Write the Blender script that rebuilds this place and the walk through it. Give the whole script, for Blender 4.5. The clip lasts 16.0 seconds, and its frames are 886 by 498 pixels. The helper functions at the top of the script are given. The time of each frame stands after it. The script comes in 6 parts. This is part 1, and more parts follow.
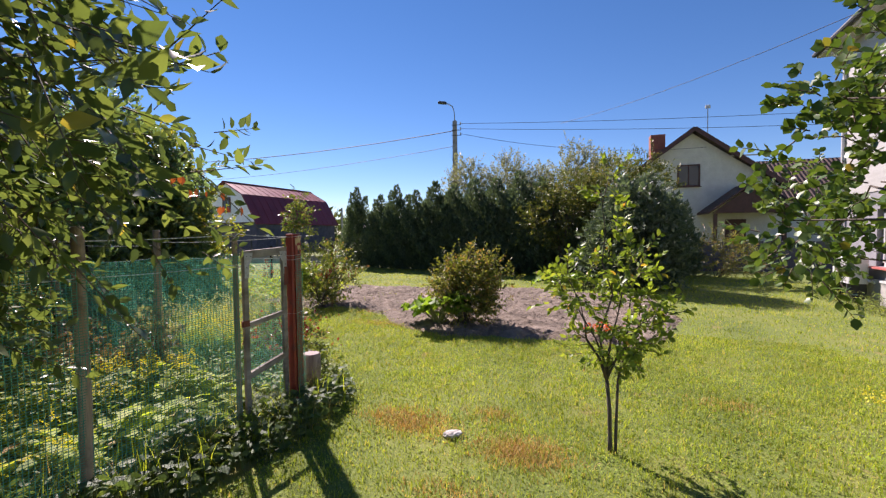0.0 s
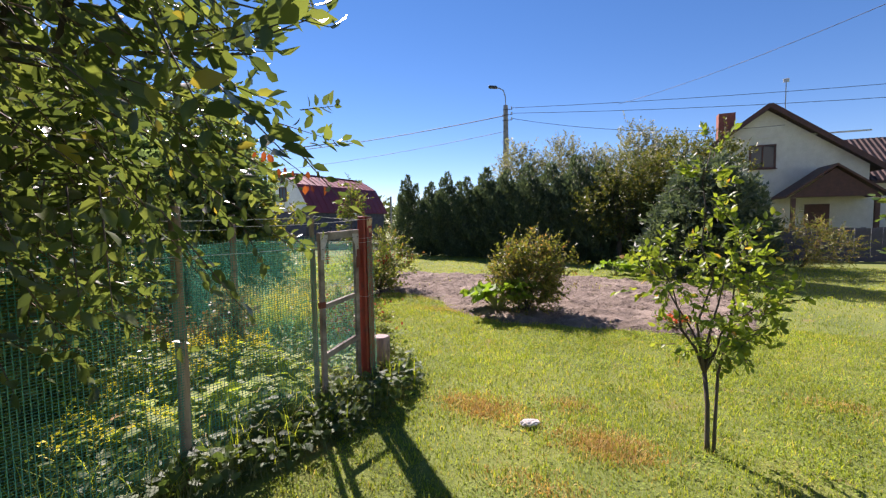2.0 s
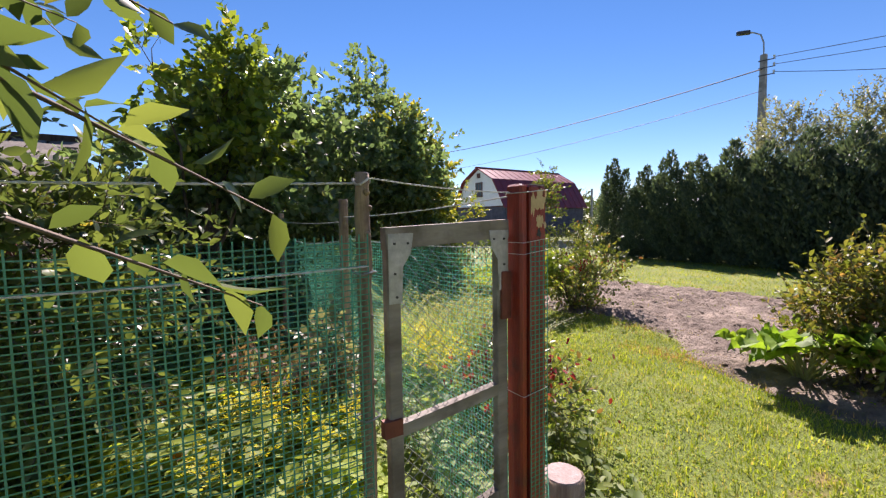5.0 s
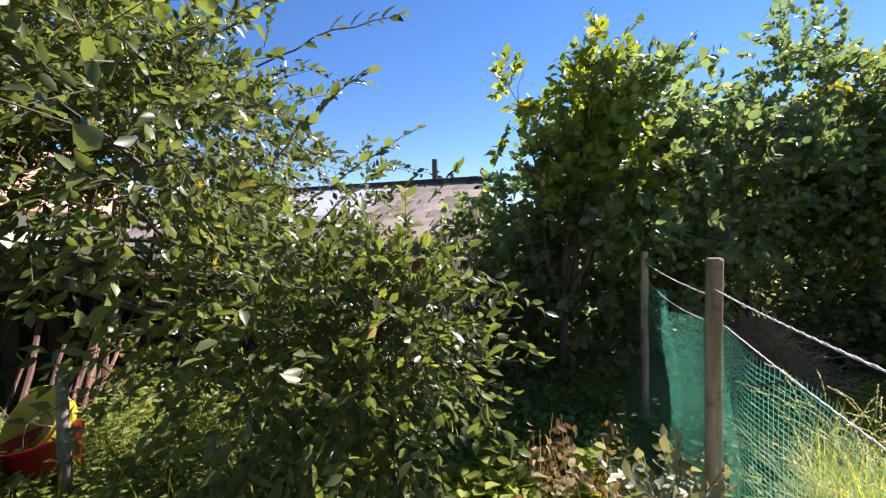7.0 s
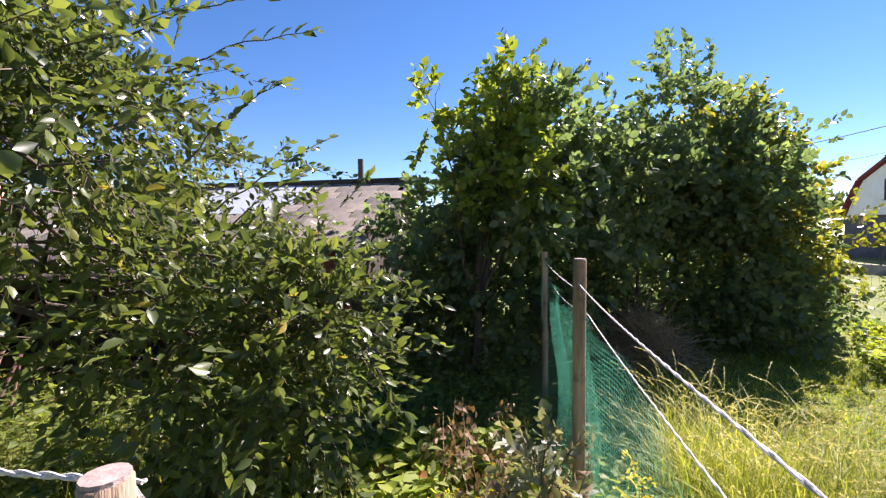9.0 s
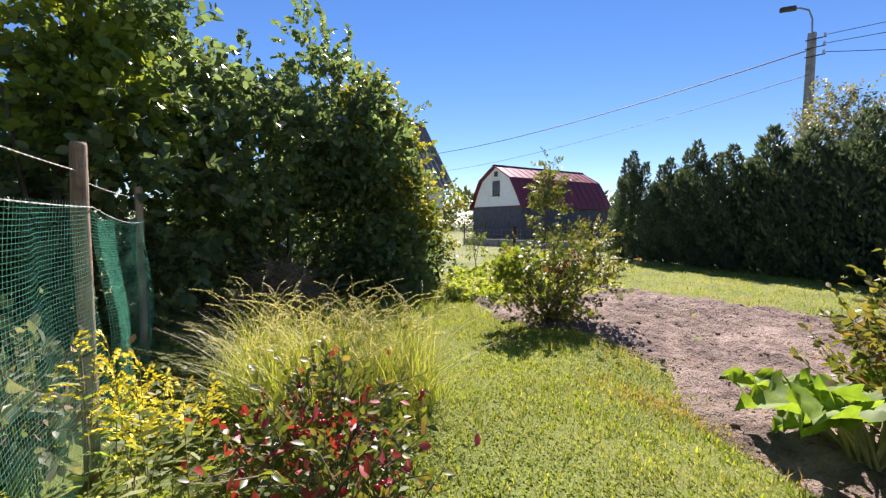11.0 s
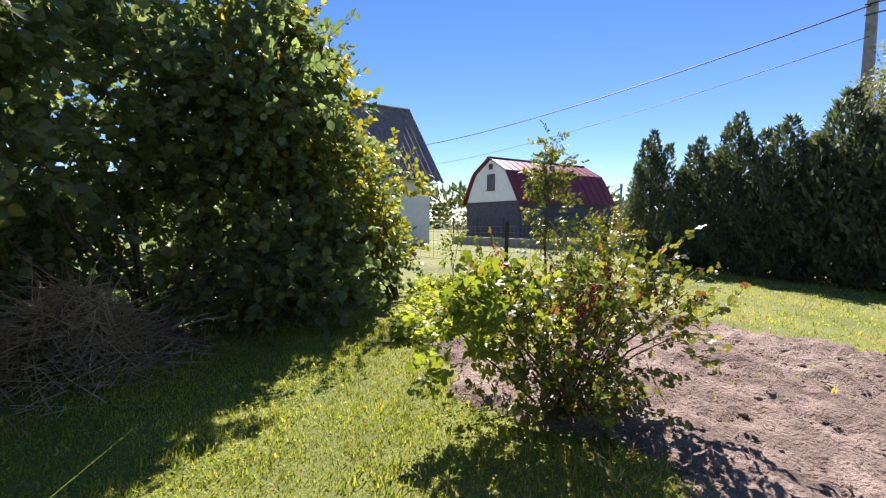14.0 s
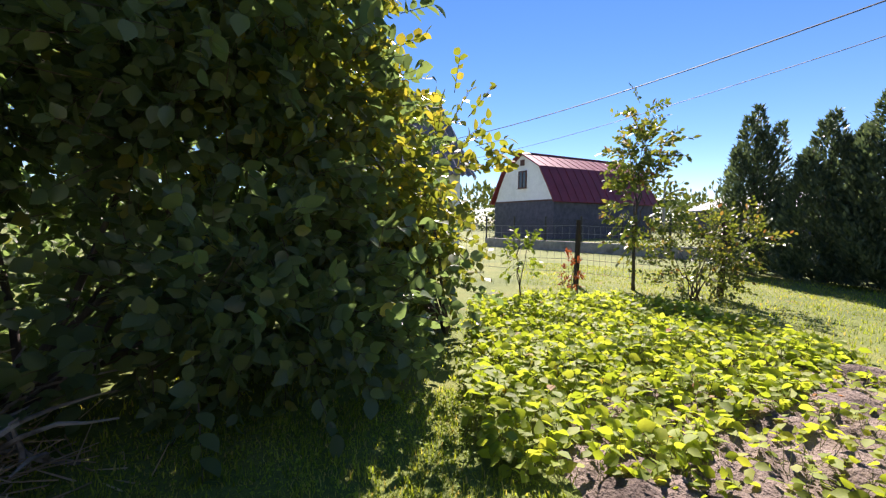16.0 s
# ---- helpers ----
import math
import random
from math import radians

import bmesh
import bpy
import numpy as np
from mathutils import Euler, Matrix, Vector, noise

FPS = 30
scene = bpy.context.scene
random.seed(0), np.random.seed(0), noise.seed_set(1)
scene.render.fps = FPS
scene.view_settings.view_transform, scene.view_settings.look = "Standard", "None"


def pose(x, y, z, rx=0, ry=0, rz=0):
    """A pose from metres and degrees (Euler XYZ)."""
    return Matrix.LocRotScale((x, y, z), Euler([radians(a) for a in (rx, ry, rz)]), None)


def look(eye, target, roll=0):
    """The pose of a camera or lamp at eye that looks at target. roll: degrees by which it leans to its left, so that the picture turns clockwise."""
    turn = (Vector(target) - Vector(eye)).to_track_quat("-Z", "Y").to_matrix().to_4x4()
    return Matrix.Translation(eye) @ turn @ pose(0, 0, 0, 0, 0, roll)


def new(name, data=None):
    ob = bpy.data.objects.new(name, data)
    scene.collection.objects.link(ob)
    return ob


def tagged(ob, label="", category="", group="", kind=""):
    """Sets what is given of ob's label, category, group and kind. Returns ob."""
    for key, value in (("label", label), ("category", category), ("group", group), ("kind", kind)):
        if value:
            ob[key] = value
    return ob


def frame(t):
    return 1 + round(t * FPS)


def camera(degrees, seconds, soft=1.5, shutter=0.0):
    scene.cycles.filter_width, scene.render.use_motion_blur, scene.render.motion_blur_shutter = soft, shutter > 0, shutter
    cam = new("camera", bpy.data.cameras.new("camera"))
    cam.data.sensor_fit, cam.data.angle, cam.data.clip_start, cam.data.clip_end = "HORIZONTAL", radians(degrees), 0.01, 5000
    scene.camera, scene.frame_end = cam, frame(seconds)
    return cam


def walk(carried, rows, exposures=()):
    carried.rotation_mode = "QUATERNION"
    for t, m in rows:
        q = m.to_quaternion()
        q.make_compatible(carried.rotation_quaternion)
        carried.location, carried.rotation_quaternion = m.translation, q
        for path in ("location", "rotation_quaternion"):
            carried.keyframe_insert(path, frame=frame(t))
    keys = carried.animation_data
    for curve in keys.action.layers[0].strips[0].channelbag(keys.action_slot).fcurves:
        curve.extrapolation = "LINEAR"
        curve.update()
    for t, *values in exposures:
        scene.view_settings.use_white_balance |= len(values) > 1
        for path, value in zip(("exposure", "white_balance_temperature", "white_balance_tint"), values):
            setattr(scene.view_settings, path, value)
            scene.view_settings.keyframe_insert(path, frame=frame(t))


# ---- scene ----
cam = camera(93.6, 16.0, soft=1.3)
PATH = [
    (0, (0.049, -0.084, 1.690), (-0.894, 2.012, 1.600), -0.7),
    (0.5, (0.072, -0.152, 1.699), (-0.780, 1.981, 1.585), -0.6),
    (1, (0.047, -0.152, 1.704), (-0.816, 1.975, 1.569), -0.6),
    (1.5, (-0.017, -0.118, 1.684), (-1.000, 1.955, 1.539), -0.8),
    (2, (-0.228, -0.087, 1.635), (-1.394, 1.891, 1.485), -0.9),
    (2.2, (-0.366, -0.030, 1.610), (-1.617, 1.894, 1.464), -1.2),
    (2.5, (-0.481, 0.020, 1.588), (-1.855, 1.857, 1.429), -1.1),
    (3, (-0.639, 0.227, 1.474), (-2.195, 1.914, 1.314), -1),
    (3.2, (-0.714, 0.366, 1.463), (-2.326, 1.998, 1.297), -0.7),
    (5.3, (-2.035, 2.062, 1.642), (-4.040, 3.180, 1.496), -1),
    (5.5, (-2.238, 2.184, 1.712), (-4.302, 3.187, 1.573), -1),
    (6, (-2.624, 2.386, 1.837), (-4.865, 2.898, 1.722), -1.1),
    (6.5, (-2.811, 2.435, 1.892), (-5.102, 2.265, 1.803), -1.2),
    (7, (-2.804, 2.447, 1.891), (-4.980, 1.705, 1.818), -1),
    (7.5, (-2.733, 2.447, 1.900), (-4.772, 1.384, 1.824), -0.8),
    (8, (-2.701, 2.466, 1.880), (-4.713, 1.355, 1.796), -0.7),
    (8.5, (-2.703, 2.530, 1.880), (-4.837, 1.676, 1.796), -0.7),
    (9, (-2.602, 2.644, 1.915), (-4.869, 2.269, 1.829), -0.6),
    (9.5, (-2.426, 2.695, 1.825), (-4.719, 2.838, 1.727), -0.5),
    (9.6, (-2.385, 2.720, 1.791), (-4.670, 2.955, 1.673), 0),
    (10, (-2.245, 2.878, 1.648), (-4.464, 3.473, 1.535), -0.3),
    (10.2, (-2.198, 3.003, 1.565), (-4.372, 3.742, 1.449), -0.3),
    (12.3, (-3.066, 4.588, 1.302), (-4.953, 5.891, 1.132), 0.2),
    (12.5, (-3.220, 4.717, 1.295), (-5.111, 6.017, 1.129), 0),
    (13, (-3.670, 5.029, 1.234), (-5.580, 6.299, 1.057), 0.2),
    (13.5, (-4.122, 5.284, 1.276), (-6.073, 6.489, 1.103), 0.3),
    (14, (-4.532, 5.552, 1.301), (-6.531, 6.679, 1.141), 0.2),
    (14.5, (-5.058, 5.824, 1.248), (-7.097, 6.871, 1.076), 0.3),
    (15.2, (-5.949, 6.039, 1.218), (-8.028, 7.010, 1.060), 0.4),
    (16, (-6.913, 6.181, 1.210), (-8.961, 7.216, 1.055), 0.6),
]
EXPOSURES = [(0, 1.12, 6500, 28), (2, 1.25, 6500, 28), (3, 1.58, 6500, 28), (5.5, 1.3, 6500, 28), (7.5, 1.8, 6500, 28), (8.7, 1.75, 6500, 28), (10, 1.35, 6500, 28), (12.5, 1.35, 6500, 28), (14, 1.45, 6500, 28), (16, 1.5, 6500, 28)]
walk(cam, [(t, look(eye, target, roll)) for t, eye, target, roll in PATH], EXPOSURES)

# ---- sky and sun ----
SUN_AZ, SUN_EL = radians(-54.8), radians(43.5)
SUN_TO = Vector((math.sin(SUN_AZ) * math.cos(SUN_EL), math.cos(SUN_AZ) * math.cos(SUN_EL), math.sin(SUN_EL)))
world = bpy.data.worlds.new("sky")
scene.world = world
world.use_nodes = True
wn = world.node_tree
sky = wn.nodes.new("ShaderNodeTexSky")
sky.sky_type, sky.sun_disc = "NISHITA", False
sky.sun_elevation, sky.sun_rotation = SUN_EL, SUN_AZ
sky.altitude, sky.air_density, sky.dust_density, sky.ozone_density = 50, 0.85, 0.0, 3.0
sat = wn.nodes.new("ShaderNodeHueSaturation")
sat.inputs["Saturation"].default_value = 1.22
wn.links.new(sky.outputs[0], sat.inputs["Color"])
wn.links.new(sat.outputs[0], wn.nodes["Background"].inputs[0])
wn.nodes["Background"].inputs[1].default_value = 0.06
sun = new("sun", bpy.data.lights.new("sun", "SUN"))
sun.data.energy, sun.data.angle, sun.data.color = 5.0, radians(0.53), (1.0, 0.94, 0.86)
sun.matrix_world = look(SUN_TO * 60, (0, 0, 0))


# ---- materials ----
def nodes_of(name):
    m = bpy.data.materials.new(name)
    m.use_nodes = True
    nt = m.node_tree
    return m, nt, nt.nodes["Principled BSDF"]


def ramp(nt, src, stops):
    r = nt.nodes.new("ShaderNodeValToRGB")
    els = r.color_ramp.elements
    while len(els) < len(stops):
        els.new(0.5)
    for e, (p, c) in zip(els, stops):
        e.position, e.color = p, (*c, 1)
    nt.links.new(src, r.inputs[0])
    return r.outputs[0]


def noise_of(nt, scale, detail=6, stretch=None, rough=0.6):
    tc = nt.nodes.new("ShaderNodeTexCoord")
    n = nt.nodes.new("ShaderNodeTexNoise")
    n.inputs["Scale"].default_value, n.inputs["Detail"].default_value, n.inputs["Roughness"].default_value = scale, detail, rough
    if stretch:
        mp = nt.nodes.new("ShaderNodeMapping")
        mp.inputs["Scale"].default_value = stretch
        nt.links.new(tc.outputs["Object"], mp.inputs[0])
        nt.links.new(mp.outputs[0], n.inputs[0])
    else:
        nt.links.new(tc.outputs["Object"], n.inputs[0])
    return n.outputs["Fac"]


def mixed(nt, fac, a, b, kind="MIX"):
    mx = nt.nodes.new("ShaderNodeMix")
    mx.data_type, mx.blend_type = "RGBA", kind
    for sock, v in ((mx.inputs[0], fac), (mx.inputs[6], a), (mx.inputs[7], b)):
        if isinstance(v, (int, float)):
            sock.default_value = v
        elif isinstance(v, tuple):
            sock.default_value = (*v, 1)
        else:
            nt.links.new(v, sock)
    return mx.outputs[2]


def bumped(nt, bsdf, height, strength, distance=0.01):
    b = nt.nodes.new("ShaderNodeBump")
    b.inputs["Strength"].default_value, b.inputs["Distance"].default_value = strength, distance
    nt.links.new(height, b.inputs["Height"])
    nt.links.new(b.outputs[0], bsdf.inputs["Normal"])


def surface(name, stops, scale=8, rough=0.8, bump=0.4, fine=60, stretch=None, metal=0.0, stain=None, stain_scale=1.5, bump_d=0.01, patchy=None, vary=False):
    """A two-scale painted, wooden, stone or soil surface. patchy: (lo, hi) edge of the stain's cover."""
    m, nt, b = nodes_of(name)
    col = ramp(nt, noise_of(nt, scale, 6, stretch), stops)
    fine_n = noise_of(nt, fine, 4, stretch)
    col = mixed(nt, 0.35, col, mixed(nt, 1.0, col, ramp(nt, fine_n, [(0.3, (0.55, 0.55, 0.55)), (0.7, (1.25, 1.25, 1.25))]), "MULTIPLY"))
    if stain:
        lo, hi = patchy or (0.52, 0.68)
        f = ramp(nt, noise_of(nt, stain_scale, 5), [(lo, (0, 0, 0)), (hi, (1, 1, 1))])
        col = mixed(nt, f, col, stain)
    if vary:
        oi = nt.nodes.new("ShaderNodeObjectInfo")
        col = mixed(nt, 1.0, col, ramp(nt, oi.outputs["Random"], [(0.0, (0.62, 0.62, 0.62)), (1.0, (1.3, 1.28, 1.22))]), "MULTIPLY")
    nt.links.new(col, b.inputs["Base Color"])
    b.inputs["Roughness"].default_value, b.inputs["Metallic"].default_value = rough, metal
    if bump:
        bumped(nt, b, fine_n, bump, bump_d)
    return m


def foliage(name, stops, trans=0.4, rough=0.45, scale=1.2, through_tint=(1.75, 1.65, 0.75)):
    """Leaves: colour by leaf and by a slow drift over the plant; part of the light shines through."""
    m, nt, b = nodes_of(name)
    g = nt.nodes.new("ShaderNodeNewGeometry")
    col = ramp(nt, g.outputs["Random Per Island"], stops)
    drift = ramp(nt, noise_of(nt, scale, 3), [(0.3, (0.7, 0.72, 0.7)), (0.7, (1.2, 1.2, 1.1))])
    col = mixed(nt, 1.0, col, drift, "MULTIPLY")
    nt.links.new(col, b.inputs["Base Color"])
    b.inputs["Roughness"].default_value = rough
    b.inputs["Specular IOR Level"].default_value = 0.45
    t = nt.nodes.new("ShaderNodeBsdfTranslucent")
    nt.links.new(mixed(nt, 1.0, col, through_tint, "MULTIPLY"), t.inputs[0])
    mx = nt.nodes.new("ShaderNodeMixShader")
    mx.inputs[0].default_value = trans
    nt.links.new(b.outputs[0], mx.inputs[1])
    nt.links.new(t.outputs[0], mx.inputs[2])
    nt.links.new(mx.outputs[0], nt.nodes["Material Output"].inputs[0])
    return m


def glass_of(name, tint=(0.05, 0.06, 0.07)):
    m, nt, b = nodes_of(name)
    b.inputs["Base Color"].default_value = (*tint, 1)
    b.inputs["Roughness"].default_value = 0.06
    return m


M_GROUND, gnt, gb = nodes_of("lawn_soil")
g_col = ramp(gnt, noise_of(gnt, 0.9, 6), [(0.3, (0.085, 0.12, 0.018)), (0.5, (0.13, 0.165, 0.025)), (0.7, (0.19, 0.20, 0.04))])
g_fine = noise_of(gnt, 45, 5)
g_col = mixed(gnt, 0.5, g_col, mixed(gnt, 1.0, g_col, ramp(gnt, g_fine, [(0.3, (0.4, 0.4, 0.4)), (0.7, (1.5, 1.5, 1.4))]), "MULTIPLY"))
g_dry = ramp(gnt, noise_of(gnt, 1.7, 4), [(0.62, (0, 0, 0)), (0.72, (0.7, 0.7, 0.7))])
g_col = mixed(gnt, g_dry, g_col, (0.24, 0.15, 0.06))
gnt.links.new(g_col, gb.inputs["Base Color"])
gb.inputs["Roughness"].default_value = 0.95
bumped(gnt, gb, g_fine, 0.6, 0.03)

M_GRASS = foliage("grass", [(0.0, (0.11, 0.165, 0.016)), (0.4, (0.24, 0.32, 0.03)), (0.8, (0.37, 0.43, 0.05)), (0.92, (0.44, 0.40, 0.12)), (1.0, (0.50, 0.38, 0.17))], 0.43, 0.75, 0.8)
M_CLOVER = foliage("clover", [(0.0, (0.13, 0.20, 0.025)), (0.6, (0.23, 0.32, 0.04)), (1.0, (0.32, 0.38, 0.055))], 0.48, 0.7, 0.8)
M_TALLGRASS = foliage("tall_grass", [(0.0, (0.20, 0.28, 0.035)), (0.4, (0.32, 0.37, 0.06)), (0.75, (0.43, 0.45, 0.11)), (1.0, (0.58, 0.53, 0.28))], 0.4, 0.5)
M_SEED = foliage("grass_seed", [(0.0, (0.42, 0.40, 0.22)), (1.0, (0.62, 0.58, 0.38))], 0.4, 0.6)
M_CHERRY = foliage("cherry_leaves", [(0.0, (0.06, 0.088, 0.03)), (0.6, (0.105, 0.14, 0.042)), (0.985, (0.16, 0.19, 0.055)), (1.0, (0.38, 0.29, 0.05))], 0.4, 0.33, 1.2, (1.7, 1.7, 0.95))
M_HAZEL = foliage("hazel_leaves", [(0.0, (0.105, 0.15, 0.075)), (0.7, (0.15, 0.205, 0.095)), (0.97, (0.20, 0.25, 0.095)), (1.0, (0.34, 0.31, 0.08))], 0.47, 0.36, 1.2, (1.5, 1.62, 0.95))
# Lit copy of the hazel leaves: sunlight is put into the yellower colour.
M_HAZEL_LIT = foliage("hazel_sunlit_leaves", [(0.0, (0.13, 0.17, 0.03)), (0.6, (0.20, 0.23, 0.04)), (1.0, (0.36, 0.31, 0.06))], 0.42, 0.45)
M_PLUM = foliage("plum_leaves", [(0.0, (0.12, 0.18, 0.03)), (0.6, (0.19, 0.26, 0.04)), (0.97, (0.26, 0.31, 0.05)), (1.0, (0.36, 0.31, 0.06))], 0.45, 0.45)
M_APPLE = foliage("apple_leaves", [(0.0, (0.05, 0.10, 0.02)), (0.6, (0.09, 0.15, 0.03)), (0.993, (0.13, 0.18, 0.045)), (1.0, (0.36, 0.25, 0.03))], 0.28, 0.4)
M_BUSH = foliage("bush_leaves", [(0.0, (0.09, 0.12, 0.025)), (0.5, (0.16, 0.18, 0.035)), (0.85, (0.25, 0.22, 0.07)), (1.0, (0.31, 0.18, 0.09))], 0.38, 0.45)
M_CURRANT = foliage("currant_leaves", [(0.0, (0.07, 0.105, 0.025)), (0.6, (0.125, 0.165, 0.035)), (0.88, (0.22, 0.23, 0.05)), (0.95, (0.24, 0.18, 0.06)), (1.0, (0.20, 0.075, 0.05))], 0.38, 0.42)
M_THUJA = foliage("thuja_sprays", [(0.0, (0.055, 0.085, 0.058)), (0.7, (0.09, 0.125, 0.082)), (1.0, (0.15, 0.19, 0.11))], 0.28, 0.5, 0.9, (1.5, 1.55, 0.85))
M_SAPLING = foliage("young_leaves", [(0.0, (0.11, 0.17, 0.025)), (0.6, (0.17, 0.24, 0.035)), (0.97, (0.24, 0.29, 0.05)), (1.0, (0.42, 0.22, 0.05))], 0.45, 0.42)
M_BIRCH = foliage("far_leaves", [(0.0, (0.05, 0.08, 0.025)), (0.7, (0.085, 0.115, 0.035)), (1.0, (0.13, 0.145, 0.05))], 0.28, 0.6)
M_OLIVE = foliage("olive_leaves", [(0.0, (0.06, 0.085, 0.022)), (0.6, (0.10, 0.125, 0.03)), (1.0, (0.19, 0.175, 0.045))], 0.35, 0.5)
M_SILVER = foliage("silver_leaves", [(0.0, (0.16, 0.18, 0.12)), (1.0, (0.30, 0.31, 0.22))], 0.3, 0.5)
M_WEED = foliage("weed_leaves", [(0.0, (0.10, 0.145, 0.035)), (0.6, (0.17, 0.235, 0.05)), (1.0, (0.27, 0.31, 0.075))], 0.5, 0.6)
# Shade from fence and cherry is put into this darker leaf colour.
M_ELDER_SHADED = foliage("shaded_elder_leaves", [(0.0, (0.055, 0.09, 0.035)), (0.7, (0.09, 0.14, 0.05)), (1.0, (0.15, 0.20, 0.06))], 0.38, 0.58)
M_STRAW = foliage("strawberry_leaves", [(0.0, (0.19, 0.26, 0.03)), (0.6, (0.28, 0.36, 0.045)), (0.985, (0.36, 0.40, 0.07)), (1.0, (0.38, 0.14, 0.05))], 0.52, 0.65)
M_RHUB = foliage("rhubarb_leaves", [(0.0, (0.12, 0.22, 0.025)), (1.0, (0.20, 0.31, 0.04))], 0.45, 0.6, 14)
M_GOLD = foliage("goldenrod_flowers", [(0.0, (0.58, 0.50, 0.03)), (1.0, (0.78, 0.70, 0.05))], 0.25, 0.6)
M_RED = foliage("red_tips", [(0.0, (0.26, 0.025, 0.035)), (1.0, (0.46, 0.08, 0.07))], 0.25, 0.5)
M_ORANGE = foliage("orange_flowers", [(0.0, (0.60, 0.09, 0.03)), (1.0, (0.75, 0.18, 0.04))], 0.25, 0.5)
M_DRY = foliage("dry_leaves", [(0.0, (0.14, 0.085, 0.055)), (0.6, (0.27, 0.18, 0.11)), (1.0, (0.42, 0.31, 0.19))], 0.15, 0.8)
M_DRYSTRAW = foliage("old_straw", [(0.0, (0.28, 0.20, 0.14)), (0.6, (0.42, 0.33, 0.23)), (1.0, (0.55, 0.46, 0.34))], 0.2, 0.8)
M_DEADRED = foliage("withered_leaves", [(0.0, (0.22, 0.05, 0.03)), (1.0, (0.36, 0.10, 0.04))], 0.3, 0.6)

M_BARK = surface("bark", [(0.3, (0.05, 0.038, 0.028)), (0.7, (0.14, 0.11, 0.085))], 14, 0.9, 0.8, 50, (1, 1, 0.25))
M_POLE = surface("red_brown_pole", [(0.3, (0.075, 0.038, 0.03)), (0.7, (0.19, 0.105, 0.08))], 9, 0.85, 0.5, 50, (2, 2, 0.3), vary=True)
M_TWIG = surface("twig_bark", [(0.3, (0.08, 0.055, 0.04)), (0.7, (0.17, 0.125, 0.09))], 10, 0.85, 0.3, 60)
M_STEM = surface("green_stems", [(0.3, (0.12, 0.15, 0.04)), (0.7, (0.22, 0.22, 0.08))], 10, 0.7, 0.0, 60)
M_POSTWOOD = surface("weathered_post", [(0.3, (0.15, 0.10, 0.065)), (0.55, (0.36, 0.265, 0.18)), (0.75, (0.48, 0.37, 0.27))], 6, 0.85, 0.6, 45, (3, 3, 0.25), stain=(0.10, 0.065, 0.045), stain_scale=5)
M_CUTWOOD = surface("sawn_end", [(0.3, (0.24, 0.18, 0.155)), (0.7, (0.40, 0.32, 0.29))], 25, 0.85, 0.3, 90)
M_GREYWOOD = surface("grey_board", [(0.3, (0.15, 0.125, 0.10)), (0.7, (0.36, 0.32, 0.27))], 7, 0.85, 0.5, 50, (1, 0.2, 1), stain=(0.11, 0.085, 0.065), stain_scale=4)
M_DARKWOOD = surface("dark_boards", [(0.3, (0.022, 0.016, 0.012)), (0.7, (0.065, 0.046, 0.033))], 6, 0.9, 0.5, 40, (3, 3, 0.3), vary=True)
M_REDPAINT = surface("flaking_red_paint", [(0.3, (0.22, 0.022, 0.012)), (0.7, (0.34, 0.045, 0.022))], 5, 0.45, 0.25, 40, (3, 3, 0.5), stain=(0.16, 0.03, 0.02), stain_scale=9)
M_UNDERPAINT = surface("bare_cream_undercoat", [(0.3, (0.52, 0.36, 0.17)), (0.7, (0.66, 0.49, 0.27))], 9, 0.7, 0.2, 60)
M_NET = surface("green_plastic_net", [(0.3, (0.045, 0.22, 0.16)), (0.7, (0.08, 0.31, 0.23))], 5, 0.27, 0.0)
M_NETFINE = foliage("fine_green_net", [(0.0, (0.085, 0.36, 0.27)), (1.0, (0.13, 0.46, 0.35))], 0.42, 0.35, 1.2, (1.2, 1.5, 1.4))
M_WIRE = surface("galvanised_wire", [(0.3, (0.22, 0.22, 0.21)), (0.7, (0.40, 0.40, 0.38))], 9, 0.5, 0.0, metal=0.6)
M_ROPE = surface("twisted_rope", [(0.3, (0.50, 0.49, 0.46)), (0.7, (0.72, 0.71, 0.68))], 30, 0.9, 0.5, 160)
M_PLATE = surface("galvanised_plate", [(0.3, (0.30, 0.31, 0.31)), (0.7, (0.48, 0.49, 0.49))], 14, 0.5, 0.2, 60, metal=0.35)
M_RUST = surface("red_brown_hinge", [(0.3, (0.13, 0.03, 0.02)), (0.7, (0.22, 0.06, 0.035))], 14, 0.7, 0.3, 60)
M_SOIL = surface("dug_soil", [(0.3, (0.085, 0.063, 0.047)), (0.5, (0.18, 0.138, 0.104)), (0.7, (0.29, 0.23, 0.18))], 3.2, 0.97, 1.0, 34, bump_d=0.04, stain=(0.32, 0.258, 0.2), stain_scale=0.9, patchy=(0.5, 0.75))
M_STONE = surface("pale_stone", [(0.3, (0.42, 0.38, 0.34)), (0.7, (0.62, 0.57, 0.51))], 12, 0.9, 0.5, 50)
M_CONCRETE = surface("grey_concrete", [(0.3, (0.26, 0.25, 0.23)), (0.7, (0.42, 0.40, 0.37))], 6, 0.9, 0.5, 40, stain=(0.17, 0.16, 0.14), stain_scale=2)
M_ASBESTOS = surface("mossy_roof_slates", [(0.3, (0.15, 0.13, 0.11)), (0.7, (0.28, 0.245, 0.21))], 5, 0.9, 0.5, 30, stain=(0.10, 0.10, 0.06), stain_scale=2, vary=True)
M_TIN = surface("pale_tin_sheet", [(0.3, (0.48, 0.52, 0.56)), (0.7, (0.62, 0.66, 0.70))], 3, 0.4, 0.1, 30, metal=0.3)
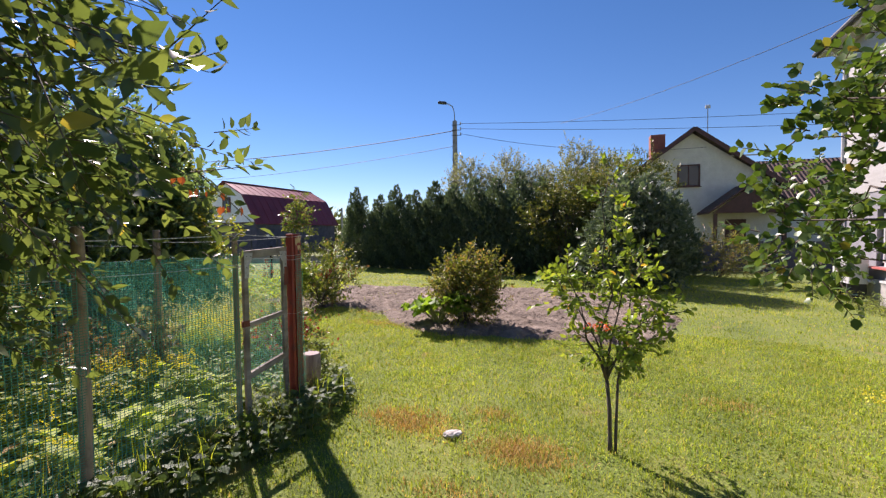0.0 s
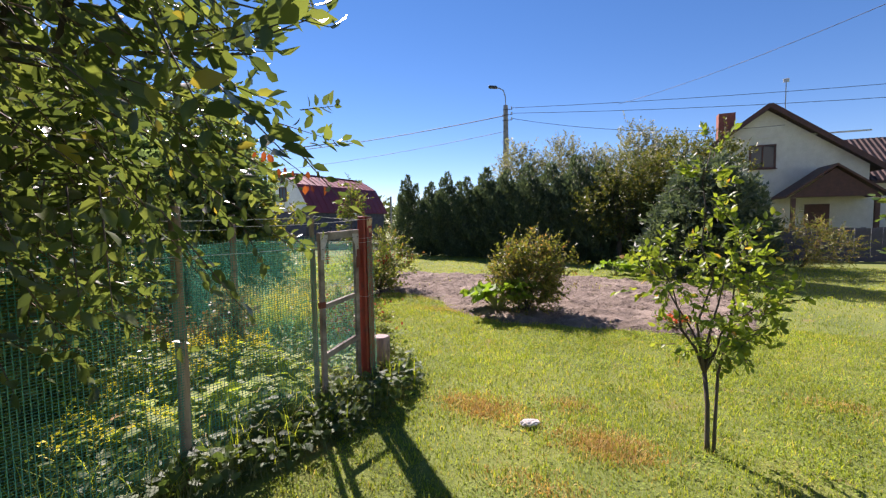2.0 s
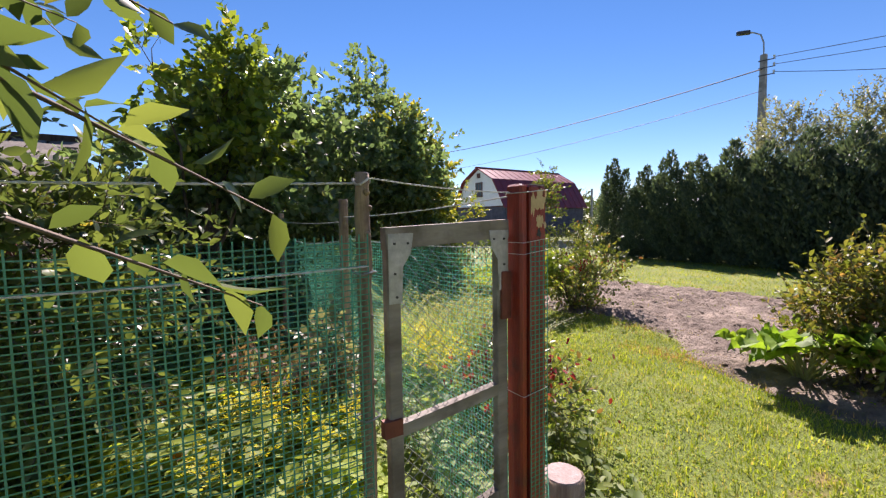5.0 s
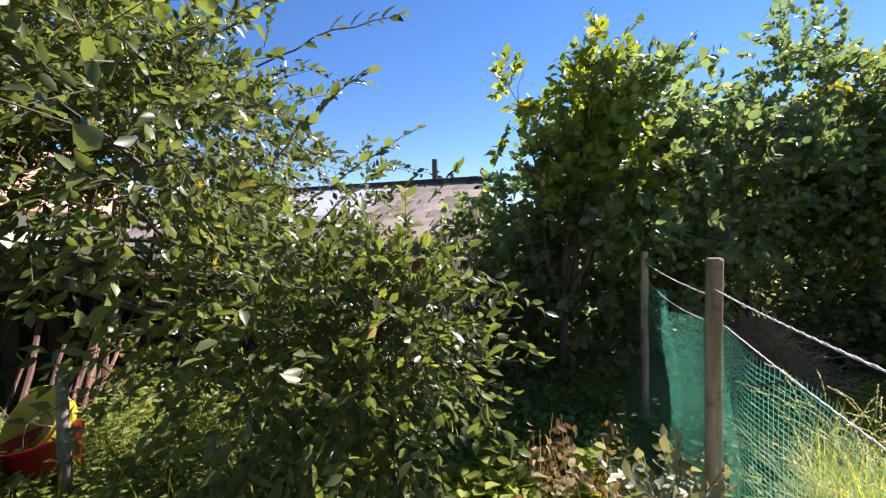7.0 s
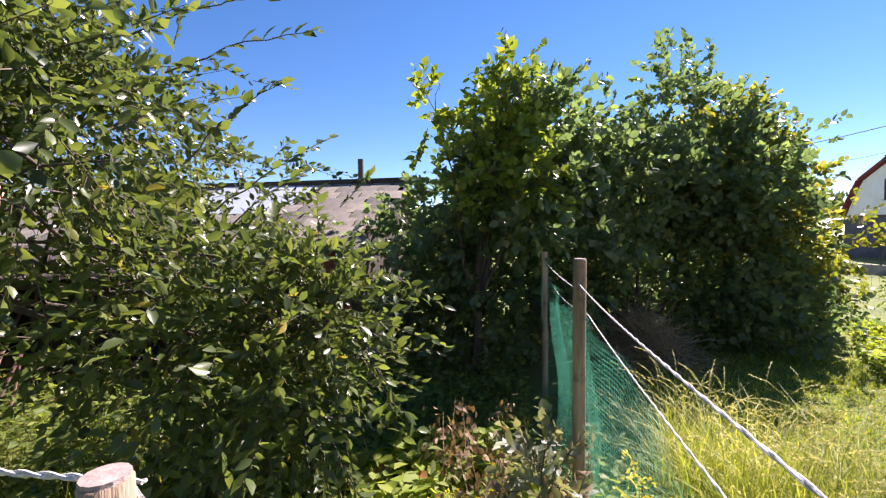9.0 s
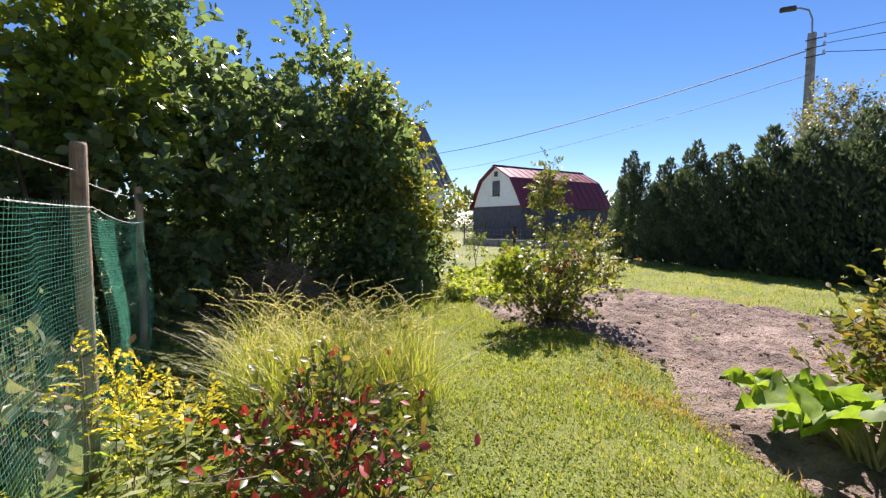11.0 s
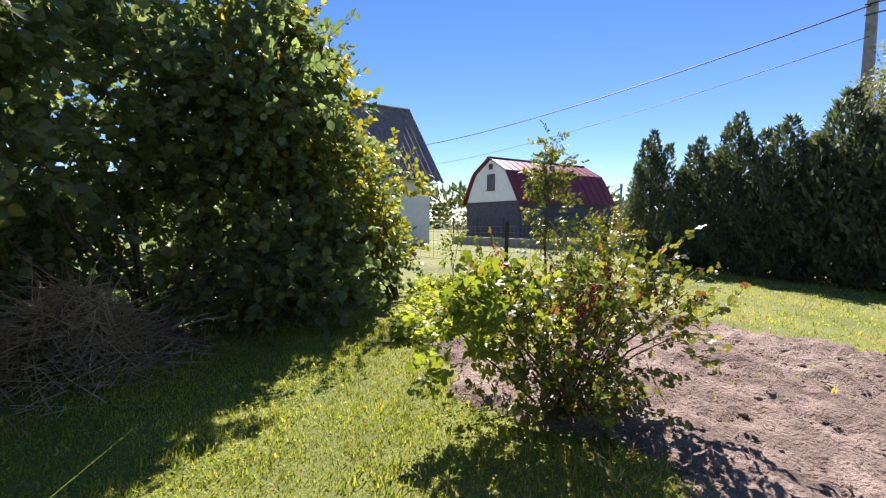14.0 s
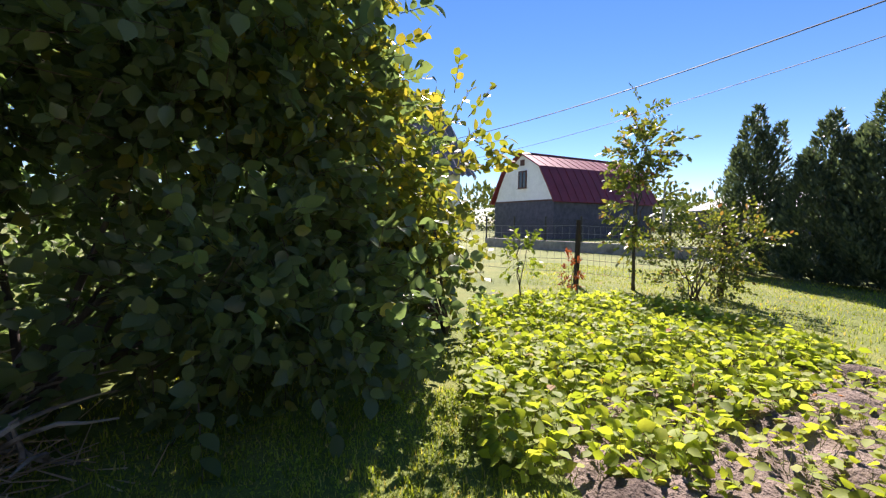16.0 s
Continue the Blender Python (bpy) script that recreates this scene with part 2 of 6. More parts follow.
M_WHITEWALL = surface("white_plaster", [(0.3, (0.72, 0.74, 0.78)), (0.7, (0.80, 0.82, 0.85))], 3, 0.85, 0.3, 40, stain=(0.64, 0.66, 0.69), stain_scale=0.8)
M_CREAMWALL = surface("cream_plaster", [(0.3, (0.62, 0.58, 0.50)), (0.7, (0.72, 0.68, 0.60))], 3, 0.85, 0.3, 40, stain=(0.55, 0.51, 0.44), stain_scale=0.8)
M_GREYWALL = surface("light_grey_render", [(0.3, (0.20, 0.195, 0.205)), (0.7, (0.26, 0.255, 0.265))], 3, 0.85, 0.3, 60)
M_SIDING = surface("white_siding", [(0.3, (0.40, 0.39, 0.36)), (0.7, (0.47, 0.46, 0.43))], 2, 0.55, 0.1, 40, (0.3, 0.3, 3))
M_DARKBLOCK = surface("dark_grey_blocks", [(0.3, (0.05, 0.053, 0.08)), (0.7, (0.10, 0.104, 0.145))], 3, 0.9, 0.5, 20)
M_BARNRED = surface("dark_red_tin", [(0.3, (0.16, 0.018, 0.022)), (0.7, (0.21, 0.026, 0.03))], 1.2, 0.5, 0.1, 14, metal=0.1)
M_BROWNTILE = surface("brown_metal_tiles", [(0.3, (0.05, 0.03, 0.026)), (0.7, (0.09, 0.055, 0.048))], 3, 0.9, 0.2, 20)
M_GREYTIN = surface("grey_corrugated", [(0.3, (0.15, 0.12, 0.115)), (0.7, (0.25, 0.21, 0.20))], 2, 0.85, 0.2, 20)
M_SLATEROOF = surface("pale_grey_roof", [(0.3, (0.42, 0.42, 0.43)), (0.7, (0.54, 0.54, 0.55))], 2, 0.7, 0.2, 20)
M_BRICK = surface("red_brick", [(0.3, (0.22, 0.07, 0.045)), (0.7, (0.33, 0.12, 0.08))], 8, 0.9, 0.5, 40)
M_TRIM = surface("dark_brown_trim", [(0.3, (0.06, 0.022, 0.016)), (0.7, (0.11, 0.04, 0.03))], 6, 0.6, 0.2, 40)
M_PLASTICWHITE = surface("white_plastic", [(0.3, (0.50, 0.50, 0.49)), (0.7, (0.58, 0.58, 0.57))], 3, 0.4, 0.0)
M_BLACK = surface("black_fittings", [(0.3, (0.02, 0.02, 0.02)), (0.7, (0.05, 0.05, 0.05))], 8, 0.6, 0.1)
M_CABLE = surface("cable", [(0.3, (0.02, 0.02, 0.02)), (0.7, (0.035, 0.035, 0.035))], 8, 0.7, 0.0)
M_GREENPLASTIC = surface("green_plastic_tub", [(0.3, (0.004, 0.20, 0.15)), (0.7, (0.008, 0.30, 0.22))], 4, 0.35, 0.1, 30, stain=(0.05, 0.10, 0.06), stain_scale=6)
M_REDPLASTIC = surface("red_plastic", [(0.3, (0.50, 0.015, 0.025)), (0.7, (0.62, 0.03, 0.045))], 4, 0.35, 0.05)
M_YELLOWPLASTIC = surface("yellow_plastic", [(0.3, (0.55, 0.42, 0.02)), (0.7, (0.68, 0.53, 0.04))], 4, 0.4, 0.05)
M_SILL = surface("red_sill", [(0.3, (0.40, 0.10, 0.09)), (0.7, (0.48, 0.14, 0.12))], 4, 0.5, 0.05)
M_TERRACOTTA = surface("terracotta_roof", [(0.3, (0.48, 0.20, 0.13)), (0.7, (0.60, 0.29, 0.20))], 2, 0.8, 0.3, 12)
M_GREYTILE = surface("grey_roof_tiles", [(0.3, (0.13, 0.135, 0.15)), (0.7, (0.21, 0.215, 0.23))], 3, 0.7, 0.4, 14)
M_GLASS = glass_of("window_glass")
M_CURTAIN = surface("net_curtain", [(0.3, (0.50, 0.47, 0.42)), (0.7, (0.62, 0.59, 0.54))], 20, 0.9, 0.1, 80)

# ---- geometry helpers ----
RNG = np.random.default_rng(7)


def mesh_of(name, V, F, mat, smooth=False):
    """A mesh from an array of vertices and one of faces (all with the same number of corners), or a list of faces."""
    me = bpy.data.meshes.new(name)
    V = np.asarray(V, dtype=np.float32).reshape(-1, 3)
    if isinstance(F, np.ndarray):
        n, k = F.shape
        me.vertices.add(len(V))
        me.vertices.foreach_set("co", V.ravel())
        me.loops.add(n * k)
        me.loops.foreach_set("vertex_index", F.astype(np.int32).ravel())
        me.polygons.add(n)
        me.polygons.foreach_set("loop_start", np.arange(0, n * k, k, dtype=np.int32))
        me.update(calc_edges=True)
        me.validate()
    else:
        me.from_pydata([tuple(v) for v in V.tolist()], [], F)
    if smooth:
        me.polygons.foreach_set("use_smooth", np.ones(len(me.polygons), dtype=bool))
    me.materials.append(mat)
    return me


class Geo:
    """Collects boxes, tubes and polygons for one mesh."""

    def __init__(self):
        self.v, self.f = [], []

    def add(self, V, F):
        o = len(self.v)
        self.v += [tuple(map(float, p)) for p in V]
        self.f += [tuple(i + o for i in f) for f in F]
        return self

    def box(self, c, s, rz=0.0, m=None, taper=1.0, bevel=0.0):
        hx, hy, hz = s[0] / 2, s[1] / 2, s[2] / 2
        if bevel:
            b = min(bevel, hx * 0.45, hy * 0.45, hz * 0.45)
            ring = [(hx - b, hy), (hx, hy - b), (hx, -hy + b), (hx - b, -hy), (-hx + b, -hy), (-hx, -hy + b), (-hx, hy - b), (-hx + b, hy)]
            P = [(x, y, -hz) for x, y in ring] + [(x, y, hz - b) for x, y in ring] + [(x * (1 - b / hx), y * (1 - b / hy), hz) for x, y in ring]
            F = [tuple(range(7, -1, -1))[::-1][::-1]] + [tuple(range(16, 24))[::-1]]
            for k in (0, 8):
                F += [(k + i, k + 8 + i, k + 8 + (i + 1) % 8, k + (i + 1) % 8) for i in range(8)]
        else:
            P = [(sx * hx * (taper if sz > 0 else 1), sy * hy * (taper if sz > 0 else 1), sz * hz) for sz in (-1, 1) for sx, sy in ((-1, -1), (1, -1), (1, 1), (-1, 1))]
            F = [(3, 2, 1, 0), (4, 5, 6, 7), (0, 1, 5, 4), (1, 2, 6, 5), (2, 3, 7, 6), (3, 0, 4, 7)]
        M = m if m is not None else pose(*c, 0, 0, math.degrees(rz))
        return self.add([M @ Vector(p) for p in P], F)

    def beam(self, a, b, w, h, up=(0, 0, 1)):
        """A board from a to b, w wide across and h high along up."""
        a, b = Vector(a), Vector(b)
        d = (b - a)
        x = d.normalized()
        y = Vector(up).cross(x).normalized()
        z = x.cross(y)
        M = Matrix((x, y, z)).transposed().to_4x4()
        M.translation = (a + b) / 2
        return self.box((0, 0, 0), (d.length, w, h), m=M)

    def tube(self, pts, r, sides=6, caps=True, jitter=0.0):
        pts = [Vector(p) for p in pts]
        rs = list(r) if hasattr(r, "__len__") else [r] * len(pts)
        o = len(self.v)
        ref = Vector((0, 0, 1))
        if abs((pts[-1] - pts[0]).normalized().z) > 0.9:
            ref = Vector((1, 0, 0))
        for i, p in enumerate(pts):
            d = (pts[min(i + 1, len(pts) - 1)] - pts[max(i - 1, 0)]).normalized()
            a = ref.cross(d).normalized()
            b = d.cross(a)
            for k in range(sides):
                q = 2 * math.pi * k / sides
                rr = rs[i] * (1 + (random.uniform(-jitter, jitter) if jitter else 0))
                self.v.append(tuple(p + (a * math.cos(q) + b * math.sin(q)) * rr))
        for i in range(len(pts) - 1):
            for k in range(sides):
                k2 = (k + 1) % sides
                self.f.append((o + i * sides + k, o + i * sides + k2, o + (i + 1) * sides + k2, o + (i + 1) * sides + k))
        if caps:
            self.f.append(tuple(o + k for k in range(sides))[::-1])
            self.f.append(tuple(o + (len(pts) - 1) * sides + k for k in range(sides)))
        return self

    def poly(self, pts, thick=0.0, n=(0, 0, 1)):
        """A flat polygon, thickened along n."""
        k = len(pts)
        P = [Vector(p) for p in pts]
        if not thick:
            return self.add(P, [tuple(range(k))])
        N = Vector(n).normalized() * thick
        return self.add(P + [p + N for p in P], [tuple(range(k))[::-1], tuple(range(k, 2 * k))] + [(i, (i + 1) % k, k + (i + 1) % k, k + i) for i in range(k)])


def thing(name, label, category, at=(0, 0, 0), group="", kind=""):
    e = new(name)
    e.empty_display_size = 0.1
    e.location = at
    return tagged(e, label, category, group, kind)


def part(name, geo, mat, parent=None, label="", smooth=False):
    """One mesh object under a thing or a part; geometry is given in world metres."""
    V, F = (geo.v, geo.f) if isinstance(geo, Geo) else geo
    ob = new(name, mesh_of(name, V, F, mat, smooth))
    if parent is not None:
        ob.parent = parent
        ob.matrix_parent_inverse = Matrix.Translation(-parent.location)
    if label:
        ob["label"] = label
    return ob


def solo(name, geo, mat, label, category, group="", kind="", smooth=False):
    return tagged(part(name, geo, mat, None, "", smooth), label, category, group, kind)


LEAF_OVAL = (np.array([(0, 0, 0), (0.28, 0.23, 0.05), (0.62, 0.25, 0.03), (1, 0, -0.12), (0.62, -0.25, 0.03), (0.28, -0.23, 0.05), (0.45, 0, -0.02)]), np.array([(0, 6, 1), (1, 6, 2), (2, 6, 3), (3, 6, 4), (4, 6, 5), (5, 6, 0)]))
LEAF_LONG = (np.array([(0, 0, 0), (0.25, 0.2, 0.05), (0.58, 0.23, 0.02), (1, 0, -0.16), (0.58, -0.23, 0.02), (0.25, -0.2, 0.05), (0.45, 0, -0.03)]), LEAF_OVAL[1])
LEAF_BROAD = (np.array([(0, 0, 0), (0.16, 0.25, 0.06), (0.5, 0.36, 0.04), (1, 0, -0.16), (0.56, -0.34, 0.02), (0.18, -0.27, 0.06), (0.45, 0, -0.04)]), LEAF_OVAL[1])
LEAF_ROUND = (np.array([(0, 0, 0), (0.2, 0.34, 0.06), (0.6, 0.42, 0.03), (1, 0.0, -0.1), (0.6, -0.42, 0.03), (0.2, -0.34, 0.06), (0.5, 0, -0.03)]), LEAF_OVAL[1])
LEAF_HAZEL = (np.array([(0, 0, 0), (0.1, 0.22, 0.05), (0.32, 0.35, 0.07), (0.55, 0.36, 0.04), (0.78, 0.21, -0.02), (1, 0.0, -0.14), (0.78, -0.21, -0.02), (0.55, -0.36, 0.04), (0.32, -0.35, 0.07), (0.1, -0.22, 0.05), (0.45, 0, -0.03)]), np.array([(i, 10, (i + 1) % 10) for i in range(10)]))
LEAF_KITE = (np.array([(0, 0, 0), (0.45, 0.27, 0.05), (1, 0, -0.08), (0.45, -0.27, 0.05)]), np.array([(0, 1, 2), (0, 2, 3)]))
LOBES = [math.radians(a) for a in range(-160, 161, 16)]
LEAF_LOBED = (np.array([(0.42 + 0.56 * (0.74 + 0.26 * abs(math.cos(a * 1.28))) * math.cos(a) * (1.0 if abs(a) < 1.7 else 0.8), 0.52 * (0.72 + 0.28 * abs(math.cos(a * 1.28))) * math.sin(a), 0.05 * math.cos(a * 5) - 0.1 * math.cos(a) ** 2) for a in LOBES] + [(0.4, 0, -0.03)]),
              np.array([(i, len(LOBES), i + 1) for i in range(len(LOBES) - 1)]))
LEAF_STRIP = (np.array([(0, -0.08, 0), (0, 0.08, 0), (0.55, 0.1, 0.05), (0.55, -0.1, 0.05), (1, 0, -0.05)]), np.array([(0, 1, 2), (0, 2, 3), (3, 2, 4)]))
SPRAY = (np.array([(0, 0, 0), (0.35, 0.2, 0.03), (0.6, 0.1, 0), (1, 0, 0), (0.6, -0.1, 0), (0.35, -0.2, 0.03)]), np.array([(0, 2, 1), (0, 3, 2), (0, 4, 3), (0, 5, 4)]))


def norm(a):
    return a / np.maximum(np.linalg.norm(a, axis=1, keepdims=True), 1e-6)


def leaf_mesh(P, D, size, shape, up=0.6, flutter=0.8):
    """Leaves at P that grow along D; up: how far their faces turn to the sky."""
    n = len(P)
    D = norm(D)
    N = norm(RNG.normal(size=(n, 3)) * flutter + np.array([0, 0, up]))
    Y = norm(np.cross(N, D))
    Z = np.cross(D, Y)
    T, F = shape
    s = (size * RNG.uniform(0.65, 1.25, n))[:, None, None]
    V = P[:, None, :] + s * (T[None, :, 0:1] * D[:, None, :] + T[None, :, 1:2] * Y[:, None, :] + T[None, :, 2:3] * Z[:, None, :])
    k = len(T)
    faces = (F[None, :, :] + (np.arange(n) * k)[:, None, None]).reshape(-1, 3)
    return V.reshape(-1, 3), faces


def join(*ms):
    V, F, o = [], [], 0
    for v, f in ms:
        V.append(v)
        F.append(np.asarray(f) + o)
        o += len(v)
    return np.concatenate(V), np.concatenate(F)


def in_blobs(blobs, n, shell=0.55, rough=0.25):
    """Points in a set of ellipsoids (cx, cy, cz, rx, ry, rz), biased to their shells, and their outward ways."""
    B = np.array(blobs, dtype=float)
    w = (B[:, 3] * B[:, 4] + B[:, 4] * B[:, 5] + B[:, 3] * B[:, 5])
    idx = RNG.choice(len(B), n, p=w / w.sum())
    d = norm(RNG.normal(size=(n, 3)))
    lump = 1 + rough * np.array([noise.noise(Vector((x * 2.3 + i * 7.1, y * 2.3, z * 2.3))) for i, (x, y, z) in zip(idx, d)])
    r = (shell + (1 - shell) * RNG.random(n) ** 0.6) * lump
    return B[idx, :3] + d * r[:, None] * B[idx, 3:], d


def twigs_of(P, D, length, per, droop=0.0):
    """Leaf places and ways along short twigs that start at P and run along D."""
    n = len(P)
    L = length * RNG.uniform(0.5, 1.2, n)
    s = np.linspace(0.12, 1.0, per)
    way = norm(D + RNG.normal(size=(n, 3)) * 0.35 + np.array([0, 0, -droop]))
    Q = P[:, None, :] + way[:, None, :] * (L[:, None] * s)[:, :, None]
    Q[:, :, 2] -= (droop * 0.5) * (L[:, None] * s ** 2)
    side = norm(np.cross(way, RNG.normal(size=(n, 3))))
    sign = np.where(np.arange(per) % 2 == 0, 1.0, -1.0)
    E = way[:, None, :] * 0.75 + side[:, None, :] * sign[None, :, None] * 0.8 + RNG.normal(size=(n, per, 3)) * 0.25
    tips = Q[:, -1, :]
    return Q.reshape(-1, 3), E.reshape(-1, 3), tips


def stick_mesh(A, B, r0, r1):
    """Thin three-sided sticks from A to B."""
    n = len(A)
    d = norm(B - A)
    a = norm(np.cross(d, RNG.normal(size=(n, 3))))
    b = np.cross(d, a)
    V = []
    for q in range(3):
        c, s = math.cos(q * 2.094), math.sin(q * 2.094)
        V.append(A + (a * c + b * s) * r0)
    for q in range(3):
        c, s = math.cos(q * 2.094), math.sin(q * 2.094)
        V.append(B + (a * c + b * s) * r1)
    V = np.stack(V, axis=1).reshape(-1, 3)
    F = np.array([(0, 1, 4), (0, 4, 3), (1, 2, 5), (1, 5, 4), (2, 0, 3), (2, 3, 5)])
    return V, (F[None] + (np.arange(n) * 6)[:, None, None]).reshape(-1, 3)


def bent(a, b, sag=0.0, n=6, wob=0.0):
    """A bent line from a to b."""
    a, b = Vector(a), Vector(b)
    out = []
    for i in range(n + 1):
        s = i / n
        p = a.lerp(b, s) + Vector((0, 0, -4 * sag * s * (1 - s)))
        if wob and 0 < i < n:
            p += Vector((random.uniform(-wob, wob), random.uniform(-wob, wob), random.uniform(-wob, wob)))
        out.append(p)
    return out


def plant(name, label, category, base, blobs, n_twigs, per, leaf, shape, mat, twig=0.3, limbs=5, trunk_r=0.05, fork=0.3, droop=0.0, shell=0.5, up=0.6, wood=None, group="", tips=None, rough=0.3, stems=True, flutter=0.8, twig_r=0.004, lean=(0, 0), rise=0.25, clump=None):
    """A tree or shrub: a tapered trunk with limbs into the crown, twigs, and leaves along them."""
    t = thing(name, label, category, base, group)
    g = Geo()
    bx, by, bz = base
    ends = list(tips or [])
    for i in range(limbs):
        c = blobs[i % len(blobs)]
        ends.append((c[0] + random.uniform(-0.6, 0.6) * c[3], c[1] + random.uniform(-0.6, 0.6) * c[4], c[2] + random.uniform(0.0, 0.7) * c[5]))
    f0 = Vector((bx + lean[0], by + lean[1], bz + fork)) + Vector((random.uniform(-0.03, 0.03), random.uniform(-0.03, 0.03), 0))
    if fork > 0.12:
        g.tube([(bx, by, bz - 0.03), Vector((bx, by, bz)).lerp(f0, 0.15), Vector((bx, by, bz)).lerp(f0, 0.6) + Vector((0.01, -0.01, 0)), f0], [trunk_r * 1.35, trunk_r * 1.08, trunk_r, trunk_r * 0.92], 8, jitter=0.06)
    for e in ends:
        e = Vector(e)
        d = (e - f0).length
        start = f0 if fork > 0.12 else Vector((bx + random.uniform(-0.1, 0.1), by + random.uniform(-0.1, 0.1), bz - 0.02))
        pts = bent(start, e, -0.06 * d, 6, 0.035 * d)
        rr = trunk_r * random.uniform(0.45, 0.75)
        g.tube(pts, [rr * (1 - k / 6.3) ** 1.5 + 0.003 for k in range(7)], 6)
        for k in (2, 3, 4, 5):
            q = pts[k]
            w = Vector((random.gauss(0, 1), random.gauss(0, 1), random.uniform(-0.1, 1))).normalized() * d * random.uniform(0.08, 0.2)
            g.tube(bent(q, q + w, -0.05 * d, 3, 0.02 * d), [rr * 0.22, rr * 0.15, rr * 0.09, 0.002], 4)
    part("trunk" if fork > 0.12 else "branchwork", g, wood or M_BARK, t, smooth=True)
    if clump:
        C, DC = in_blobs(blobs, clump[0], shell, rough)
        pick = RNG.integers(0, clump[0], n_twigs)
        spread = RNG.normal(size=(n_twigs, 3)) * clump[1] * RNG.uniform(0.6, 1.4, clump[0])[pick][:, None]
        P, D = C[pick] + spread, norm(DC[pick] + spread / clump[1] * 0.5)
        P[:, 2] = np.maximum(P[:, 2], 0.03)
    else:
        P, D = in_blobs(blobs, n_twigs, shell, rough)
    Q, E, tip = twigs_of(P, D + np.array([0, 0, rise]), twig, per, droop)
    tagged(part("crown", leaf_mesh(Q, E, leaf, shape, up, flutter), mat, t), kind="stuff")
    if stems:
        V, F = stick_mesh(P, tip, twig_r, twig_r * 0.4)
        tagged(part("twig_mass", (V, F), M_TWIG, t), kind="stuff")
    return t

# ---- ground, lawn and beds ----
solo("ground", Geo().poly([(-500, -400, 0), (500, -400, 0), (500, 600, 0), (-500, 600, 0)]), M_GROUND, "mown garden lawn with dry brown patches", "lawn", kind="structure")

BED = [(-8.7, 7.65), (-7.6, 7.3), (-6.9, 7.2), (-6.3, 7.3), (-5.95, 7.75), (-5.0, 7.35), (-4.1, 6.9), (-3.4, 6.25), (-2.2, 6.25), (0.1, 6.6), (0.9, 8.0), (0.5, 11.4), (-2.5, 11.9), (-5.2, 11.3), (-7.2, 10.9), (-8.8, 10.9), (-9.0, 9.0)]


def inside(P, poly):
    x, y = P[:, 0], P[:, 1]
    ok = np.zeros(len(P), dtype=bool)
    for i in range(len(poly)):
        (x0, y0), (x1, y1) = poly[i - 1], poly[i]
        cross = ((y0 > y) != (y1 > y)) & (x < (x1 - x0) * (y - y0) / ((y1 - y0) + 1e-9) + x0)
        ok ^= cross
    return ok


def soil_bed():
    """A dug bed: a grid of clods that sinks to the lawn at its uneven edge."""
    step = 0.042
    xs, ys = np.arange(-9.5, 1.4, step), np.arange(5.9, 12.4, step)
    X, Y = np.meshgrid(xs, ys)
    P = np.stack([X.ravel(), Y.ravel()], 1)
    J = P + np.stack([np.array([noise.noise(Vector((x * 1.3, y * 1.3, 4))) for x, y in P]), np.array([noise.noise(Vector((x * 1.3, y * 1.3, 9))) for x, y in P])], 1) * 0.35
    ins = inside(J, BED).reshape(X.shape).astype(float)
    soft = ins.copy()
    for _ in range(3):
        q = np.pad(soft, 1, mode="edge")
        soft = (q[1:-1, 1:-1] * 2 + q[:-2, 1:-1] + q[2:, 1:-1] + q[1:-1, :-2] + q[1:-1, 2:]) / 6
    h = np.array([0.55 * noise.noise(Vector((x * 1.7, y * 1.7, 0))) + 0.55 * noise.noise(Vector((x * 5, y * 5, 3))) + 0.3 * math.sin((x * 0.5 + y) * 9 + 2 * noise.noise(Vector((x, y, 2)))) + 1.1 * abs(noise.noise(Vector((x * 9, y * 9, 5)))) + 0.45 * noise.noise(Vector((x * 21, y * 21, 8))) for x, y in P]).reshape(X.shape)
    Z = soft * (0.045 + 0.06 * h) - 0.012
    V = np.stack([X, Y, Z], 2).reshape(-1, 3)
    nx, ny = len(xs), len(ys)
    i, j = np.meshgrid(np.arange(nx - 1), np.arange(ny - 1))
    a = (j * nx + i).ravel()
    F = np.stack([a, a + 1, a + nx + 1, a + nx], 1)
    keep = (V[F, 2].max(axis=1) > -0.008)
    solo("soil_bed", (V, F[keep]), M_SOIL, "freshly dug brown soil bed in the lawn", "soil bed", kind="structure", smooth=True)


soil_bed()

# ---- the near house with its grey and white walls ----
HX, HY0, HY1 = 5.05, 4.0, 13.95


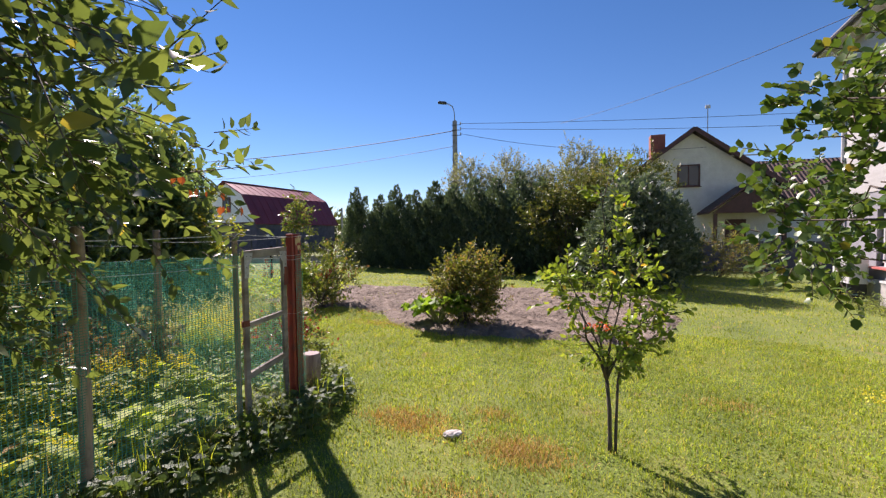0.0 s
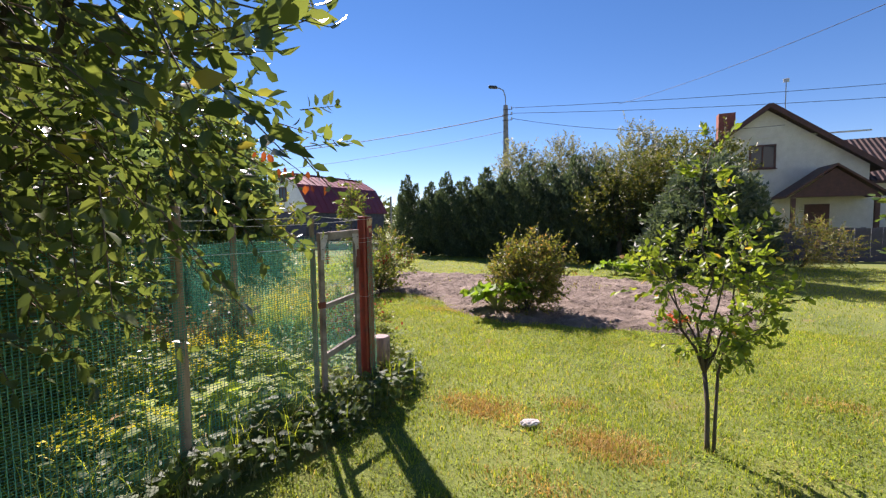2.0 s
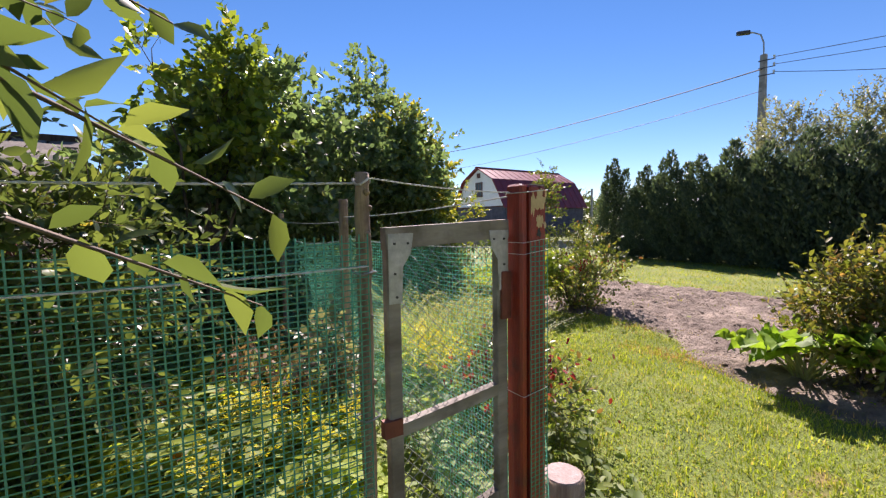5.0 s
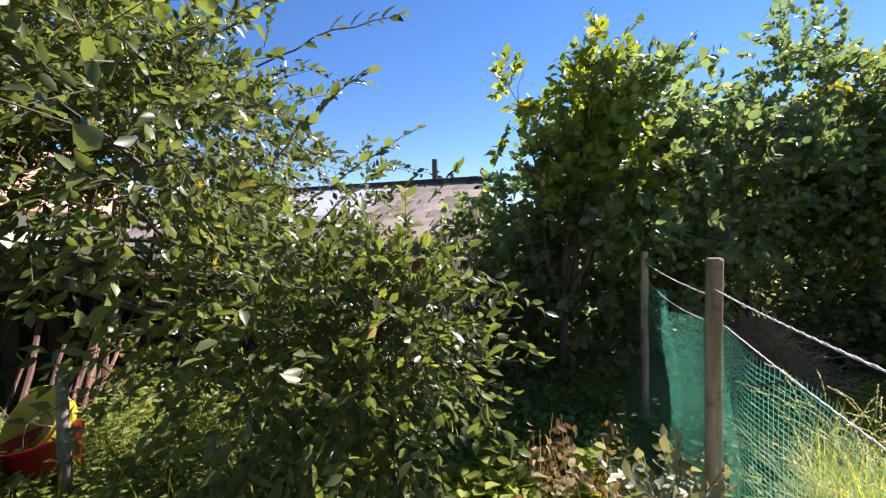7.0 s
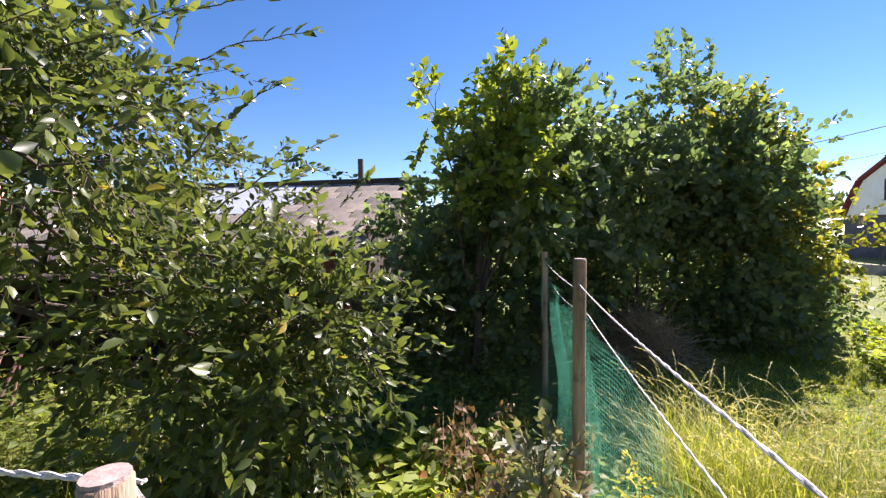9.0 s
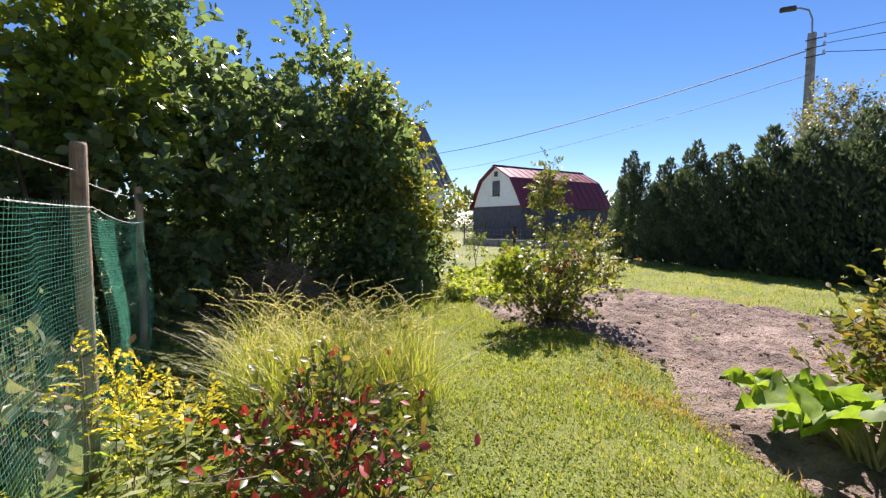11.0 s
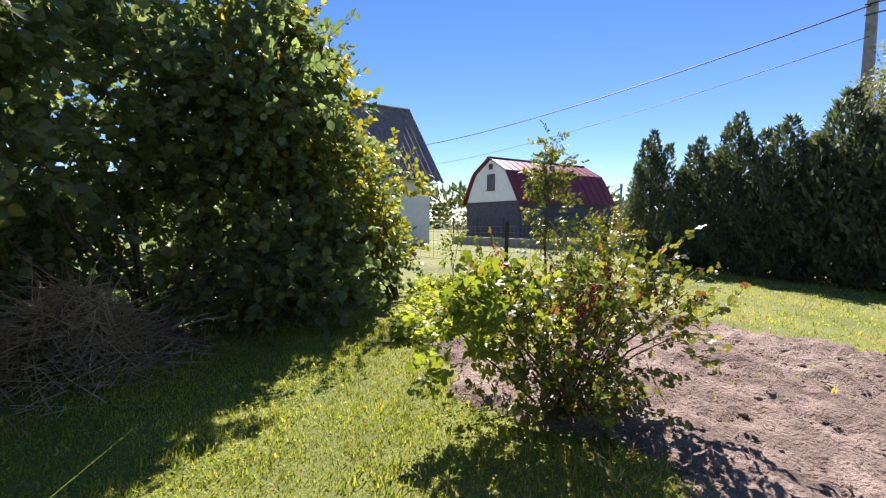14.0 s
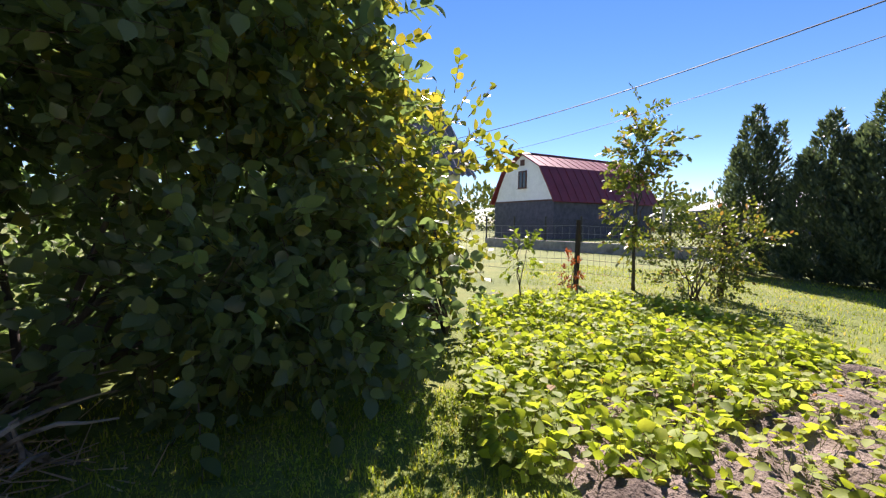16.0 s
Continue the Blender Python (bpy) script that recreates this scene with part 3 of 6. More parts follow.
def near_house():
    t = thing("house", "white sided house with grey rendered lower wall", "house", (HX, 13.9, 0))
    g = Geo()
    w0, w1, z0, z1 = 10.6, 12.3, 0.83, 2.1
    top, eave = 2.5, 6.3
    for a, b, c, d in ((HY0, w0, 0.5, top), (w1, HY1, 0.5, top), (w0, w1, 0.5, z0), (w0, w1, z1, top)):
        g.box((HX + 0.15, (a + b) / 2, (c + d) / 2), (0.3, b - a, d - c))
    for yy in (HY1 - 0.15, HY0 + 0.15):
        g.box((HX + 4.15, yy, (0.5 + top) / 2), (7.7, 0.3, top - 0.5))
    part("wall", g, M_GREYWALL, t, "light grey render")
    part("plinth", Geo().box((HX + 4.0, (HY0 + HY1) / 2, 0.25), (8.16, HY1 - HY0 + 0.16, 0.5)), M_CONCRETE, t)
    part("ledge", Geo().box((HX - 0.03, (HY0 + w1) / 2 - 0.4, 0.52), (0.14, w1 - HY0 + 0.6, 0.05)), M_PLASTICWHITE, t)
    k = 0
    while top + 0.16 * k < eave - 0.1:
        part("siding_board", Geo().box((0, 0, 0), (0.03, HY1 - HY0 + 0.06, 0.17), m=pose(HX - 0.012, (HY0 + HY1) / 2, top + 0.08 + 0.16 * k, 0, -5, 0)), M_SIDING, t)
        k += 1
    part("upper_wall", Geo().box((HX + 4.1, (HY0 + HY1) / 2, (top + eave) / 2 + 0.02), (8.1, HY1 - HY0, eave - top)), M_SIDING, t)
    part("soffit", Geo().box((HX - 0.2, (HY0 + HY1) / 2, eave - 0.06), (0.55, HY1 - HY0 + 0.8, 0.04)), M_SIDING, t)
    part("gutter", Geo().tube([(HX - 0.52, HY0 - 0.4, eave), (HX - 0.52, HY1 + 0.4, eave)], 0.06, 8), M_BLACK, t)
    for sx in (0, 1):
        x0 = HX - 0.5 if sx == 0 else HX + 8.7
        part("roof_slope", Geo().poly([(x0, HY0 - 0.5, eave), (x0, HY1 + 0.5, eave), (HX + 4.1, HY1 + 0.5, 9.6), (HX + 4.1, HY0 - 0.5, 9.6)], 0.12, (0, 0, 1)), M_GREYTILE, t)
    for yy in (HY1, HY0 + 0.2):
        part("gable", Geo().poly([(HX, yy, eave), (HX + 8.1, yy, eave), (HX + 4.1, yy, 9.5)], 0.2, (0, -1, 0)), M_SIDING, t)
    win = part("window", Geo().box((HX + 0.13, w0 + 0.06, (z0 + z1) / 2), (0.08, 0.09, z1 - z0)).box((HX + 0.13, w1 - 0.06, (z0 + z1) / 2), (0.08, 0.09, z1 - z0)).box((HX + 0.13, (w0 + w1) / 2, (z0 + z1) / 2), (0.08, 0.12, z1 - z0)).box((HX + 0.13, (w0 + w1) / 2, z0 + 0.04), (0.08, w1 - w0, 0.08)).box((HX + 0.13, (w0 + w1) / 2, z1 - 0.04), (0.08, w1 - w0, 0.08)), M_PLASTICWHITE, t, "white plastic window frame")
    part("pane", Geo().box((HX + 0.15, (w0 + w1) / 2, (z0 + z1) / 2), (0.012, w1 - w0 - 0.02, z1 - z0 - 0.02)), M_GLASS, win)
    part("curtain", Geo().box((HX + 0.135, w1 - 0.36, (z0 + z1) / 2), (0.01, 0.5, z1 - z0 - 0.1)), M_CURTAIN, win)
    part("sill", Geo().box((HX - 0.06, (w0 + w1) / 2, z0 - 0.02), (0.22, w1 - w0 + 0.1, 0.035)), M_SILL, win, "red sheet-metal sill")
    part("downpipe", Geo().tube([(HX - 0.07, HY1 - 0.12, 0.05), (HX - 0.07, HY1 - 0.12, 5.9), (HX - 0.48, HY1 - 0.12, 6.25)], 0.045, 8), M_PLASTICWHITE, t, "white downpipe")
    # outdoor unit of the air conditioner on its stand
    ac = thing("air_conditioner", "white outdoor air conditioner unit on a low stand", "air conditioner", (HX - 0.35, 12.6, 0))
    part("casing", Geo().box((HX - 0.33, 12.6, 0.72), (0.34, 0.86, 0.58), bevel=0.02), M_PLASTICWHITE, ac)
    g = Geo()
    for k in range(5):
        r = 0.05 + 0.045 * k
        g.tube([(HX - 0.515, 12.45 + r * math.cos(q), 0.72 + r * math.sin(q)) for q in np.linspace(0, 2 * math.pi, 21)], 0.006, 4, False)
    part("fan_grille", g, M_BLACK, ac)
    for yy in (12.28, 12.92):
        part("stand_leg", Geo().box((HX - 0.33, yy, 0.215), (0.34, 0.05, 0.43)), M_BLACK, ac)
    part("pipe", Geo().tube([(HX - 0.2, 12.16, 0.6), (HX - 0.2, 12.08, 0.5), (HX + 0.02, 12.08, 0.45)], 0.02, 6), M_PLASTICWHITE, ac)


near_house()


# ---- neighbouring houses ----
def frame_of(at, yaw):
    return Matrix.Translation(at) @ Matrix.Rotation(radians(yaw), 4, "Z")


def wall_window(M, x, y, z, w, h, parent, mat_frame=None):
    """A window in a wall whose outside faces -y in the house's own frame."""
    fr = Geo()
    for c, s in (((x - w / 2, y, z), (0.09, 0.1, h)), ((x + w / 2, y, z), (0.09, 0.1, h)), ((x, y, z - h / 2), (w + 0.09, 0.1, 0.09)), ((x, y, z + h / 2), (w + 0.09, 0.1, 0.09)), ((x, y, z), (0.06, 0.1, h))):
        fr.box((0, 0, 0), s, m=M @ Matrix.Translation(c))
    win = part("window", fr, mat_frame or M_PLASTICWHITE, parent)
    part("pane", Geo().box((0, 0, 0), (w, 0.03, h), m=M @ Matrix.Translation((x, y + 0.0, z))), M_GLASS, win)
    part("sill", Geo().box((0, 0, 0), (w + 0.2, 0.16, 0.04), m=M @ Matrix.Translation((x, y - 0.06, z - h / 2 - 0.06))), M_TRIM, win)
    return win


def barn():
    """Gambrel barn: white gable towards the garden, dark block walls, dark red tin roof."""
    t = thing("barn", "gambrel barn with red tin roof and white gable", "barn", (-29.7, 26.4, 0))
    M = frame_of((-29.7, 26.4, 0), 2)
    L, W = 11.0, 7.0
    part("wall", Geo().box((0, 0, 0), (W, L, 2.75), m=M @ Matrix.Translation((-W / 2, L / 2, 1.375))), M_DARKBLOCK, t, "dark grey block walls")
    prof = [(0.25, 2.62), (-0.55, 4.0), (-1.35, 5.25), (-W / 2, 6.45), (-W + 1.35, 5.25), (-W + 0.55, 4.0), (-W - 0.25, 2.62)]
    gable = [(x, 0.02, z) for x, z in [(-0.05, 2.76), (-0.6, 3.95), (-1.4, 5.2), (-W / 2, 6.38), (-W + 1.4, 5.2), (-W + 0.6, 3.95), (-W + 0.05, 2.76)]]
    part("gable", Geo().poly([M @ Vector(p) for p in gable], 0.15, M.to_3x3() @ Vector((0, 1, 0))), M_WHITEWALL, t, "white boarded gable")
    part("gable", Geo().poly([M @ Vector((x, L - 0.2, z)) for x, y, z in gable], 0.15, M.to_3x3() @ Vector((0, 1, 0))), M_WHITEWALL, t)
    for (x0, z0), (x1, z1) in zip(prof[:-1], prof[1:]):
        n = Vector((z0 - z1, 0, x1 - x0)) * -1
        n = Vector((-(z1 - z0), 0, (x1 - x0)))
        if n.z < 0:
            n = -n
        part("roof_slope", Geo().poly([M @ Vector((x0, -0.3, z0)), M @ Vector((x0, L + 0.3, z0)), M @ Vector((x1, L + 0.3, z1)), M @ Vector((x1, -0.3, z1))], 0.07, M.to_3x3() @ n), M_BARNRED, t, "dark red tin")
        for k in range(15):
            y = -0.3 + (L + 0.6) * k / 14
            part("seam", Geo().beam(M @ Vector((x0, y, z0)) + (M.to_3x3() @ n.normalized()) * 0.08, M @ Vector((x1, y, z1)) + (M.to_3x3() @ n.normalized()) * 0.08, 0.03, 0.04, M.to_3x3() @ n), M_BARNRED, t)
    part("ridge_cap", Geo().beam(M @ Vector((-W / 2, -0.35, 6.54)), M @ Vector((-W / 2, L + 0.35, 6.54)), 0.3, 0.06), M_BARNRED, t)
    part("fascia", Geo().box((0, 0, 0), (W, 0.06, 0.1), m=M @ Matrix.Translation((-W / 2, -0.03, 2.78))), M_TRIM, t)
    wall_window(M, -W / 2 + 0.05, -0.02, 4.45, 0.85, 1.25, t, M_TRIM)
    part("vent", Geo().box((0, 0, 0), (0.45, 0.06, 0.45), m=M @ Matrix.Translation((-W / 2, -0.02, 5.75))), M_TRIM, t)
    ch = solo("chimney_pipe", Geo().tube([M @ Vector((0.6, L + 0.6, 0)), M @ Vector((0.6, L + 0.6, 4.6))], 0.11, 10), M_CONCRETE, "tall grey metal flue beside the barn", "flue")


barn()


def far_shed():
    t = thing("far_building", "low building with pale grey roof", "building", (-24, 41, 0))
    M = frame_of((-24.5, 39.5, 0), -20)
    part("wall", Geo().box((0, 0, 0), (9, 6, 2.3), m=M @ Matrix.Translation((0, 3, 1.15))), M_DARKBLOCK, t)
    part("roof_slope", Geo().poly([M @ Vector(p) for p in ((-5, -0.5, 2.2), (5, -0.5, 2.2), (5, 3, 3.5), (-5, 3, 3.5))], 0.1), M_SLATEROOF, t)
    part("roof_slope", Geo().poly([M @ Vector(p) for p in ((-5, 3, 3.5), (5, 3, 3.5), (5, 6.5, 2.2), (-5, 6.5, 2.2))], 0.1), M_SLATEROOF, t)


far_shed()


def corrugated_house():
    """White gabled house with a steep grey corrugated roof, behind the hazels."""
    t = thing("house", "white house with steep grey corrugated roof", "house", (-24.95, 16.2, 0))
    M = frame_of((-24.95, 16.2, 0), 90)
    W, L = 7.5, 9.0
    part("wall", Geo().box((0, 0, 0), (L, W, 3.6), m=M @ Matrix.Translation((-L / 2, W / 2, 1.8))), M_WHITEWALL, t)
    part("gable", Geo().poly([M @ Vector(p) for p in ((0, 0.1, 3.6), (0, W - 0.1, 3.6), (0, W / 2, 8.0))], 0.2, M.to_3x3() @ Vector((-1, 0, 0))), M_WHITEWALL, t)
    for s in (0, 1):
        g = Geo()
        n = 60
        for k in range(n):
            x = 0.5 - (L + 1) * k / (n - 1)
            r = 0.11 * (k % 2)
            y0, y1 = (-0.55, W / 2) if s == 0 else (W + 0.55, W / 2)
            g.v += [tuple(M @ Vector((x, y0, 3.35 + r))), tuple(M @ Vector((x, y1, 8.1 + r)))]
        for k in range(n - 1):
            g.f.append((2 * k, 2 * k + 1, 2 * k + 3, 2 * k + 2))
        o = part("roof_slope", g, M_GREYTIN, t)
        o.modifiers.new("thick", "SOLIDIFY").thickness = 0.04
    part("bargeboard", Geo().beam(M @ Vector((0.52, -0.6, 3.25)), M @ Vector((0.52, W / 2, 8.1)), 0.04, 0.2), M_PLASTICWHITE, t)
    part("ridge_cap", Geo().beam(M @ Vector((0.5, W / 2, 8.15)), M @ Vector((-L - 0.5, W / 2, 8.15)), 0.35, 0.06), M_PLASTICWHITE, t)


corrugated_house()


def cream_house():
    """Cream gabled house with a brick chimney and a dark porch roof beyond the hedge."""
    t = thing("house", "cream plastered house with brown tiled roof", "house", (3.0, 30.0, 0))
    M = frame_of((3.6, 30.5, 0), 8)
    W, L = 9.2, 8.0
    part("wall", Geo().box((0, 0, 0), (W, L, 4.4), m=M @ Matrix.Translation((0, L / 2, 2.2))), M_CREAMWALL, t)
    part("gable", Geo().poly([M @ Vector(p) for p in ((-W / 2, 0, 4.4), (W / 2, 0, 4.4), (0, 0, 7.75))], 0.25, M.to_3x3() @ Vector((0, 1, 0))), M_CREAMWALL, t)
    for s in (-1, 1):
        part("roof_slope", Geo().poly([M @ Vector(p) for p in ((s * (W / 2 + 0.5), -0.5, 4.05), (s * (W / 2 + 0.5), L + 0.5, 4.05), (0, L + 0.5, 7.9), (0, -0.5, 7.9))], 0.15, (0, 0, 1)), M_BROWNTILE, t)
        part("bargeboard", Geo().beam(M @ Vector((s * (W / 2 + 0.55), -0.52, 4.08)), M @ Vector((0, -0.52, 7.95)), 0.05, 0.26), M_TRIM, t)
    part("chimney", Geo().box((0, 0, 0), (0.9, 0.7, 1.7), m=M @ Matrix.Translation((-1.6, 2.2, 7.35))), M_BRICK, t, "red brick chimney")
    wall_window(M, -0.2, -0.02, 5.1, 1.2, 1.3, t, M_TRIM)
    part("string_course", Geo().box((0, 0, 0), (W, 0.05, 0.08), m=M @ Matrix.Translation((0, -0.03, 6.2))), M_CREAMWALL, t)
    # porch
    for s in (-1, 1):
        part("porch_roof", Geo().poly([M @ Vector((2.4 + s * 2.1, -2.3, 2.6)), M @ Vector((2.4 + s * 2.1, 0, 2.6)), M @ Vector((2.4, 0, 4.2)), M @ Vector((2.4, -2.3, 4.2))], 0.12, (0, 0, 1)), M_TRIM, t)
        part("porch_post", Geo().box((0, 0, 0), (0.18, 0.18, 2.6), m=M @ Matrix.Translation((2.4 + s * 1.7, -2.0, 1.3))), M_TRIM, t)
    part("porch_gable", Geo().poly([M @ Vector(p) for p in ((0.5, -2.1, 2.62), (4.3, -2.1, 2.62), (2.4, -2.1, 4.1))], 0.08, (0, 1, 0)), M_TRIM, t)
    part("door", Geo().box((0, 0, 0), (1.1, 0.1, 2.1), m=M @ Matrix.Translation((2.4, -0.03, 1.25))), M_TRIM, t)
    wing = part("side_wing", Geo().box((0, 0, 0), (7, 6, 3.6), m=M @ Matrix.Translation((W / 2 + 3.5, 4.5, 1.8))), M_CREAMWALL, t)
    g = Geo()
    for k in range(30):
        x = W / 2 - 0.2 + 7.6 * k / 29
        part("tile_row", Geo().tube([M @ Vector((x, 1.1, 3.5)), M @ Vector((x, 4.5, 6.3))], 0.14, 5), M_BROWNTILE, wing)
    g.poly([M @ Vector(p) for p in ((W / 2 - 0.3, 1.0, 3.5), (W / 2 + 7.6, 1.0, 3.5), (W / 2 + 7.6, 4.5, 6.35), (W / 2 - 0.3, 4.5, 6.35))], 0.1, (0, 0, -1))
    part("tiled_slope", g, M_BROWNTILE, wing)
    part("back_slope", Geo().poly([M @ Vector(p) for p in ((W / 2, 7.9, 3.5), (W / 2 + 7.2, 7.9, 3.5), (W / 2 + 7.2, 4.5, 6.3), (W / 2, 4.5, 6.3))], 0.1), M_BROWNTILE, wing)
    an = thing("antenna", "thin rooftop mast aerial", "antenna", M @ Vector((1.6, 3, 6.9)))
    a = M @ Vector((1.7, 3.0, 6.5))
    part("mast", Geo().tube([a, a + Vector((0, 0, 3.6))], 0.03, 6), M_WIRE, an)
    part("head", Geo().box(tuple(a + Vector((0, 0, 3.6))), (0.3, 0.12, 0.22), bevel=0.02), M_PLASTICWHITE, an)


cream_house()


def old_shed():
    """The low shed behind the yard, with its slope of mossy slates and a tin sheet."""
    t = thing("shed", "old dark red shed with mossy slate roof", "shed", (-9.5, -3.0, 0))
    part("wall", Geo().box((-10.2, -4.0, 0.85), (3.9, 8.6, 1.7)), M_DARKWOOD, t)
    g = Geo()
    for k in range(18):
        g.box((-8.22, 0.15 - 0.46 * k, 0.86), (0.03, 0.44, 1.7))
    part("cladding", g, M_RUST, t, "dark red boards")
    part("gable", Geo().poly([(-12.2, 0.32, 1.7), (-8.2, 0.32, 1.7), (-11.2, 0.32, 2.9)], 0.1, (0, -1, 0)), M_DARKWOOD, t)
    deck = part("roof_slope", Geo().poly([(-7.95, 0.5, 1.66), (-7.95, -8.4, 1.66), (-11.2, -8.4, 2.96), (-11.2, 0.5, 2.96)], 0.03, (-0.37, 0, 0.93)), M_DARKWOOD, t)
    part("roof_slope", Geo().poly([(-11.2, 0.5, 2.96), (-11.2, -8.4, 2.96), (-13.0, -8.4, 2.2), (-13.0, 0.5, 2.2)], 0.05, (0.4, 0, 0.9)), M_ASBESTOS, t)
    rnd = random.Random(3)
    me = None
    for r in range(9):
        for c in range(20):
            s = (r + 0.5) / 9
            x, z = -7.92 - 3.25 * s, 1.66 + 1.3 * s
            y = 0.42 - 0.44 * c - (0.2 if r % 2 else 0)
            if -3.6 < y < -1.4 and 3 < r < 8:
                continue
            if me is None:
                gg = Geo().box((0, 0, 0), (0.44, 0.40, 0.02))
                me = mesh_of("slate", gg.v, gg.f, M_ASBESTOS)
            o = new("slate", me)
            o.parent = deck
            o.matrix_basis = pose(x, y, z + 0.06, rnd.uniform(-3, 3), 24.5 + rnd.uniform(-2, 3), rnd.uniform(-5, 5))
    part("tin_sheet", Geo().box((0, 0, 0), (1.9, 2.2, 0.01), m=pose(-10.2, -2.5, 2.65, 0, 21.8, 2)), M_TIN, t, "pale tin sheet")
    part("ridge_board", Geo().beam((-11.2, 0.6, 3.03), (-11.2, -8.4, 3.03), 0.3, 0.12), M_DARKWOOD, t)
    part("bargeboard", Geo().beam((-7.9, 0.54, 1.6), (-11.25, 0.54, 2.95), 0.04, 0.16), M_DARKWOOD, t)
    part("stove_pipe", Geo().tube([(-12.4, -1.0, 2.3), (-12.4, -1.0, 3.75)], 0.07, 10), M_BLACK, t)


old_shed()
lb = thing("broken_boards", "splintered loose boards hanging at the shed's roof edge", "boards", (-8.6, 0.6, 1.6))
for k in range(14):
    a = Vector((-8.0 - random.uniform(0, 1.4), 0.55 + random.uniform(0, 0.25), 1.5 + random.uniform(-0.1, 0.35)))
    part("board", Geo().beam(a, a + Vector((random.uniform(-0.7, 0.3), random.uniform(-0.1, 0.25), random.uniform(-0.22, 0.22))), 0.09, 0.018), M_GREYWOOD, lb)


def plank_wall():
    """The dark open lean-to of upright boards along the yard's side."""
    t = thing("lean_to", "dark weathered wooden lean-to with open boards", "shed", (-6.0, -3.6, 0))
    rnd = random.Random(5)
    a, b = Vector((-2.4, -4.6, 0)), Vector((-8.1, -2.4, 0))
    n = 34
    me = None
    rz = math.degrees(math.atan2(b.y - a.y, b.x - a.x))
    for k in range(n):
        if me is None:
            gg = Geo().box((0, 0, 0), (0.13, 0.025, 1.4))
            me = mesh_of("board", gg.v, gg.f, M_DARKWOOD)
        if rnd.random() < 0.12:
            continue
        p = a.lerp(b, (k + 0.5) / n)
        o = new("board", me)
        o.parent = t
        o.matrix_parent_inverse = Matrix.Translation(-t.location)
        o.matrix_basis = pose(p.x, p.y, 0.7 + rnd.uniform(-0.04, 0.03), rnd.uniform(-1, 1), rnd.uniform(-1.5, 1.5), rz)
    part("back_wall", Geo().box((-5.8, -5.4, 0.7), (6.4, 0.08, 1.4), rz=radians(rz)), M_DARKWOOD, t)
    part("rail", Geo().beam(a + Vector((0, 0.05, 0.5)), b + Vector((0, 0.05, 0.5)), 0.05, 0.12), M_DARKWOOD, t)
    part("roof_edge", Geo().beam(a + Vector((0, 0, 1.46)), b + Vector((0, 0, 1.46)), 0.25, 0.1), M_DARKWOOD, t)
    part("roof_slope", Geo().poly([a + Vector((0.2, 0.55, 1.44)), b + Vector((0.2, 0.55, 1.44)), b + Vector((-0.9, -2.0, 1.75)), a + Vector((-0.9, -2.0, 1.75))], 0.05), M_DARKWOOD, t)
    for k in range(20):
        p = a.lerp(b, 0.46 + 0.24 * rnd.random() ** 0.8)
        q = p + Vector((0.35 + rnd.uniform(0, 0.5), 0.7 + rnd.uniform(-0.2, 0.35), 0))
        solo("leaning_pole", Geo().tube(bent(q, p + Vector((-0.25 + rnd.uniform(-0.2, 0.2), 0.16 + 0.012 * k % 0.1, 1.36 + rnd.uniform(-0.25, 0.2))), 0.02, 4, 0.012), rnd.uniform(0.012, 0.03), 6), M_POLE, "bare brown pole leaning on the lean-to", "pole", group="leaning poles")


plank_wall()


def terracotta_house():
    t = thing("house", "far house with terracotta roof behind the yard", "house", (-14, -26, 0))
    part("wall", Geo().box((-14, -27, 2.0), (12, 8, 4.0)), M_CREAMWALL, t)
    part("roof_slope", Geo().poly([(-20.5, -22.4, 3.4), (-7.5, -22.4, 3.4), (-7.5, -27, 7.2), (-20.5, -27, 7.2)], 0.15), M_TERRACOTTA, t)
    part("roof_slope", Geo().poly([(-20.5, -27, 7.2), (-7.5, -27, 7.2), (-7.5, -31.6, 3.4), (-20.5, -31.6, 3.4)], 0.15), M_TERRACOTTA, t)


terracotta_house()

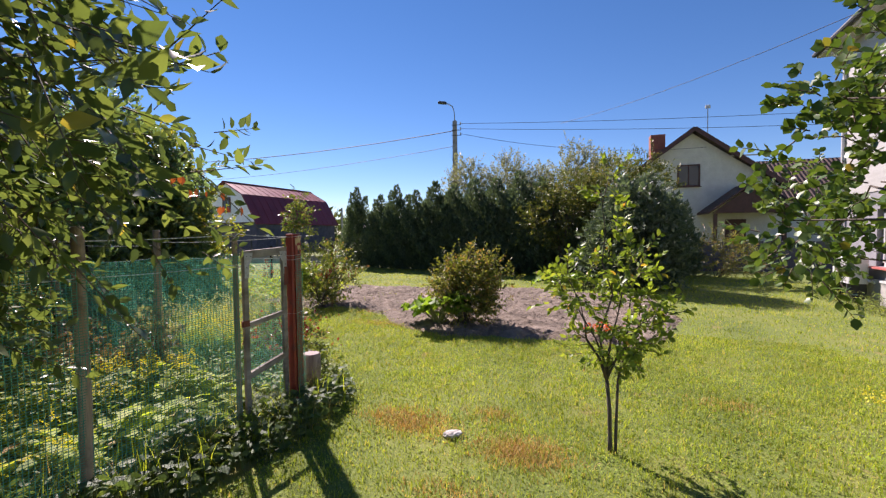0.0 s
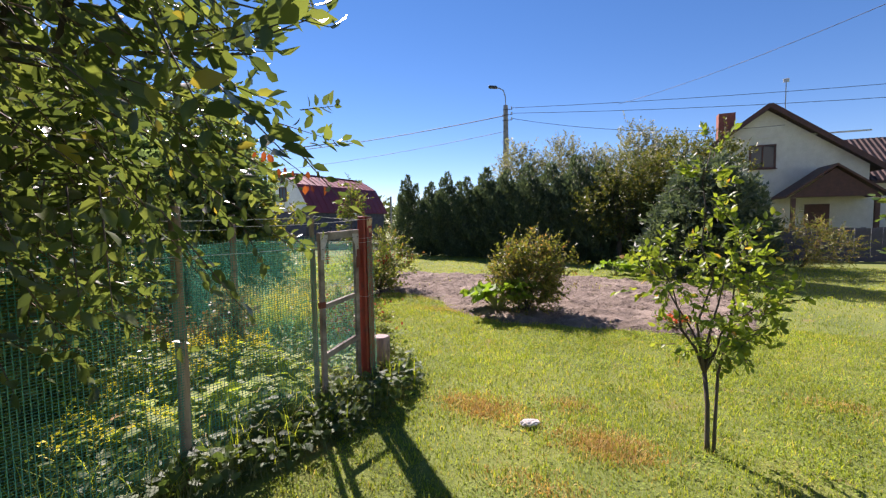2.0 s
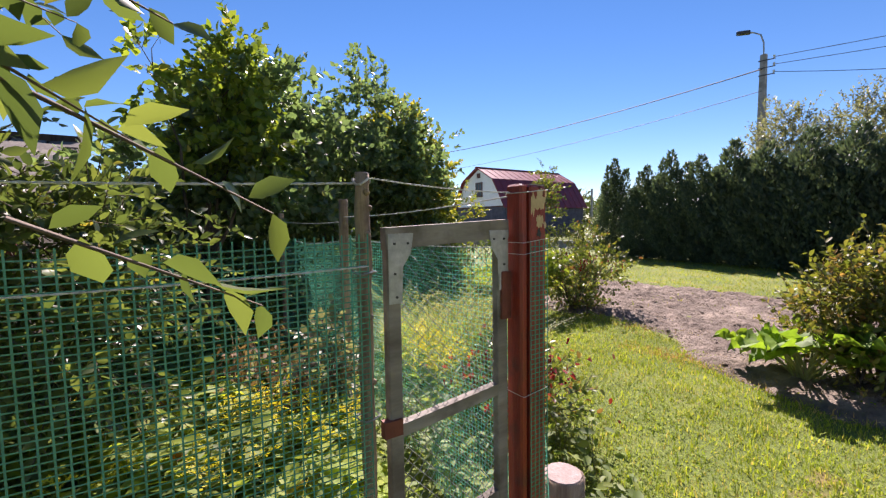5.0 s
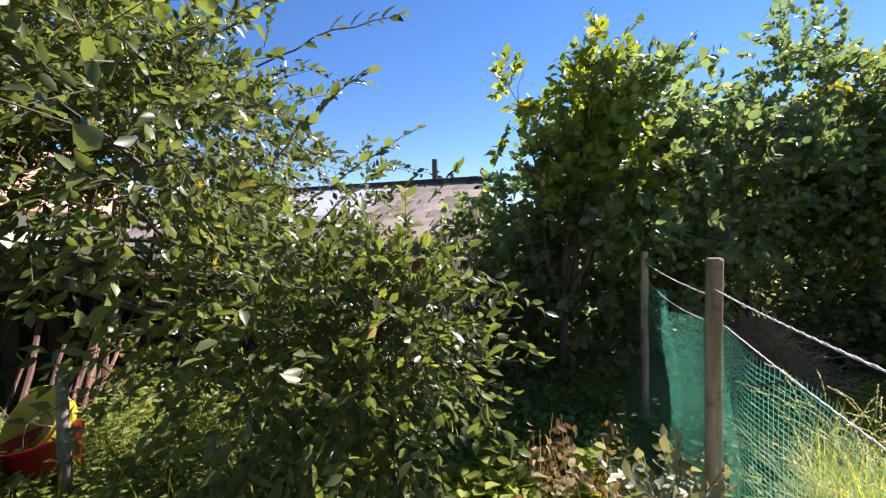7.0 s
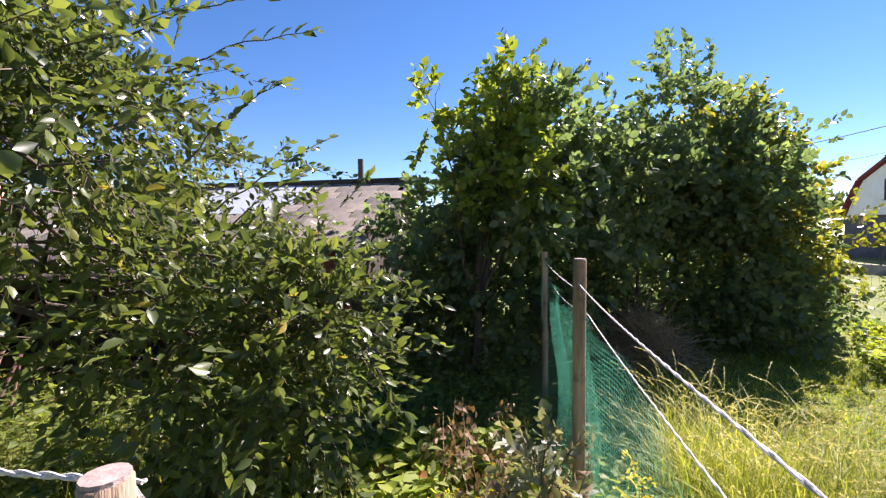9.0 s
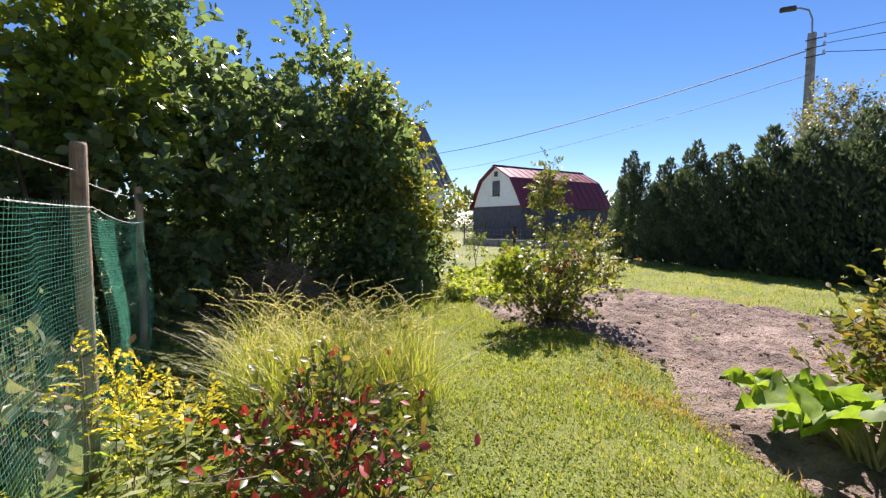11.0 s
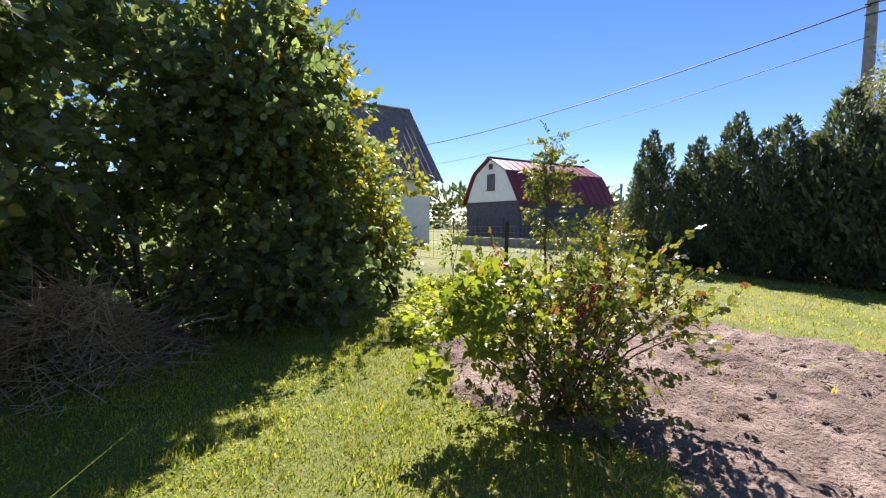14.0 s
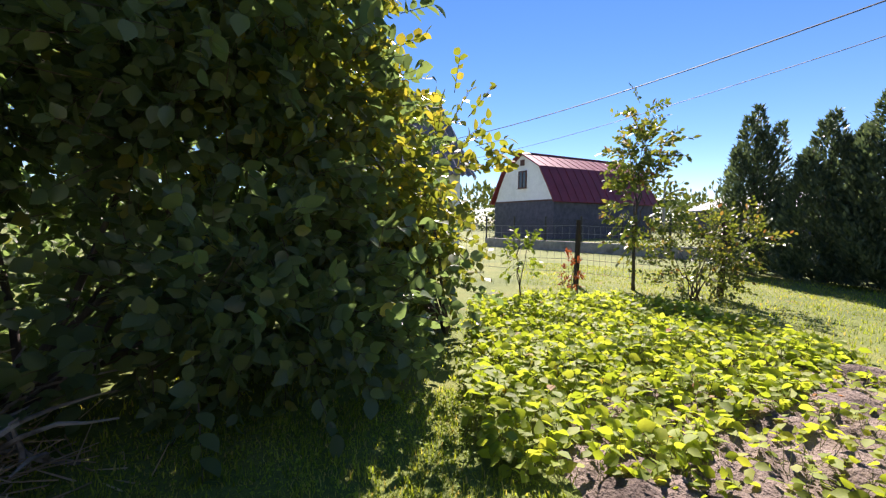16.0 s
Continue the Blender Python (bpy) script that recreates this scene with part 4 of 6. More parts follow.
# ---- boundary walls and fences in the distance ----
def far_fence():
    t = thing("boundary_fence", "concrete plinth wall with dark wire-mesh fence", "fence", (-20, 18.6, 0), kind="structure")
    a, b = Vector((-24.2, 17.3, 0)), Vector((-11.5, 21.2, 0))
    part("plinth", Geo().beam(a + Vector((0, 0, 0.2)), b + Vector((0, 0, 0.2)), 0.2, 0.42), M_CONCRETE, t, "pale concrete plinth")
    g = Geo()
    d = (b - a)
    n = 100
    for k in range(n):
        for s in (1, -1):
            p = a + d * (k / n) + Vector((0, 0, 0.42))
            q = a + d * min(1, max(0, (k + s * 6) / n)) + Vector((0, 0, 1.35))
            g.tube([p, q], 0.006, 3, False)
    part("wire_mesh", g, M_BLACK, t)
    for k in range(9):
        p = a + d * (k / 8)
        part("fence_post", Geo().tube([p, p + Vector((0, 0, 1.45))], 0.04, 8), M_BLACK, t)
    t2 = thing("garden_fence", "low wooden posts with sagging wire mesh", "fence", (-12.9, 12.1, 0), kind="structure")
    posts = [Vector((-15.8, 10.6, 0)), Vector((-12.9, 12.1, 0)), Vector((-10.9, 13.3, 0))]
    for p in posts:
        part("fence_post", Geo().tube([p, p + Vector((0.02, 0, 0.7)), p + Vector((0.01, 0.02, 1.25))], [0.055, 0.05, 0.045], 8), M_DARKWOOD, t2)
    g = Geo()
    for p, q in zip(posts[:-1], posts[1:]):
        for z in (0.25, 0.5, 0.75, 1.0, 1.15):
            g.tube(bent(p + Vector((0, 0, z)), q + Vector((0, 0, z)), 0.03, 5), 0.004, 3, False)
        for k in range(22):
            r = p.lerp(q, k / 22)
            g.tube([r + Vector((0, 0, 0.2)), r + Vector((0, 0, 1.12))], 0.003, 3, False)
    part("wire_mesh", g, M_WIRE, t2)


far_fence()


# ---- street lamp on its concrete pole, and the overhead lines ----
def street_lamp():
    x, y, top = -9.46, 22.97, 8.3
    t = thing("street_lamp", "concrete utility pole with a bracket lamp", "street lamp", (x, y, 0))
    g = Geo().box((x, y, top / 2), (0.34, 0.3, top), taper=0.6)
    part("pole", g, M_CONCRETE, t)
    arm = [(x, y, top - 0.1), (x - 0.02, y, top + 0.5), (x - 0.12, y - 0.05, top + 0.85), (x - 0.35, y - 0.1, top + 1.0), (x - 0.5, y - 0.15, top + 1.05)]
    part("bracket", Geo().tube(arm, 0.03, 8), M_WIRE, t)
    part("lamp_head", Geo().box((0, 0, 0), (0.5, 0.24, 0.13), m=pose(x - 0.7, y - 0.2, top + 1.1, 0, 8, 18), bevel=0.03), M_BLACK, t)
    for k in range(3):
        part("crossarm", Geo().tube([(x - 0.1, y - 0.25, top - 0.3 - 0.3 * k), (x + 0.45, y - 0.1, top - 0.3 - 0.3 * k)], 0.02, 6), M_BLACK, t)
        part("insulator", Geo().tube([(x + 0.4, y - 0.1, top - 0.3 - 0.3 * k), (x + 0.4, y - 0.1, top - 0.16 - 0.3 * k)], [0.03, 0.045], 8), M_PLASTICWHITE, t)
    ends = [((x, y - 0.1, top - 0.6), (-50, 22, 9.0), 0.9, 0.025), ((x, y - 0.1, top - 1.5), (-52, 26, 7.6), 0.8, 0.014), ((x + 0.4, y, top - 0.2), (42, 34, 8.4), 0.8, 0.012), ((x + 0.4, y, top - 0.5), (42, 34, 8.0), 1.1, 0.012), ((x + 0.4, y, top - 0.8), (4.2, 29.2, 6.6), 0.5, 0.012)]
    for a, b, s, r in ends:
        solo("overhead_cable", Geo().tube(bent(a, b, s, 24), r, 4, False), M_CABLE, "black overhead cable sagging from the lamp pole", "cable", group="overhead cables")
    solo("overhead_cable", Geo().tube(bent((-3.5, 24.0, 7.7), (9.0, 8.0, 7.0), 0.5, 24), 0.009, 4, False), M_CABLE, "thin overhead cable running to the house", "cable", group="overhead cables")


street_lamp()


# ---- grey board fence before the cream house ----
bf = thing("board_fence", "grey upright board fence in front of the neighbouring house", "fence", (2.0, 19.0, 0), kind="structure")
gg = Geo().box((0, 0, 0.6), (0.148, 0.02, 1.2))
bme = mesh_of("board", gg.v, gg.f, M_DARKBLOCK)
for k in range(76):
    o = new("board", bme)
    o.parent = bf
    o.matrix_parent_inverse = Matrix.Translation(-bf.location)
    o.matrix_basis = pose(-2.0 + 0.15 * k, 19.0 + 0.02 * k, random.uniform(-0.02, 0.02), 0, random.uniform(-1, 1), 8)
part("rail", Geo().beam((-2.0, 19.03, 0.95), (9.3, 20.53, 0.95), 0.04, 0.08), M_GREYWOOD, bf)

# ---- the yard fence, its gate and the nets ----
HP, RP = Vector((-2.89, 2.31, 0)), Vector((-2.85, 2.91, 0))
P3, P4 = Vector((-2.91, 1.26, 0)), Vector((-2.96, 0.05, 0))
B1, B2 = Vector((-5.08, 3.02, 0)), Vector((-7.25, 3.0, 0))


def round_post(t, p, h, r, lean=(0, 0), cut=True, knots=False):
    top = p + Vector((lean[0], lean[1], h))
    pts = [p + Vector((0, 0, -0.05))] + [p.lerp(top, s) + Vector((random.uniform(-0.006, 0.006), random.uniform(-0.006, 0.006), 0)) for s in (0.2, 0.4, 0.6, 0.8)] + [top + Vector((0, 0, -0.012)), top]
    if knots:
        pts = [p.lerp(top, k / 30) + Vector((random.uniform(-0.002, 0.002), random.uniform(-0.002, 0.002), -0.03 if k == 0 else 0)) for k in range(31)]
        rs = [r * (1.02 + 0.09 * math.sin(k * 1.9) * math.sin(k * 0.7) + random.uniform(-0.03, 0.03)) for k in range(30)] + [r * 0.9]
        o = part("fence_post", Geo().tube(pts, rs, 18, jitter=0.07), M_POSTWOOD, t, smooth=True)
        for z, a in ((1.66, 0.4), (1.615, 1.3), (1.54, 0.2), (1.43, 1.0), (1.3, 0.5), (1.1, 1.2)):
            c = Vector((p.x + math.cos(a) * r * 0.8, p.y + math.sin(a) * r * 0.8, z))
            d = Vector((math.cos(a), math.sin(a), 0.15))
            part("knot", Geo().tube([c, c + d * r * 0.35, c + d * r * 0.55], [r * 0.55, r * 0.4, r * 0.18], 10, jitter=0.15), M_POSTWOOD, o, smooth=True)
    else:
        o = part("fence_post", Geo().tube(pts, [r * 1.05, r * 1.03, r, r * 0.98, r * 1.0, r * 0.97, r * 0.9], 14, jitter=0.05), M_POSTWOOD, t, smooth=True)
    if cut:
        part("cut_end", Geo().tube([top + Vector((0, 0, -0.004)), top + Vector((0, 0, 0.003))], [r * 0.9, r * 0.86], 14), M_CUTWOOD, o)
    return o


def ribbon_net(a, b, z0, z1, cell, w, wave=0.0, slack=0.0, seed=1, tall=0.0165, thin=0.0034):
    """A plastic net from a to b: flat strands up and across, hanging with some waves."""
    rnd = np.random.default_rng(seed)
    a, b = Vector(a), Vector(b)
    d = b - a
    L = d.length
    ex = d.normalized()
    ey = Vector((-ex.y, ex.x, 0))
    ph = rnd.uniform(0, 6, 4)

    def at(u, z):
        s = u / L
        f = wave * (math.sin(u * 5.1 + ph[0]) * 0.6 + math.sin(u * 11 + z * 2.2 + ph[1]) * 0.3 + 0.4 * math.sin(z * 4 + ph[2]))
        return a + ex * u + ey * f + Vector((0, 0, z - slack * math.sin(math.pi * min(1, max(0, s))) * (z - z0) / (z1 - z0)))
    g = Geo()
    nu, nz = int(L / cell), int((z1 - z0) / tall)
    steps = 12
    for i in range(nu + 1):
        u = i * cell
        prev = None
        for k in range(steps + 1):
            z = z0 + (z1 + 0.012 - z0) * k / steps
            pts = [at(u - w / 2, z), at(u + w / 2, z)]
            o = len(g.v)
            g.v += [tuple(p) for p in pts]
            if prev is not None:
                g.f.append((prev, prev + 1, o + 1, o))
            prev = o
    for j in range(nz + 1):
        z = z0 + j * tall
        prev = None
        for k in range(nu // 3 + 2):
            u = min(L, k * 3 * cell)
            o = len(g.v)
            off = ey * 0.0015
            g.v += [tuple(at(u, z - thin / 2) + off), tuple(at(u, z + thin / 2) + off)]
            if prev is not None:
                g.f.append((prev, prev + 1, o + 1, o))
            prev = o
    return g


def rope(a, b, r, sag=0.02, n=24):
    """A twisted rope: two strands wound round each other."""
    line = bent(a, b, sag, n)
    g = Geo()
    d = (Vector(b) - Vector(a)).normalized()
    s1 = Vector((-d.y, d.x, 0)).normalized()
    s2 = Vector((0, 0, 1))
    m = n * 5
    for ph in (0, math.pi):
        pts = []
        for i in range(m + 1):
            s = i / m
            k = min(n - 1, int(s * n))
            p = line[k].lerp(line[k + 1], s * n - k)
            q = s * m * 0.9 + ph
            pts.append(p + s1 * (math.cos(q) * r * 0.5) + s2 * (math.sin(q) * r * 0.5))
        g.tube(pts, r * 0.62, 5)
    return g


def yard_fence():
    t = thing("garden_fence", "rough wooden posts with green plastic netting", "fence", (-3.2, 1.4, 0))
    round_post(t, HP, 1.715, 0.021, knots=True)
    round_post(t, P3, 1.75, 0.034, (0.01, 0.0))
    round_post(t, P4, 1.70, 0.034)
    round_post(t, Vector((-3.0, -1.3, 0)), 1.70, 0.034)
    for a, b, sd in ((HP, P3, 1), (P3, P4, 2), (P4, Vector((-3.0, -1.3, 0)), 3)):
        off = Vector((0.03, 0, 0))
        part("net", ribbon_net(a + off, b + off, 0.1, 1.53, 0.0245, 0.0042, 0.008, 0.01, sd, thin=0.0034), M_NET, t, "green plastic mesh")
        part("top_wire", rope(a + off + Vector((0.004, 0, 1.45)), b + off + Vector((0.004, 0, 1.45)), 0.0025, 0.01), M_ROPE, t)
        part("cord", rope(a + Vector((-0.036, 0, 1.69 if a is HP else 1.665)), b + Vector((-0.036, 0, 1.665)), 0.0034, 0.006), M_ROPE, t, "white cord")
    for p in (HP, P3, P4):
        for z in (0.5, 1.0, 1.43):
            part("wire_tie", Geo().tube([p + Vector((0.036 * math.cos(q), 0.036 * math.sin(q), z + 0.004 * math.sin(3 * q))) for q in np.linspace(0, 2 * math.pi, 13)], 0.003, 4, False), M_WIRE, t)
    part("rope", rope(HP + Vector((0.02, 0.02, 1.70)), RP + Vector((-0.02, -0.05, 1.672)), 0.0024, 0.008), M_ROPE, t, "pale twisted rope")
    part("rope_knot", Geo().tube([HP + Vector((0.0245 * math.cos(q), 0.0245 * math.sin(q), 1.69 + 0.01 * math.sin(2 * q))) for q in np.linspace(0, 4 * math.pi, 25)], 0.0036, 6), M_ROPE, t)

    b = thing("garden_fence", "slack fine green netting on two bare posts", "fence", (-5.1, 3.0, 0))
    round_post(b, B1, 1.76, 0.037, (0.0, 0.01))
    round_post(b, B2, 1.70, 0.034, (-0.04, 0.0))
    part("net", ribbon_net(RP + Vector((0, 0.075, 0)), B1 + Vector((0, 0.05, 0)), 0.12, 1.46, 0.023, 0.0019, 0.045, 0.03, 5, 0.02, 0.0018), M_NETFINE, b, "fine green net")
    part("net", ribbon_net(B1 + Vector((0, 0.05, 0)), B2 + Vector((0, 0.05, 0)), 0.05, 1.42, 0.019, 0.0014, 0.10, 0.06, 6, thin=0.0014), M_NETFINE, b, "fine green net")
    part("cord", rope(RP + Vector((-0.05, 0.02, 1.668)), B1 + Vector((0.03, 0, 1.62)), 0.0035, 0.02), M_ROPE, b, "white cord")
    part("cord", rope(B1 + Vector((-0.03, 0, 1.58)), B2 + Vector((0, 0, 1.60)), 0.0035, 0.02), M_ROPE, b, "white cord")
    part("net_cord", rope(RP + Vector((0, 0.08, 1.47)), B1 + Vector((0, 0.055, 1.44)), 0.003, 0.02), M_ROPE, b)
    part("net_cord", rope(B1 + Vector((0, 0.055, 1.44)), B2 + Vector((0, 0.055, 1.38)), 0.003, 0.05), M_ROPE, b)

    # the red post: two painted boards joined, with flaked patches and net wrapped round
    r = thing("gate_post", "flaking red painted square gate post with net", "gate post", RP)
    x, y = RP.x, RP.y
    part("post", Geo().box((x - 0.004, y - 0.035, 0.835), (0.078, 0.034, 1.73), bevel=0.01), M_REDPAINT, r)
    face = part("facing_board", Geo().box((x, y + 0.006, 0.83), (0.09, 0.045, 1.73), bevel=0.006).box((x - 0.001, y + 0.046, 0.829), (0.088, 0.035, 1.728), bevel=0.006), M_REDPAINT, r)
    part("cut_end", Geo().box((x, y + 0.024, 1.696), (0.076, 0.07, 0.006)), M_CUTWOOD, r)
    fx, yl, zt = x + 0.0455, y - 0.016, 1.70

    def flake(u, w, du, dw, sd, dx=0.0):
        """A torn patch on the front face: u to the right and w down from the face's top corner."""
        q = random.Random(sd)
        g = Geo()
        n = 28
        ring = []
        rad = 1.0
        for k in range(n):
            an = 2 * math.pi * k / n
            rad = 0.35 * rad + 0.65 * q.uniform(0.5, 1.4)
            ring.append((fx + dx + 0.0012, min(yl + 0.078, max(yl + 0.001, yl + 0.85 * u + 0.85 * du * rad * math.cos(an))), min(zt - 0.012, zt - w + dw * rad * math.sin(an))))
        g.add([(fx + dx + 0.0012, yl + 0.85 * u, zt - w)] + ring, [(0, 1 + k, 1 + (k + 1) % n) for k in range(n)])
        return g
    part("bare_patch", flake(0.012, 0.073, 0.016, 0.040, 1), M_UNDERPAINT, face, "cream undercoat showing")
    part("bare_patch", flake(0.052, 0.060, 0.026, 0.042, 2), M_UNDERPAINT, face, "cream undercoat showing")
    part("bare_patch", flake(0.053, 0.130, 0.022, 0.024, 3), M_UNDERPAINT, face, "cream undercoat showing")
    part("bare_patch", flake(0.086, 0.040, 0.006, 0.014, 5), M_UNDERPAINT, face)
    part("bare_patch", flake(0.082, 0.145, 0.007, 0.012, 6), M_UNDERPAINT, face)
    part("bare_patch", flake(0.088, 0.085, 0.005, 0.012, 7), M_GREYWOOD, face)
    part("dark_knot", flake(0.046, 0.172, 0.013, 0.014, 4, 0.0006), M_BLACK, face)
    for z, r0 in ((1.668, 0.0016), (1.495, 0.0011), (1.455, 0.0011), (0.95, 0.0011)):
        part("cord_wrap", Geo().tube([(x + 0.049 * sx, y + 0.007 + 0.061 * sy, z + dz) for sx, sy, dz in ((1, -0.95, 0), (1, 0.95, 0.012), (0.9, 1, 0.01), (-0.9, 1, 0), (-1, 0.9, -0.004), (-1, -0.9, 0), (-0.9, -1, 0.0), (0.9, -1, 0), (1, -0.95, 0))], r0, 5, False), M_ROPE, r)
    part("net", ribbon_net((fx + 0.003, yl - 0.002, 0), (fx + 0.003, yl + 0.086, 0), 0.08, 1.49, 0.0205, 0.004, 0.0, 0, 9, 0.0175, 0.003), M_NET, r, "green plastic mesh wrapped on the post")
    part("net_end", ribbon_net((x + 0.035, y + 0.068, 0), (x - 0.03, y + 0.088, 0), 1.41, 1.5, 0.011, 0.0024, 0.012, 0.0, 11, 0.012, 0.0024), M_NET, r, "frayed end of green net")

    # the wicket
    w = thing("gate", "narrow grey wooden wicket with chain-link wire", "gate", (-2.87, 2.6, 0))
    y0, y1, gx = 2.375, 2.84, -2.885
    part("stile", Geo().box((gx, y0 + 0.02, 0.86), (0.035, 0.045, 1.34), bevel=0.004), M_GREYWOOD, w)
    part("stile", Geo().box((gx, y1 - 0.02, 0.87), (0.035, 0.045, 1.36), bevel=0.004), M_GREYWOOD, w)
    part("top_rail", Geo().beam((gx + 0.002, y0 - 0.005, 1.525), (gx + 0.002, y1 + 0.005, 1.545), 0.04, 0.065), M_GREYWOOD, w)
    part("middle_rail", Geo().beam((gx, y0 + 0.04, 0.93), (gx, y1 - 0.04, 0.97), 0.03, 0.04), M_GREYWOOD, w)
    part("bottom_rail", Geo().beam((gx, y0 + 0.04, 0.50), (gx, y1 - 0.04, 0.57), 0.03, 0.05), M_GREYWOOD, w)
    for s, yy in ((1, y0), (-1, y1)):
        zt = 1.54
        pl = part("corner_plate", Geo().poly([(gx + 0.0225, yy, zt), (gx + 0.0225, yy + s * 0.085, zt), (gx + 0.0225, yy + s * 0.075, zt - 0.06), (gx + 0.0225, yy + s * 0.048, zt - 0.10), (gx + 0.0225, yy + s * 0.042, zt - 0.21), (gx + 0.0225, yy, zt - 0.21)], 0.002, (1, 0, 0)), M_PLATE, w, "galvanised corner plate")
        for dy, dz in ((0.02, -0.03), (0.065, -0.03), (0.02, -0.12), (0.025, -0.19)):
            part("screw", Geo().tube([(gx + 0.0245, yy + s * dy, zt + dz), (gx + 0.028, yy + s * dy, zt + dz)], 0.004, 6), M_BLACK, pl)
    part("hinge", Geo().box((gx + 0.022, y1 - 0.01, 1.31), (0.012, 0.045, 0.17), bevel=0.004), M_RUST, w, "rusty red latch plate")
    part("hinge", Geo().box((gx + 0.012, y0 + 0.005, 0.95), (0.03, 0.06, 0.05)), M_RUST, w)
    g = Geo()
    cell = 0.042
    k = 0
    z = 0.22
    while z < 1.5:
        pts = []
        n = int((y1 - y0 - 0.07) / (cell / 2))
        for i in range(n + 1):
            pts.append((gx + (0.003 if i % 2 else -0.003), y0 + 0.04 + i * cell / 2, z + (cell * 0.27 if (i + k) % 2 else -cell * 0.27)))
        g.tube(pts, 0.0015, 4, False)
        z += cell * 0.54
        k += 1
    part("chain_link", g, M_WIRE, w, "galvanised chain-link wire")


yard_fence()

# a cut log standing behind the gate post
lg = thing("log", "short sawn log standing on end", "log", (-2.95, 3.35, 0))
part("bark", Geo().tube([(-2.95, 3.23, -0.02), (-2.945, 3.23, 0.3), (-2.95, 3.23, 0.46)], [0.095, 0.09, 0.09], 14, jitter=0.05), M_POSTWOOD, lg, smooth=True)
part("sawn_top", Geo().tube([(-2.95, 3.23, 0.455), (-2.95, 3.23, 0.465)], [0.085, 0.08], 14), M_CUTWOOD, lg)
me_s = bmesh.new()
bmesh.ops.create_icosphere(me_s, subdivisions=3, radius=1)
for v in me_s.verts:
    v.co = Vector((v.co.x * 0.075, v.co.y * 0.045, v.co.z * 0.024)) * (1 + 0.35 * noise.noise(v.co * 2.5))
sm = bpy.data.meshes.new("stone")
me_s.to_mesh(sm)
me_s.free()
sm.materials.append(M_STONE)
sob = tagged(new("stone", sm), "pale angular stone lying in the grass", "stone")
sob.matrix_basis = pose(-1.28, 3.02, 0.03, 0, 0, 40)

# ---- trees and shrubs ----
sapling = plant("sapling", "young fruit tree with thin forked trunk on the lawn", "tree", (-0.08, 3.28, 0),
      [(-0.3, 3.45, 1.2, 0.28, 0.26, 0.28), (0.05, 3.35, 1.35, 0.22, 0.22, 0.4), (0.12, 3.25, 0.95, 0.2, 0.2, 0.2), (-0.05, 3.35, 0.85, 0.26, 0.25, 0.22), (-0.1, 3.4, 1.9, 0.09, 0.09, 0.38), (-0.47, 3.5, 1.28, 0.15, 0.15, 0.14), (0.22, 3.3, 1.1, 0.14, 0.14, 0.12)],
      185, 9, 0.058, LEAF_OVAL, M_SAPLING, 0.17, 7, 0.015, 0.55, shell=0.2, up=0.7)
part("trunk", Geo().tube([(-0.045, 3.26, -0.03), (-0.04, 3.27, 0.25), (-0.03, 3.3, 0.55), (0.03, 3.33, 0.85), (0.06, 3.36, 1.25)], [0.013, 0.011, 0.01, 0.008, 0.004], 7, jitter=0.05), M_BARK, sapling, smooth=True)
cherry = plant("cherry_tree", "old cherry tree with long drooping leafy branches", "tree", (-4.0, -2.25, 0),
      [(-2.2, 0.5, 2.15, 0.6, 0.55, 0.5), (-2.4, 1.0, 2.05, 0.35, 0.4, 0.32), (-2.2, 0.0, 2.6, 1.0, 0.7, 0.6), (-2.6, 0.2, 1.7, 0.38, 0.42, 0.35), (-4.75, 0.75, 1.25, 0.42, 0.5, 0.75), (-5.15, 1.1, 1.1, 0.42, 0.45, 0.6), (-5.0, 1.3, 1.1, 0.38, 0.42, 0.6), (-5.05, 1.4, 1.4, 0.32, 0.4, 0.3), (-4.85, 0.95, 1.5, 0.35, 0.4, 0.35), (-4.25, 0.3, 2.55, 0.75, 0.85, 0.75), (-4.1, -1.4, 3.3, 1.7, 1.3, 1.1), (-2.6, -1.2, 2.8, 1.5, 1.3, 1.1), (-4.6, -2.4, 4.0, 1.6, 1.4, 1.0), (-5.2, -0.6, 2.75, 0.8, 0.8, 0.7), (-5.95, -0.3, 1.55, 0.5, 0.5, 0.5), (-6.4, -0.1, 2.3, 0.6, 0.6, 0.5)],
      5300, 10, 0.085, LEAF_LONG, M_CHERRY, 0.4, 10, 0.11, 1.6, droop=0.35, shell=0.35, up=0.4, rough=0.5, clump=(900, 0.14), lean=(-0.22, 0.45),
      tips=[(-2.0, 0.6, 2.2), (-1.6, 0.9, 2.25), (-4.5, 0.9, 1.8), (-4.4, 0.7, 2.3), (-4.7, 1.0, 1.3)])


def sprig(a, b, leaves, size, mat, arch=0.04):
    """A long shoot of the cherry with paired leaves that point onwards."""
    line = bent(a, b, -arch, 8, 0.012)
    branch = part("branch", Geo().tube(line, [0.0055 - 0.00045 * k for k in range(9)], 5), M_TWIG, cherry)
    way = np.array(Vector(b) - Vector(a))
    way = way / np.linalg.norm(way)
    side = np.cross(way, (0, 0, 1.0))
    sp, sd = [], []
    for k in range(leaves):
        u = 0.25 + 0.75 * k / (leaves - 1)
        i = min(7, int(u * 8))
        sp.append(tuple(line[i].lerp(line[i + 1], u * 8 - i)))
        sd.append(way * 0.75 + side * (0.75 * (-1) ** k) + np.array([random.gauss(0, 0.15), random.gauss(0, 0.15), random.uniform(-0.3, 0.35)]))
    part("foliage", leaf_mesh(np.array(sp), np.array(sd), size, LEAF_LONG, 0.8, 0.45), mat, branch)


